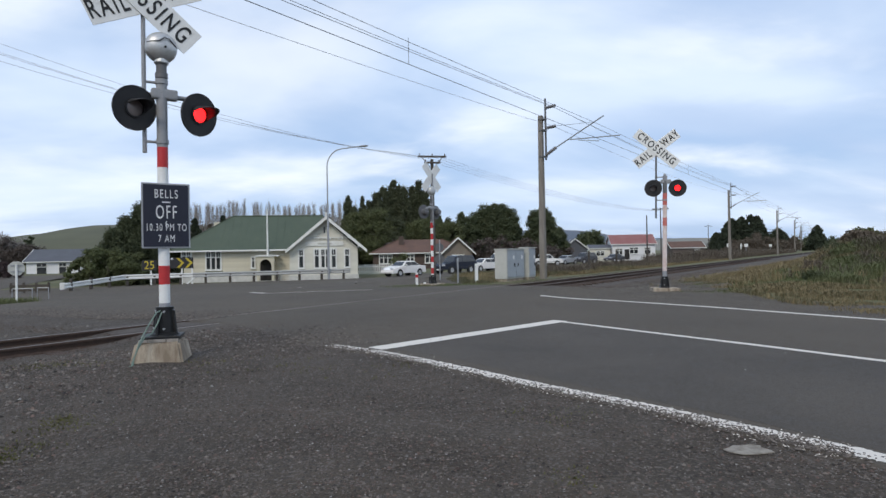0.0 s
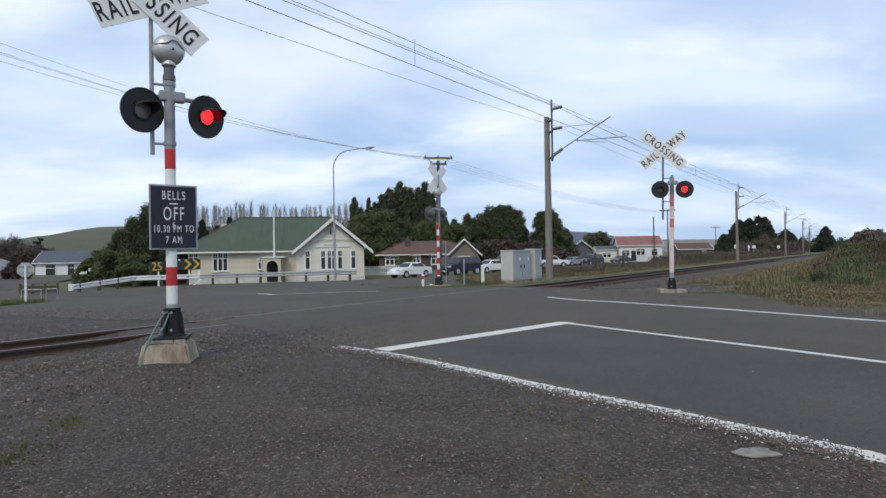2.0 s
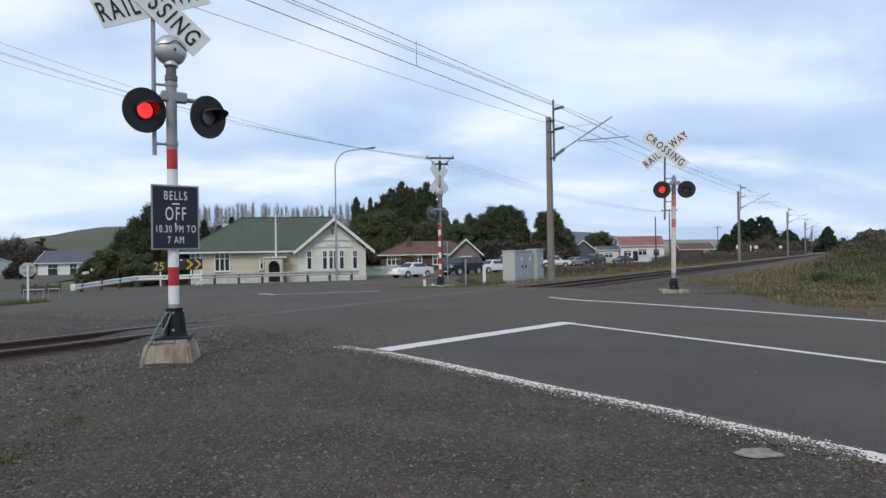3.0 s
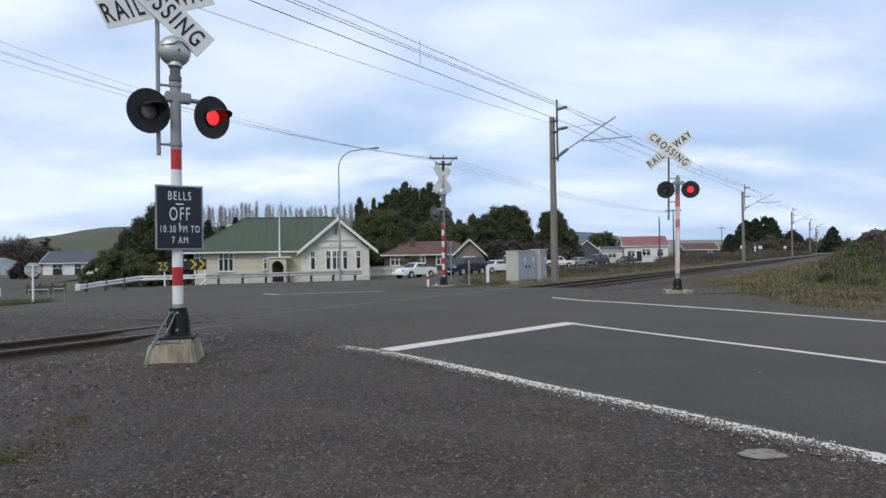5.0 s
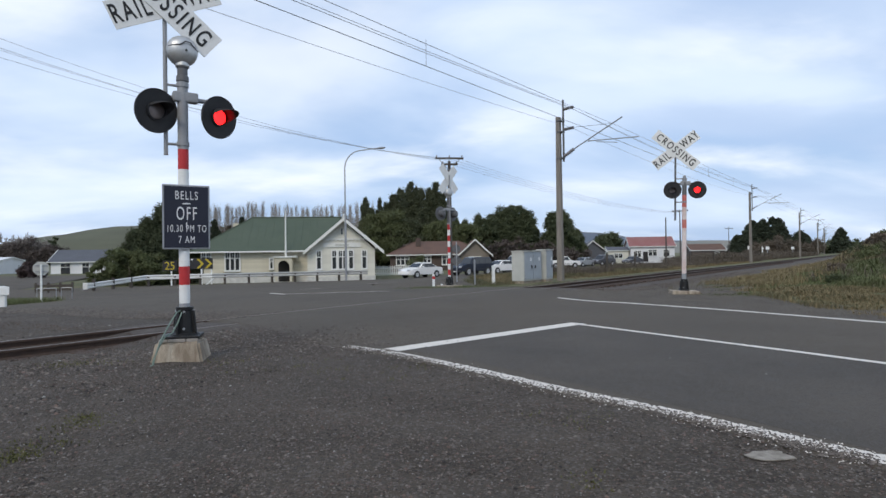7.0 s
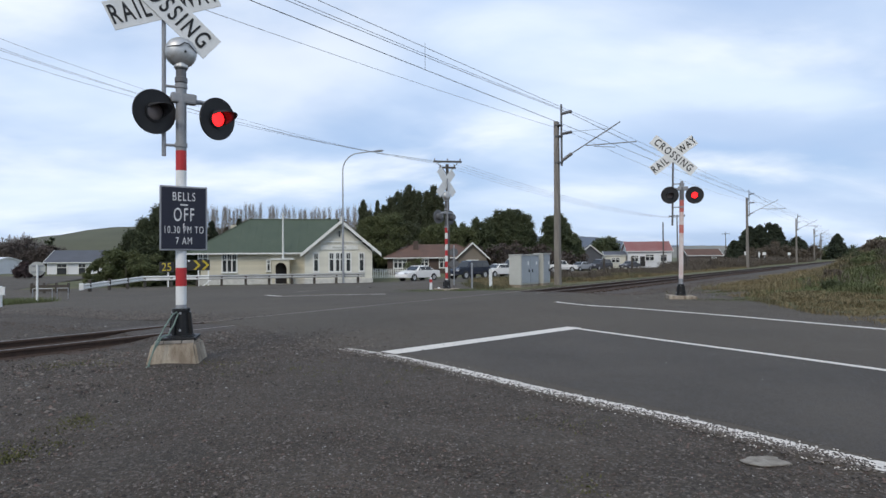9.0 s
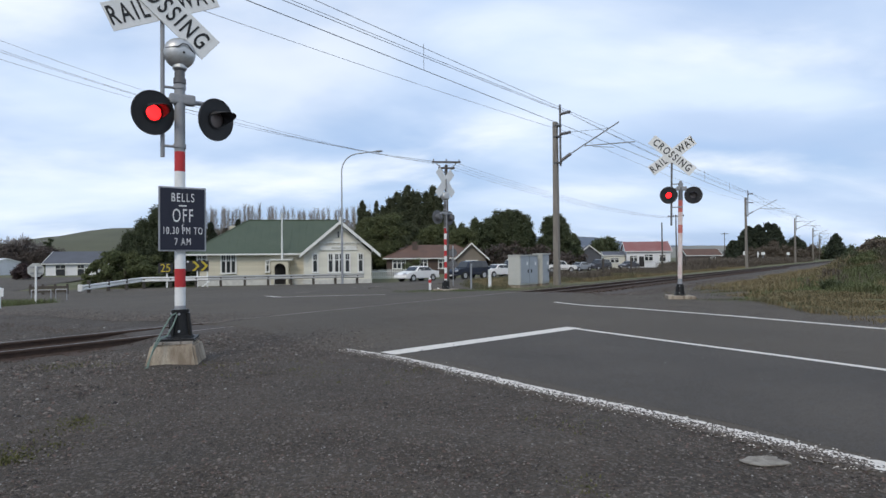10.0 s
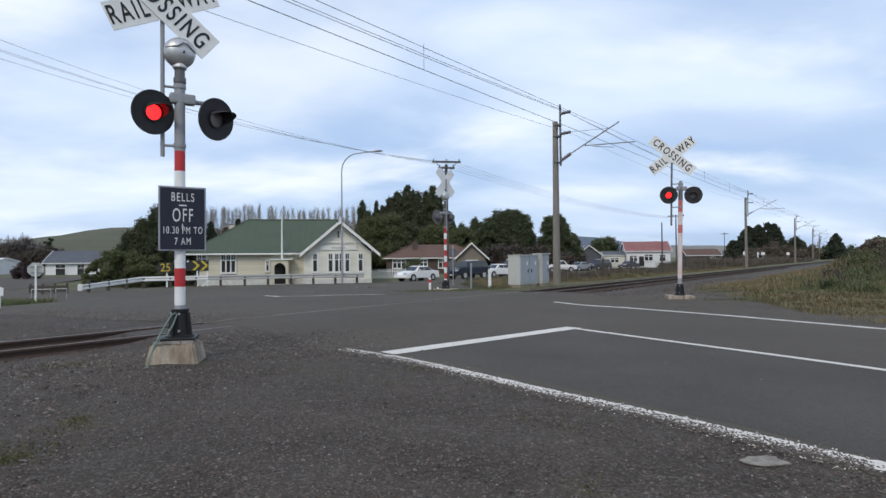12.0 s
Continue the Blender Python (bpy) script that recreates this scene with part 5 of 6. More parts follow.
            rim = part("rim", lathe([(0.03, -0.112), (r * 0.35, -0.10), (r * 0.62, -0.115), (r * 0.64, -0.09), (r * 0.64, 0.09), (r * 0.62, 0.115), (r * 0.35, 0.10), (0.03, 0.112)], n=16), "silver", wheel, "grey metal rim")
            part("wheel_arch", lathe([(r + 0.01, -0.1), (r + 0.05, -0.1), (r + 0.05, 0.105), (r + 0.01, 0.105)], n=20, c=(sx * ax, sy * (W - 0.085), r)), "tyre", ob)
            part("headlamp" if sx < 0 else "tail_lamp", boxed((sx * (L / 2 - 0.04), sy * (W - 0.22), 0.72 if kind == "sedan" else 0.85), (0.14, 0.34, 0.16), 0.03), "car_lamp" if sx < 0 else "tail_lamp", ob)
        part("bumper", boxed((sx * (L / 2), 0, 0.42), (0.16, 2 * W - 0.08, 0.2), 0.05), paint if kind == "sedan" else "black", ob)
    for sy in (-1, 1):
        part("mirror", boxed((x0 + 0.45, sy * (W + 0.07), zb + 0.06), (0.1, 0.16, 0.12), 0.03), paint, ob)
        part("sill_strip", boxed((0, sy * (W + 0.004), 0.62), (L * 0.82, 0.02, 0.05)), "black" if kind != "sedan" else paint, ob)
    part("number_plate", boxed((-L / 2 - 0.085, 0, 0.42), (0.012, 0.36, 0.11)), "white", ob)
    if kind == "suv":
        part("spare_wheel", lathe([(0.1, 0.0), (0.33, 0.0), (0.35, 0.04), (0.35, 0.2), (0.3, 0.22), (0.1, 0.22)], n=20), "tyre", ob).matrix_basis = pose(2.35, 0, 0.95, 0, 0, -90)
    return ob


def slab_thin(pts, t):
    vs = [Vector(p) for p in pts]
    n = (vs[1] - vs[0]).cross(vs[2] - vs[0]).normalized() * t
    bm = raw([tuple(v - n) for v in vs] + [tuple(v + n) for v in vs], [(0, 1, 2, 3), (7, 6, 5, 4), (0, 4, 5, 1), (1, 5, 6, 2), (2, 6, 7, 3), (3, 7, 4, 0)])
    bmesh.ops.recalc_face_normals(bm, faces=bm.faces)
    return bm


def cars():
    car_materials()
    for x, y, turn, paint, kind, label in (
            (-2.5, 57.5, 47, "car_white", "sedan", "white four-door saloon car parked by the road"),
            (2.5, 60.5, 44, "car_navy", "suv", "dark blue four-wheel-drive car parked by the road"),
            (6.0, 67.0, 38, "car_white", "sedan", "white saloon car parked by the road"),
            (9.2, 74.0, 30, "car_white", "van", "white van parked by the road"),
            (16.3, 85.5, 200, "car_white", "ute", "white pickup parked by the road"),
            (21.5, 95.0, 40, "car_silver", "sedan", "silver saloon car parked by the road"),
            (25.0, 97.0, 40, "car_grey", "suv", "grey four-wheel-drive car parked by the road"),
            (33.2, 108.0, 40, "car_grey", "sedan", "dark saloon car parked before the white house")):
        car("car", pose(x, y, height(x, y) + 0.012, 0, 0, turn), paint, kind, label)


# ---- plants and distance ----
def plant_materials():
    # dark and gum leaf tones lifted a little to carry distance haze
    M["leaf_dark"] = mat("dark_leaves", (0.058, 0.074, 0.034), (0.078, 0.090, 0.042), 0.8, scale=0.4, island=0.28)
    M["leaf_gum"] = mat("gum_leaves", (0.078, 0.088, 0.044), (0.058, 0.066, 0.034), 0.8, scale=0.4, island=0.28)
    M["leaf_cypress"] = mat("cypress_leaves", (0.052, 0.064, 0.032), (0.066, 0.078, 0.038), 0.85, scale=0.4, island=0.25)
    M["leaf_green"] = mat("green_leaves", (0.082, 0.098, 0.038), (0.104, 0.112, 0.048), 0.8, scale=0.4, island=0.4)
    M["leaf_pine"] = mat("pine_needles", (0.032, 0.042, 0.026), (0.042, 0.052, 0.028), 0.85, scale=0.4, island=0.4)
    M["leaf_brown"] = mat("brown_twigs", (0.135, 0.108, 0.08), (0.10, 0.082, 0.062), 0.9, scale=0.5, island=0.4)
    M["leaf_plum"] = mat("plum_brown_twigs", (0.095, 0.075, 0.064), (0.07, 0.056, 0.048), 0.9, scale=0.3, island=0.3)
    M["leaf_purple"] = mat("plum_leaves", (0.085, 0.058, 0.055), (0.06, 0.042, 0.04), 0.85, scale=0.5, island=0.4)
    M["bark"] = mat("bark", (0.10, 0.085, 0.07), (0.065, 0.055, 0.045), 0.95, scale=3, bump=0.5, stretch=(4, 4, 0.6))
    M["bare_twig"] = mat("bare_twigs", (0.36, 0.325, 0.295), (0.27, 0.24, 0.215), 0.95, scale=3)
    M["blade"] = mat("dry_grass_blades", (0.255, 0.20, 0.108), (0.165, 0.13, 0.066), 0.9, scale=0.6, island=0.28)
    M["blade_green"] = mat("green_grass_blades", (0.088, 0.116, 0.042), (0.128, 0.132, 0.06), 0.9, scale=0.5, island=0.35)
    M["blade_olive"] = mat("olive_grass_blades", (0.125, 0.114, 0.062), (0.092, 0.09, 0.045), 0.9, scale=0.5, island=0.3)
    M["moss"] = mat("moss", (0.115, 0.115, 0.034), (0.07, 0.068, 0.024), 0.95, scale=6, bump=0.6)


def mesh_of(name, verts, faces, material, parent=None, label=""):
    me = bpy.data.meshes.new(name)
    me.from_pydata(verts, [], faces)
    me.materials.append(M[material])
    ob = new(name, me)
    if parent is not None:
        ob.parent = parent
    if label:
        ob["label"] = label
    return ob


def leaf_cloud(rng, clumps, per, size, upright=0.85):
    """Many small bent leaf pieces round clump centres (x, y, z, radius)."""
    verts, faces = [], []
    for cx, cy, cz, r in clumps:
        d = rng.normal(size=(per, 3))
        d /= np.linalg.norm(d, axis=1)[:, None]
        p = d * (r * np.abs(rng.normal(0.62, 0.30, (per, 1)))) * np.array([1, 1, upright]) + (cx, cy, cz)
        a, b = rng.normal(size=(per, 3)), rng.normal(size=(per, 3))
        a *= (size * rng.uniform(0.6, 1.3, (per, 1))) / np.linalg.norm(a, axis=1)[:, None]
        b *= (size * 0.6) / np.linalg.norm(b, axis=1)[:, None]
        for q, u, v in zip(p, a, b):
            k = len(verts)
            verts += [tuple(q - u), tuple(q + v), tuple(q + u), tuple(q - v * 0.7)]
            faces += [(k, k + 1, k + 2), (k, k + 2, k + 3)]
    return verts, faces


def tree(x, y, tall, spread, leaf, label, seed, kind="round", per=90, size=0.28, base=None, thin=1.0):
    """Tapered trunk, limbs and a broken crown of many leaf clumps."""
    rng = np.random.default_rng(seed)
    z = height(x, y) if base is None else base
    ob = thing("tree", pose(x, y, z), label, "tree", "trees behind the crossing")
    bm = bmesh.new()
    tube(bm, (0, 0, -0.3), (0.1, 0, tall * 0.45), 0.022 * tall + 0.08, 0.012 * tall + 0.04, 8)
    clumps = []
    n = int({"shrub": 34, "cone": 150, "plume": 260}.get(kind, 240) * thin)
    for i in range(n):
        if kind == "cone":
            t = rng.uniform(0.08, 1.0)
            rad = spread * (1 - t) ** 0.62 * 0.95 + 0.1
        elif kind == "gum":
            t = rng.uniform(0.35, 0.97)
            rad = spread * (0.45 + 0.6 * math.sin(math.pi * min(1, (t - 0.3) / 0.7) ** 0.8)) * rng.uniform(0.6, 1.1)
        elif kind == "plume":
            t = rng.uniform(0.06, 0.985)
            rad = spread * (0.12 + 0.88 * math.sin(math.pi * min(1.0, 0.30 + 0.70 * t)) ** 0.8) * (1 + 0.22 * math.sin(t * 23 + seed))
        elif kind == "shrub":
            t = rng.uniform(0.1, 0.85)
            rad = spread * math.sqrt(max(0.05, 1 - t * t))
        else:
            t = rng.uniform(0.15, 0.93)
            rad = spread * math.sqrt(max(0.04, 1 - ((t - 0.45) / 0.55) ** 2))
        a = rng.uniform(0, 2 * math.pi)
        rr = rad * math.sqrt(rng.uniform(0.02, 1))
        cr = spread * rng.uniform(0.18, 0.36) * (1.15 - 0.6 * t if kind == "cone" else 1.15 - 0.45 * t if kind == "plume" else 1.0)
        c = (rr * math.cos(a), rr * math.sin(a), tall * t, cr)
        clumps.append(c)
        if kind != "cone" and i % 6 == 0:
            tube(bm, (0.05, 0, tall * min(0.42, 0.2 + 0.4 * t)), (c[0] * 0.9, c[1] * 0.9, c[2]), 0.004 * tall + 0.01, 0.01, 5)
    if kind == "cone":
        clumps.append((0, 0, tall * 0.97, spread * 0.12))
        tube(bm, (0.1, 0, tall * 0.45), (0, 0, tall), 0.012 * tall, 0.01, 6)
    part("trunk", bm, "bark", ob, "rough brown trunk and limbs")
    if kind in ("plume", "round", "gum"):
        per = per // 2
    v, f = leaf_cloud(rng, clumps, per, size, 1.7 if kind == "plume" else 0.85)
    mesh_of("crown", v, f, leaf, ob, "uneven leafy crown")
    return ob


def bare_tree(name, x, y, tall, spread, label, seed, upright=False, base=None, group="bare trees"):
    """A leafless winter tree: trunk and branches that fork into fine twigs."""
    rng = random.Random(seed)
    z = height(x, y) if base is None else base
    ob = thing(name, pose(x, y, z), label, "tree", group)
    verts, faces = [], []

    def limb(p, q, r0, r1):
        d = (q - p).normalized()
        u = d.orthogonal().normalized()
        w = d.cross(u)
        k = len(verts)
        for c, r in ((p, r0), (q, r1)):
            for i in range(3):
                a = 2.094 * i
                verts.append(tuple(c + u * (r * math.cos(a)) + w * (r * math.sin(a))))
        faces.extend([(k, k + 1, k + 4, k + 3), (k + 1, k + 2, k + 5, k + 4), (k + 2, k, k + 3, k + 5)])

    def grow(p, d, length, r, level):
        q = p + d * length
        limb(p, q, r, r * 0.6)
        if level == 0:
            return
        for i in range(4 if level > 1 else 5):
            t = rng.uniform(0.35, 1.0)
            s = Vector((rng.uniform(-1, 1), rng.uniform(-1, 1), rng.uniform(-0.1, 1)))
            nd = (d * (1.6 if upright else 0.75) + s * (0.55 if upright else 0.9)).normalized()
            grow(p.lerp(q, t), nd, length * rng.uniform(0.45, 0.7), r * 0.68, level - 1)

    if upright:
        top = Vector((0, 0, tall))
        limb(Vector((0, 0, -0.2)), top, 0.008 * tall, 0.012)
        for i in range(190):
            t = rng.uniform(0.1, 0.97)
            a = rng.uniform(0, 6.28)
            k = rng.uniform(0.15, 0.95) * (1.35 - t)
            d = Vector((math.cos(a) * k, math.sin(a) * k, 1)).normalized()
            p = Vector((0, 0, tall * t)) + Vector((math.cos(a), math.sin(a), 0)) * rng.uniform(0, 0.8) * (1.2 - t)
            limb(p, p + d * spread * rng.uniform(0.5, 1.2) * (1.2 - 0.6 * t), 0.024, 0.010)
    else:
        grow(Vector((0, 0, -0.2)), Vector((0, 0, 1)), tall * 0.3, 0.025 * tall, 0)
        for i in range(14):
            a = i * 0.7 + rng.uniform(-0.2, 0.2)
            d = Vector((math.cos(a) * 0.9, math.sin(a) * 0.9, rng.uniform(0.5, 1.2))).normalized()
            grow(Vector((0, 0, tall * rng.uniform(0.2, 0.3))), d, spread * rng.uniform(0.5, 0.75), 0.017 * tall, 3)
    mesh_of("bare_crown", verts, faces, "bare_twig", ob, "bare grey-brown branches")
    return ob


def hedge(name, x0, y0, x1, y1, tall, deep, leaf, label, seed, n=40, per=110, size=0.35, base=None, category="hedge"):
    """A long thicket of leaf clumps along a line."""
    rng = np.random.default_rng(seed)
    z = height((x0 + x1) / 2, (y0 + y1) / 2) if base is None else base
    ob = thing(name, pose(x0, y0, z), label, category)
    clumps, bm = [], bmesh.new()
    for i in range(n):
        t = (i + rng.uniform(0, 1)) / n
        top = tall * (0.75 + 0.3 * math.sin(t * 9 + seed) * rng.uniform(0.3, 1))
        for k in range(3):
            h = top * rng.uniform(0.15, 0.95)
            clumps.append(((x1 - x0) * t, (y1 - y0) * t + rng.uniform(-deep, deep) / 2, h, tall * rng.uniform(0.16, 0.28)))
        tube(bm, ((x1 - x0) * t, (y1 - y0) * t, -0.2), ((x1 - x0) * t + 0.2, (y1 - y0) * t, top * 0.7), 0.06, 0.02, 5)
    part("stems", bm, "bark", ob)
    v, f = leaf_cloud(rng, clumps, per, size)
    mesh_of("foliage", v, f, leaf, ob)
    return ob


def hill(name, x0, x1, y, tops, deep, material, label):
    """A far ridge: its height given evenly from x0 to x1."""
    bm = bmesh.new()
    n = 90
    rows = []
    for j in range(8):
        t = j / 7
        row = []
        for i in range(n + 1):
            u = i / n * (len(tops) - 1)
            k = min(int(u), len(tops) - 2)
            f = u - k
            f = f * f * (3 - 2 * f)
            h = tops[k] * (1 - f) + tops[k + 1] * f
            x = x0 + (x1 - x0) * i / n
            wob = noise.noise((x * 0.004, j * 0.7, y * 0.01)) * 0.10 + noise.noise((x * 0.02, j * 1.3, y * 0.01)) * 0.03
            row.append(bm.verts.new((x, y + deep * t + deep * 0.1 * wob, max(-1.2, h * math.sin(t * math.pi / 2) * (1 + wob) - 1.2 * (1 - t)))))
        rows.append(row)
    for a, b in zip(rows, rows[1:]):
        for i in range(n):
            bm.faces.new((a[i], a[i + 1], b[i + 1], b[i]))
    return tagged(part(name, bm, material, smooth=True), label, "hill", kind="structure")


def distance():
    M["hill_green"] = mat("pasture_hill", (0.108, 0.108, 0.064), (0.076, 0.076, 0.048), 0.95, amount=0.6, scale=0.03, bump=0.8, bscale=0.08, fine=(0.095, 0.088, 0.052))
    # distance haze is mixed into this hill colour as blue-grey
    M["hill_far"] = mat("hazy_far_hill", (0.10, 0.12, 0.155), (0.125, 0.14, 0.16), 0.95, scale=0.003, fine=(0.09, 0.11, 0.145))
    M["hill_pale"] = mat("pale_far_land", (0.26, 0.23, 0.19), (0.17, 0.18, 0.16), 0.95, scale=0.006, fine=(0.12, 0.13, 0.12))
    hill("hill_west", -560, -120, 520, [9, 23, 34, 42, 43, 40, 42, 32, 16], 240, "hill_green", "low green pasture hill")
    hill("hill_north", 100, 1500, 1900, [14, 80, 92, 84, 62, 46, 42, 36, 30, 26], 500, "hill_far", "far hills with the haze's blue-grey in their colour")
    hill("hill_pale", 520, 1400, 1500, [4, 30, 34, 30, 26, 22, 18, 12], 300, "hill_pale", "pale dry country in the distance")
    # left side
    for i, (x, y, t, sp) in enumerate(((-29.3, 62, 7.9, 1.9), (-28.0, 63, 7.3, 1.9), (-30.6, 61.5, 6.6, 1.7), (-31.6, 61, 5.4, 1.5), (-27.0, 62.6, 6.4, 1.7))):
        tree(x, y, t, sp, "leaf_cypress", "dense dark cypress behind the guardrail", 3 + i, "plume", 210, 0.11)
    for i, (x, y, t, sp) in enumerate(((-32.9, 60, 4.0, 1.5), (-34.2, 59.6, 2.9, 1.2), (-31.2, 59, 3.8, 1.8), (-28.9, 58.6, 3.4, 1.7))):
        tree(x, y, t, sp, "leaf_green", "dark green bush behind the guardrail", 260 + i, "shrub", 300, 0.10)
    tree(-52.0, 118, 6.0, 3.4, "leaf_dark", "dark round tree behind the white bungalow", 7, "round", 120, 0.3)
    tree(-51.6, 75, 2.1, 1.6, "leaf_purple", "plum-coloured shrub in a garden", 8, "shrub", 160, 0.17)
    hedge("hedge", -124, 140, -99, 142, 8.0, 6, "leaf_plum", "dark leafless thicket behind the houses", 11, 60, 240, 0.26)
    hedge("hedge", -100, 139, -88, 142, 6.0, 5, "leaf_plum", "dark leafless thicket behind the houses", 21, 34, 220, 0.26)
    hedge("hedge", -70, 135, -40, 140, 5.0, 4, "leaf_dark", "dark hedge behind the bungalow", 12, 26, 100, 0.35)
    for i, (x, y, t, sp) in enumerate(((-105.0, 146, 11.4, 5.0), (-102.4, 146, 11.6, 4.8), (-100.0, 146, 10.9, 4.4))):
        bare_tree("bare_tree", x, y, t, sp, "leafless spreading tree in winter", 20 + i)
    tree(-93.5, 143, 9.0, 1.2, "leaf_dark", "small dark evergreen tuft behind the thicket", 24, "shrub", 60, 0.3)
    tree(-3.6, 73, 2.3, 1.5, "leaf_green", "garden bush before the brown house", 230, "shrub", 120, 0.1)
    # a row of bare poplars and dark firs behind the hall
    draw = random.Random(77)
    for i in range(84):
        x = -60 + i * 0.5 + draw.uniform(-0.3, 0.3)
        bare_tree("poplar", x, 150 + draw.uniform(-4, 4), 14.5 + 0.5 * math.sin(i * 0.11 - 1.2) + draw.gauss(0, 0.45), 2.2, "tall bare poplar in a row", 40 + i, True, group="row of poplars")
    for i in range(16):
        x = -58 + i * 2.2
        tree(x, 143 + 2 * math.sin(i * 2.0), 10.0 + 1.7 * math.sin(i * 1.9 + 0.4), 2.0, "leaf_pine" if i % 3 else "leaf_brown", "dark fir in the shelter row", 80 + i, "cone", 60, 0.30, thin=1.0)
    # middle
    for i, (x, top, sp) in enumerate(((-14.45, 11.6, 1.15), (-12.0, 11.7, 0.8), (-13.2, 9.6, 1.5), (-10.6, 10.6, 1.5), (-9.5, 12.0, 1.5), (-8.0, 13.1, 1.5), (-6.3, 14.4, 1.6), (-5.4, 13.4, 1.5),
                                      (-4.3, 12.9, 1.6), (-3.0, 13.2, 1.5), (-1.8, 14.1, 1.5), (-0.7, 12.3, 1.4), (0.2, 10.6, 1.4), (-7.3, 11.6, 2.2), (-2.4, 11.4, 2.2))):
        tree(x, 108 + 1.5 * math.sin(i * 2.2), top + 0.9, sp * 1.15, "leaf_gum", "tall ragged gum tree behind the houses", 120 + i, "plume", 150, 0.17)
    for i, (x, y, t, sp) in enumerate(((-12.0, 101, 9.4, 3.0), (-9.0, 100, 9.9, 3.0), (-6.0, 101, 8.4, 2.6), (-1.0, 101, 8.2, 2.8), (3.2, 102, 7.6, 2.4), (-3.6, 102, 7.4, 2.6))):
        tree(x, y, t, sp, "leaf_green" if i != 2 else "leaf_gum", "rounded green tree behind the brown house", 240 + i, "round", 170, 0.15)
    for i, (x, top, sp) in enumerate(((1.6, 7.6, 1.5), (3.4, 7.2, 1.5), (5.6, 7.9, 1.5), (7.2, 8.0, 1.7), (8.7, 9.0, 1.8), (10.4, 10.2, 2.0), (12.2, 10.3, 2.0), (13.9, 9.3, 1.9), (15.2, 7.0, 1.5), (11.3, 8.4, 3.0),
                                      (18.7, 8.9, 1.7), (20.2, 9.4, 1.7), (21.6, 8.0, 1.5), (23.2, 5.2, 1.4), (20.2, 7.4, 2.4))):
        tree(x, 107 + 1.2 * math.sin(i * 1.7), top + 0.9, sp * 1.15, "leaf_dark", "dense evergreen tree behind the parked cars", 140 + i, "round" if sp > 1.6 else "plume", 150, 0.16)
    hedge("hedge", -8, 98, 24, 100, 4.6, 3, "leaf_plum", "brown winter thicket behind the parked cars", 15, 30, 120, 0.3)
    hedge("hedge", -62, 158, -16, 160, 12.6, 4, "leaf_brown", "brown leafless shelter belt behind the hall", 13, 60, 90, 0.34, category="trees")
    hedge("hedge", -17, 114, 24, 114, 6.6, 4, "leaf_dark", "dark evergreen belt behind the houses", 14, 50, 120, 0.3, category="trees")
    # right side, far
    for i, (dx, t) in enumerate(((0, 8.6), (2, 9.6), (4, 10.6), (6, 10.9), (8, 11.3), (10, 10.8), (12, 11.0), (14, 9.9), (16, 9.4), (-4, 6.2), (-2, 7.6), (19, 7.2), (22, 6.0))):
        tree(91 + dx * 0.72, 182 + 3 * math.sin(i), t, 3.4, "leaf_pine", "dark pine in a clump beyond the line", 160 + i, "cone", 110, 0.4, base=-0.5)
    hedge("hedge", 84, 165, 106, 172, 5.6, 4, "leaf_brown", "brown bushes before the pines", 17, 40, 260, 0.2, base=-0.4)
    hedge("hedge", 118, 210, 215, 260, 5.5, 6, "leaf_dark", "far dark trees along the railway", 18, 60, 90, 0.5, base=-0.3)
    tree(140, 215, 9.0, 3.6, "leaf_pine", "dark pine beyond the line", 181, "cone", 120, 0.45, base=-0.4)
    hedge("hedge", 60, 150, 84, 158, 2.4, 3, "leaf_brown", "low brown scrub beside the railway", 19, 30, 80, 0.3, base=-0.4)
    tree(36.0, 135, 6.4, 3.2, "leaf_dark", "dark tree behind the white house", 182, "round", 120, 0.3)
    for i, (a, s, t) in enumerate(((6.0, -8.6, 0.3), (11.0, -8.2, 0.35), (14.0, -9.2, 0.45), (18.0, -8.8, 0.5))):
        x, y = plan(a, s)
        tree(x, y, t, t * 1.2, ("leaf_dark", "leaf_brown", "leaf_green")[i % 3], "low bramble in the bank's grass", 210 + i, "shrub", 80, 0.045)
    hedge("hedge", 90, 184, 105, 185, 9.2, 5, "leaf_pine", "dark pines grown together", 16, 26, 150, 0.4, base=-0.5, category="trees")
    for i, (a, s, t) in enumerate(((24, -9.6, 0.9), (29, -9.9, 1.1), (34, -9.0, 1.0), (40, -9.8, 1.2), (46, -9.2, 1.3), (53, -9.6, 1.5), (20, -9.9, 0.8), (60, -9.2, 1.6), (68, -9.0, 1.8), (78, -8.6, 2.0))):
        x, y = plan(a, s)
        tree(x, y, t * 0.7, t * 0.8, ("leaf_brown", "leaf_green")[i % 2], "low scrubby bush on the bank", 190 + i, "shrub", 110, 0.12)


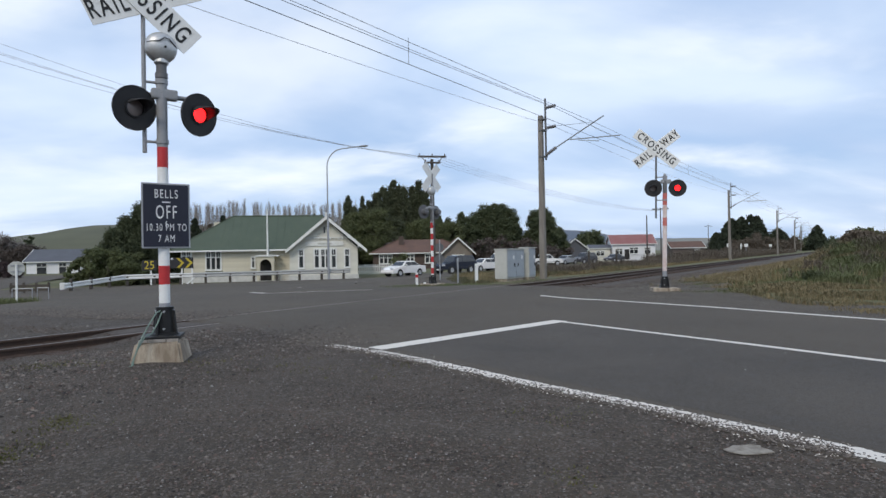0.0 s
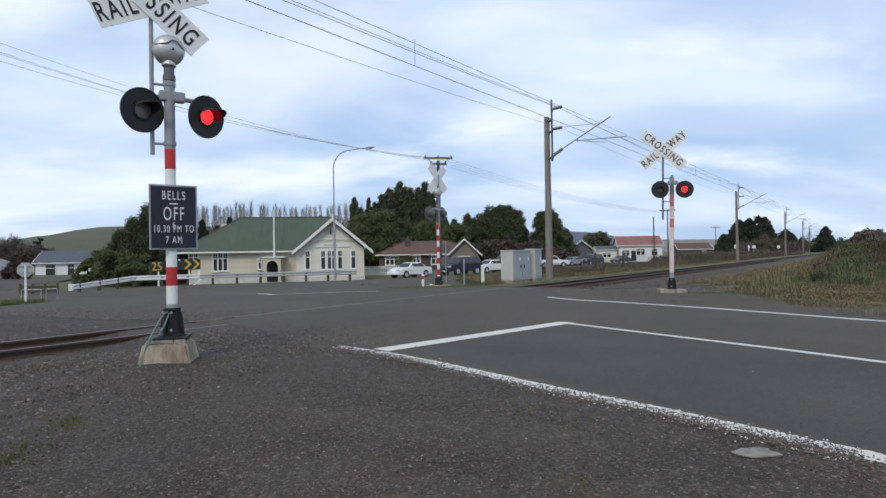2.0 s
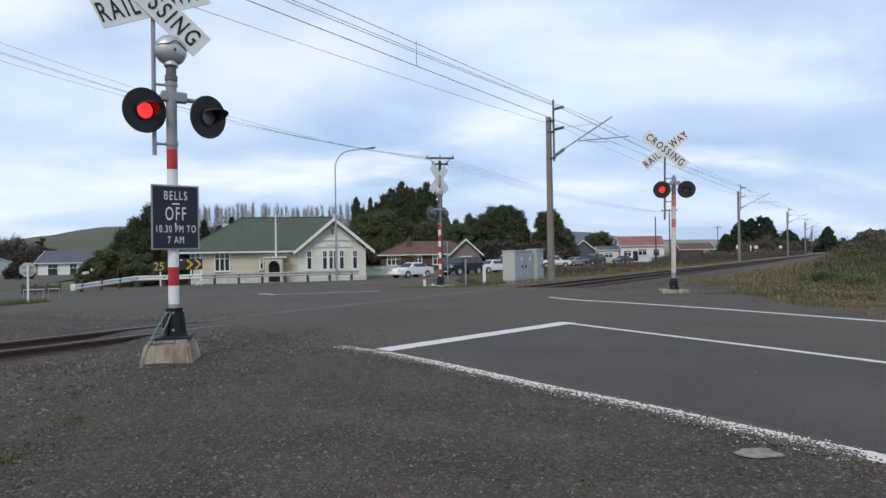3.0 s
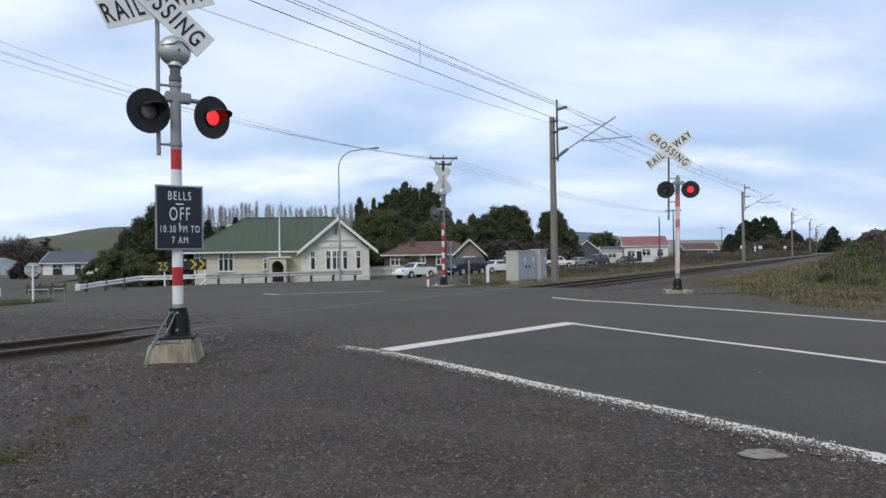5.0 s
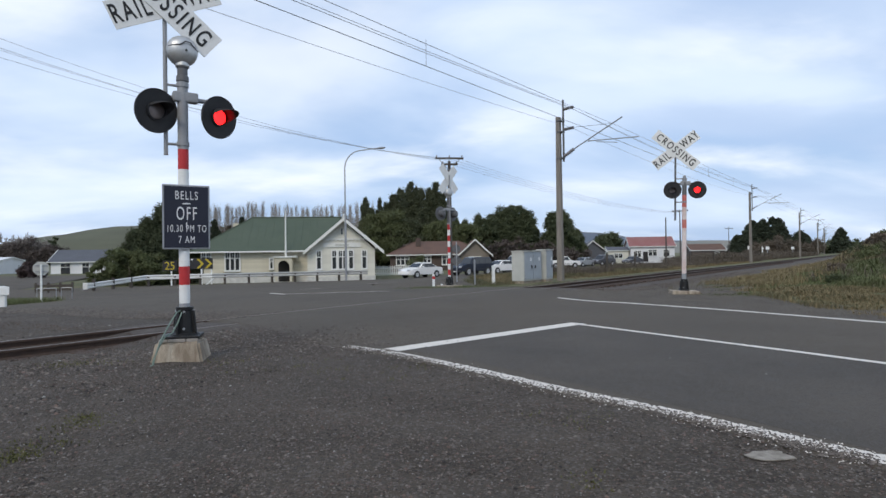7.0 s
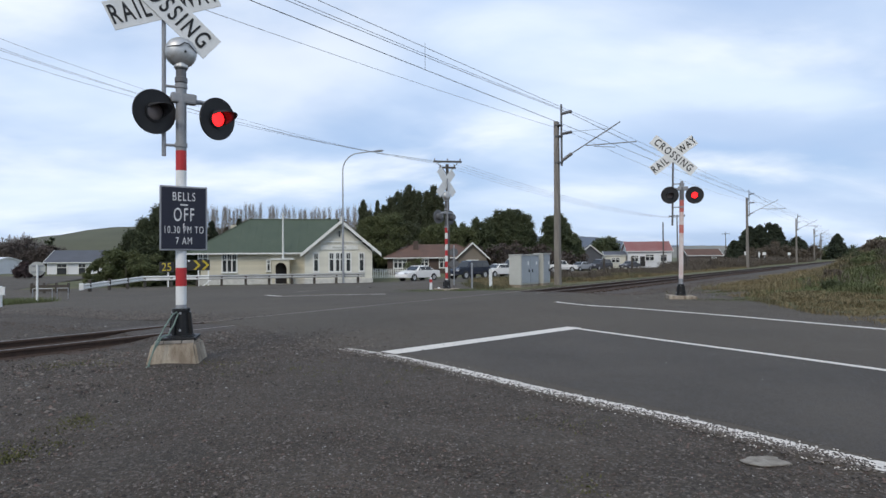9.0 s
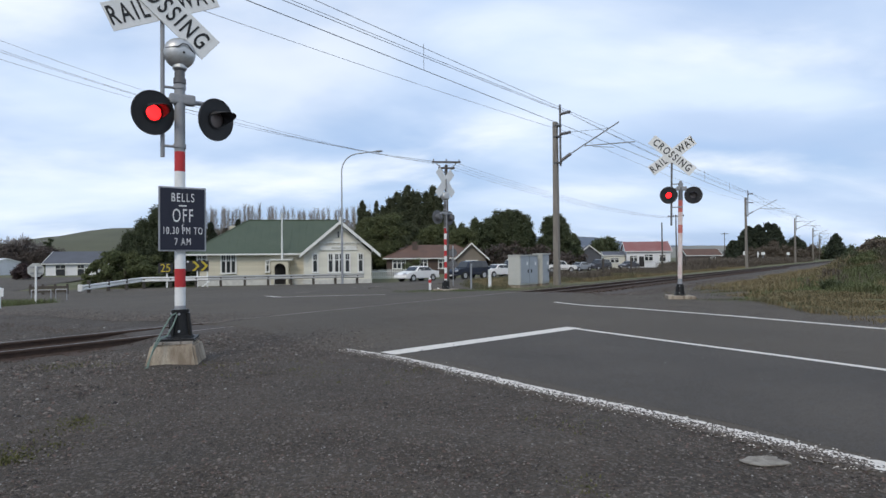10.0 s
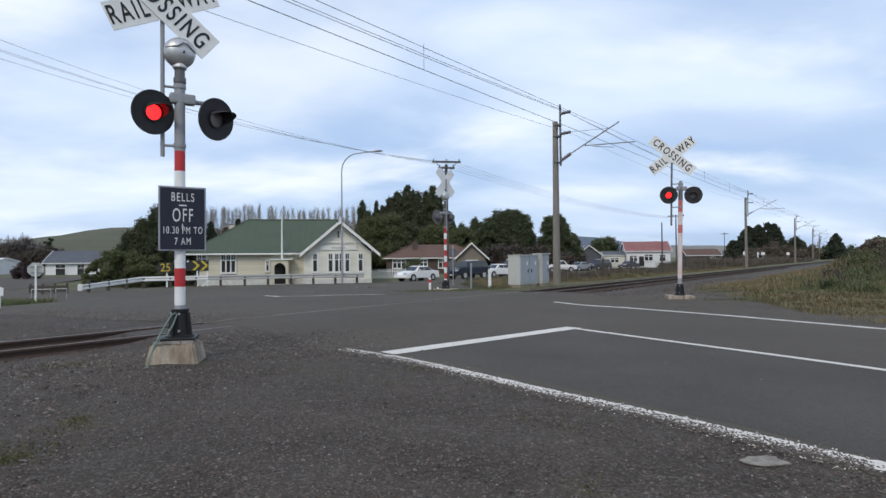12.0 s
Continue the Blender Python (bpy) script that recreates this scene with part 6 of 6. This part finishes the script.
def grass_stuff(name, spots, rng, material, tall, label, sink=0.04, loose=0.11):
    """Blades of grass, three or so to a tuft."""
    verts, faces = [], []
    for x, y, k in spots:
        z = height(x, y) - sink
        for _ in range(9):
            a = rng.uniform(0, 6.28)
            h = tall * k * rng.uniform(0.5, 1.2)
            bx, by = x + rng.gauss(0, loose), y + rng.gauss(0, loose)
            w = 0.006 + 0.009 * h
            lean = rng.uniform(0.2, 1.0)
            lx, ly = math.cos(a) * h * lean, math.sin(a) * h * lean
            px, py = -math.sin(a) * w, math.cos(a) * w
            n = len(verts)
            verts += [(bx - px, by - py, z), (bx + px, by + py, z), (bx + lx * 0.4 + px * 0.7, by + ly * 0.4 + py * 0.7, z + h * 0.65), (bx + lx * 0.4 - px * 0.7, by + ly * 0.4 - py * 0.7, z + h * 0.65), (bx + lx, by + ly, z + h)]
            faces += [(n, n + 1, n + 2, n + 3), (n + 3, n + 2, n + 4)]
    return tagged(mesh_of(name, verts, faces, material), label, "grass", kind="stuff")


def grasses():
    rng = random.Random(5)

    def field(a0, a1, s0, s1, n, keep):
        out = []
        for _ in range(n):
            a, s = rng.uniform(a0, a1), rng.uniform(s0, s1)
            x, y = plan(a, s)
            k = keep(a, s, x, y)
            if k > 0:
                out.append((x, y, k))
        return out

    patchy = lambda x, y, f: noise.noise((x * f, y * f, 7))
    on_bank = lambda a, s, x, y: max(0.2, 0.42 + bank(a, s) * 0.4 + 0.7 * patchy(x, y, 0.45)) if s < -5.9 - 0.55 * max(0, 2.6 - a) and patchy(x, y, 0.9) + 0.5 * bank(a, s) > -0.1 and patchy(x, y, 0.16) > -0.14 else 0
    grass_stuff("bank_grass", field(-4.5, 24, -17, -5.4, 46000, lambda a, s, x, y: on_bank(a, s, x, y) if rng.random() < 0.12 + 0.55 * (-5.9 - 0.55 * max(0, 2.6 - a) - s) else 0), rng, "blade", 0.27, "long dry grass on the bank")
    grass_stuff("bank_grass", field(24, 70, -12, -4.6, 16000, on_bank), rng, "blade", 0.42, "long dry grass on the bank")
    grass_stuff("green_grass", field(-3, 40, -16, -6.4, 40000, lambda a, s, x, y: max(0.3, 0.5 + 0.5 * bank(a, s) + 0.6 * patchy(x, y, 0.5)) if s < -6.4 - 0.55 * max(0, 2.6 - a) and patchy(x, y, 0.16) + 0.3 * patchy(x, y, 0.7) < -0.02 and rng.random() < 0.25 + 2 * bank(a, s) else 0), rng, "blade_green", 0.24, "green tufts on the bank")
    grass_stuff("olive_grass", field(-3.5, 40, -14, -5.8, 16000, lambda a, s, x, y: on_bank(a, s, x, y) if rng.random() < 0.2 - 0.5 * (s + 5.9) else 0), rng, "blade_olive", 0.30, "olive grass on the bank")
    grass_stuff("verge_grass", field(2.2, 60, 3.2, 12.5, 13000, lambda a, s, x, y: (0.55 if a > 13 else 0.3) + 0.4 * patchy(x, y, 0.3) if a > 4.6 + 1.3 * max(0, s - 4.6) and not (4.9 < a < 8.3 and 2.9 < s < 4.3) else 0), rng, "blade", 0.42, "dry grass strip between railway and street")
    grass_stuff("green_grass", field(0.6, 30, 3.4, 12.5, 11000, lambda a, s, x, y: (0.8 if a > 13 else 0.4) if a > 3.2 + 1.3 * max(0, s - 4.6) and patchy(x, y, 0.3) > 0 and not (4.9 < a < 8.3 and 2.9 < s < 4.3) else 0), rng, "blade_olive", 0.36, "olive grass strip between railway and street")
    grass_stuff("green_grass", [(rng.gauss(0.0, 0.9), rng.gauss(24.6, 0.5), 0.7) for _ in range(420)], rng, "blade_green", 0.13, "short green grass round the signal's slab")
    grass_stuff("strip_weeds", field(14, 70, 3.6, 7.5, 5200, lambda a, s, x, y: 0.7 + 0.7 * patchy(x, y, 0.35) if patchy(x, y, 0.2) > -0.2 else 0), rng, "leaf_brown", 0.62, "brown winter weeds beside the track")
    grass_stuff("line_scrub", field(50, 150, 4.5, 11, 9000, lambda a, s, x, y: 1.0 + 0.6 * patchy(x, y, 0.15)), rng, "leaf_brown", 0.9, "brown scrub along the railway fence")
    grass_stuff("verge_grass", [(rng.uniform(-30, -19.5), rng.uniform(24, 31), 0.7) for _ in range(2500)], rng, "blade_green", 0.4, "grass round the road sign")
    grass_stuff("verge_weeds", field(0.5, 14, -7.4, -3.6, 1500, lambda a, s, x, y: 0.6 if patchy(x, y, 0.8) > 0.12 else 0), rng, "blade_green", 0.14, "weeds in the gravel verge")
    grass_stuff("green_grass", field(4.5, 19, -12.2, -8.5, 9000, lambda a, s, x, y: 0.65 + 0.8 * patchy(x, y, 0.5) if patchy(x, y, 0.3) > -0.3 and rng.random() < (-8.3 - s) / 1.6 else 0), rng, "blade_green", 0.40, "rank green grass on the bank")
    grass_stuff("brown_stalks", field(9, 40, -14, -9.8, 5200, lambda a, s, x, y: 0.6 + 0.7 * patchy(x, y, 0.5)), rng, "leaf_brown", 0.62, "brown dead stalks on the bank's crest")
    grass_stuff("tall_grass", field(1, 40, -11, -6.0, 900, lambda a, s, x, y: 0.6 + patchy(x, y, 0.6) if s < -6.2 - 0.55 * max(0, 3 - a) and patchy(x, y, 0.35) > 0.08 else 0), rng, "blade", 0.5, "tall dry grass stalks on the bank")
    grass_stuff("brown_stalks", field(3, 60, -11, -6.4, 600, lambda a, s, x, y: 0.8 + patchy(x, y, 0.6) if patchy(x, y, 0.3) < -0.05 else 0), rng, "leaf_brown", 0.42, "brown dead stalks on the bank")
    # the bank's grass creeping over the gravel beside the line
    creep = lambda a, s, x, y: 0.55 + 0.5 * patchy(x, y, 0.5) if a > 8.0 + rng.uniform(-3, 3) and rng.random() < (max(0.0, -2.7 - s) / 3.6) ** 1.7 and patchy(x, y, 0.35) + 0.3 * patchy(x, y, 1.1) > -0.22 else 0
    grass_stuff("creeping_grass", field(3.5, 34, -6.6, -2.9, 13000, creep), rng, "blade", 0.30, "dry grass spreading over the gravel verge")
    grass_stuff("creeping_grass", field(3.0, 34, -6.6, -2.9, 7000, creep), rng, "blade_olive", 0.24, "olive grass spreading over the gravel verge")
    grass_stuff("creeping_grass", field(34, 90, -6.0, -2.6, 7000, creep), rng, "blade", 0.45, "dry grass spreading over the gravel verge")
    # weeds and moss in the shoulder
    spots = []
    for cx, cy, r, n in ((-3.02, 4.99, 0.03, 26), (-2.95, 4.85, 0.16, 14), (-2.90, 4.02, 0.04, 24), (-2.95, 4.2, 0.2, 16), (0.77, 3.46, 0.015, 7), (-1.0, 7.1, 0.6, 14), (-2.2, 7.3, 0.5, 22), (-4.6, 7.6, 0.25, 34), (1.1, 4.9, 0.3, 8)):
        spots += [(rng.gauss(cx, r), rng.gauss(cy, r * 0.6), 0.6) for _ in range(n)]
    grass_stuff("shoulder_weeds", spots, rng, "moss", 0.03, "mossy weeds in the gravel", 0.0, 0.07)


# ---- loose stones ----
def pebble_mesh(spots, rng, lift=0.003):
    """Low, angular stones at (x, y, size)."""
    base = [(1, 0, 0), (0.3, 0.9, 0.1), (-0.8, 0.5, 0), (-0.7, -0.6, 0.05), (0.4, -0.85, 0), (0.15, 0.1, 0.75), (-0.3, -0.1, 0.6)]
    tri = [(0, 1, 5), (1, 2, 6), (1, 6, 5), (2, 3, 6), (3, 4, 6), (4, 5, 6), (4, 0, 5)]
    verts, faces = [], []
    for x, y, r in spots:
        z = height(x, y) + lift
        a = rng.uniform(0, 6.28)
        c, s = math.cos(a), math.sin(a)
        sx, sy, sz = r * rng.uniform(0.7, 1.3), r * rng.uniform(0.6, 1.1), r * rng.uniform(0.6, 1.1)
        n = len(verts)
        for px, py, pz in base:
            px, py, pz = px * sx * rng.uniform(0.8, 1.2), py * sy * rng.uniform(0.8, 1.2), pz * sz
            verts.append((x + px * c - py * s, y + px * s + py * c, z + pz))
        faces += [(n + i, n + j, n + k) for i, j, k in tri]
    return verts, faces


def in_road(x, y):
    """Right of the near edge line."""
    for (x0, y0), (x1, y1) in zip(NEAR_EDGE, NEAR_EDGE[1:]):
        if min(y0, y1) <= y <= max(y0, y1):
            return x - (x0 + (x1 - x0) * (y - y0) / (y1 - y0))
    return -9 if y < 12 else 9


def stones():
    rng = random.Random(9)
    spots, pale, near = [], [], []
    while len(spots) < 70000:
        y = 1.9 + 9.0 * rng.random() ** 1.5
        x = rng.uniform(-0.80 * y - 0.6, 0.80 * y + 0.3)
        d = in_road(x, y)
        a, s = across(x, y)
        if d > 0.03 + abs(rng.gauss(0, 0.05)) or s > -1.3 or math.hypot(x + 3.27, y - 7.55) < 0.42:
            continue
        if noise.noise((x * 0.9, y * 0.9, 2)) + rng.uniform(-0.6, 0.6) < -0.45:
            continue
        r = rng.choice((0.003, 0.004, 0.005, 0.005, 0.006, 0.007, 0.009, 0.013)) * rng.uniform(0.7, 1.25)
        if s > -4.5 and rng.random() < 0.4:
            r *= 1.9
        (pale if r < 0.011 and rng.random() < 0.045 else spots).append((x, y, r))
    for k, (share, material, words) in enumerate(((slice(0, 40000), "stone", "loose angular grey road gravel"), (slice(40000, 56000), "warm_stone", "loose reddish-brown road gravel"), (slice(56000, None), "dark_stone", "loose dark road gravel"))):
        v, f = pebble_mesh(spots[share], rng)
        tagged(mesh_of("gravel_stones", v, f, material), words, "gravel", kind="stuff")
    v, f = pebble_mesh(pale, rng)
    tagged(mesh_of("pale_stones", v, f, "pale_stone"), "scattered pale stones in the gravel", "gravel", kind="stuff")
    ball = []
    for _ in range(30000):
        if rng.random() < 0.62:
            a, s = rng.uniform(-28, -13.7), rng.uniform(-2.6, 5.5)
        else:
            a, s = rng.uniform(0.6, 26), rng.uniform(-2.8, 2.4)
        if abs(abs(s) - 0.5335) < 0.085:
            continue
        x, y = plan(a, s)
        if math.hypot(x + 3.27, y - 7.55) < 0.42 or (a < 0 and in_road(x, y) > -0.1 and y < 9.5):
            continue
        ball.append((x, y, rng.uniform(0.014, 0.034)))
    v, f = pebble_mesh(ball, rng, -0.014)
    tagged(mesh_of("ballast_stones", v, f, "ballast_stone"), "crushed ballast stones stained with rust", "gravel", kind="stuff")
    # loose stones on both gravel strips beyond the rails
    loose, light = [], []
    for _ in range(10000):
        if rng.random() < 0.6:
            a, s = rng.uniform(-30, -13.2), 1.5 + 9.0 * rng.random() ** 1.6
        else:
            a, s = rng.uniform(0.2, 30), rng.uniform(-6.2, -2.0)
        x, y = plan(a, s)
        if noise.noise((x * 0.4, y * 0.4, 5)) + rng.uniform(-0.5, 0.5) < -0.15:
            continue
        (light if rng.random() < 0.05 else loose).append((x, y, rng.uniform(0.014, 0.036)))
    for _ in range(5000):
        a, s = rng.uniform(-24, -13.0), -1.2 - abs(rng.gauss(0, 1.3))
        x, y = plan(a, s)
        if math.hypot(x + 3.27, y - 7.55) > 0.5 and in_road(x, y) < -0.5:
            (light if rng.random() < 0.03 else loose).append((x, y, rng.uniform(0.012, 0.030)))
    v, f = pebble_mesh(loose, rng, -0.002)
    tagged(mesh_of("loose_stones", v, f, "stone"), "loose grey stones on the gravel strips", "gravel", kind="stuff")
    v, f = pebble_mesh(light, rng, -0.002)
    tagged(mesh_of("pale_stones", v, f, "pale_stone"), "pale stones on the gravel strips", "gravel", kind="stuff")
    # gravel strewn on the seal by the edge line and round the crossing
    strewn = []
    for _ in range(4200):
        k = rng.randrange(1, len(NEAR_EDGE) - 1)
        (x0, y0), (x1, y1) = NEAR_EDGE[k], NEAR_EDGE[k + 1]
        t = rng.random() * (0.35 if k == len(NEAR_EDGE) - 2 else 1.0)
        d = rng.gauss(-0.02, 0.05) if rng.random() < 0.4 else rng.gauss(-0.10, 0.06)
        strewn.append((x0 + (x1 - x0) * t + d * 0.8, y0 + (y1 - y0) * t + d * 0.55, rng.uniform(0.004, 0.011)))
    for _ in range(900):
        x, y = rng.gauss(-2.0, 0.7), rng.gauss(9.2, 0.6)
        strewn.append((x, y, rng.uniform(0.008, 0.022)))
    rim = [(-22.5, 31.5), (-20, 24.0), (-12.2, 16.8), (-7.5, 13.6), (-4.3, 11.6)]
    for _ in range(3500):
        k = min(3, int(4 * rng.random() ** 0.7))
        (x0, y0), (x1, y1) = rim[k], rim[k + 1]
        t = rng.random()
        d = abs(rng.gauss(0, 0.9)) - 0.25
        strewn.append((x0 + (x1 - x0) * t + d * 0.55, y0 + (y1 - y0) * t + d * 0.8, rng.uniform(0.010, 0.026)))
    v, f = pebble_mesh([(x, y, r + 0.004) for x, y, r in strewn], rng)
    for i in range(len(v)):
        v[i] = (v[i][0], v[i][1], v[i][2] + 0.011)
    tagged(mesh_of("strewn_stones", v, f, "stone"), "gravel strewn over the edges of the seal", "gravel", kind="stuff")
    chips = []
    for _ in range(1500):
        k = rng.randrange(1, len(NEAR_EDGE) - 1)
        (x0, y0), (x1, y1) = NEAR_EDGE[k], NEAR_EDGE[k + 1]
        t = rng.random() * (0.35 if k == len(NEAR_EDGE) - 2 else 1.0)
        d = rng.gauss(-0.05, 0.09)
        chips.append((x0 + (x1 - x0) * t + d * 0.8, y0 + (y1 - y0) * t + d * 0.55, rng.uniform(0.004, 0.010)))
    v, f = pebble_mesh(chips, rng, 0.010)
    tagged(mesh_of("paint_chips", v, f, "paint"), "gravel flecked with white line paint", "gravel", kind="stuff")
    # a flat scrap of old paint, and light flecks on the lane
    bm = bmesh.new()
    ring = [(0.15 * math.cos(a * 0.42) * rng.uniform(0.6, 1.1), 0.115 * math.sin(a * 0.42) * rng.uniform(0.45, 1.2)) for a in range(15)]
    bm.faces.new([bm.verts.new((x, y, 0)) for x, y in ring])
    bm.transform(pose(2.03, 3.86, height(2.03, 3.86) + 0.006, 0, 0, -12))
    f = bm.faces[:][0]
    f.normal_update()
    if f.normal.z < 0:
        f.normal_flip()
    r = bmesh.ops.extrude_face_region(bm, geom=[f])
    for v in r["geom"]:
        if isinstance(v, bmesh.types.BMVert):
            v.co.z += 0.006
    tagged(part("mortar_scrap", bm, "scrap"), "flat pale scrap of old mortar on the gravel", "debris")
    flecks = [(rng.gauss(3.4, 0.5), rng.gauss(7.3, 0.5), rng.uniform(0.006, 0.013)) for _ in range(12)]
    v, f = pebble_mesh(flecks, rng)
    v = [(x, y, z + 0.012) for x, y, z in v]
    tagged(mesh_of("road_flecks", v, f, "pale_stone"), "pale chips lying on the asphalt lane", "gravel", kind="stuff")


# ---- build ----
ground()
made_ground()
markings()
railway()
signals()
overhead_line()
cabinets()
guardrail()
house_materials()
chevron_board()
street_lamp()
power_poles()
line_marker()
stop_sign()
warning_sign()
low_rails()
small_posts()
houses()
cars()
plant_materials()
distance()
grasses()
stones()


def motions():
    """The lamps of each signal flash by turns: a lit lens comes forward in its hood, then draws back."""
    period, first, on = 0.688, 0.225, 0.322
    shown, away = pose(0, -0.016, 0), pose(0, 0.03, 0)
    for glow, right in LAMPS:
        rows = [(0.0, shown if right else away)]
        k = 0
        while True:
            t0, t1 = first + period * k, first + period * k + on
            if t0 > 12.0:
                break
            for t, lit_left in ((t0, True), (t1, False)):
                if t + 0.034 < 12.0:
                    before, after = (away, shown) if lit_left != right else (shown, away)
                    rows += [(t - 0.034, before), (t, after)]
            k += 1
        rows.append((12.0, rows[-1][1]))
        walk(glow, rows)


motions()
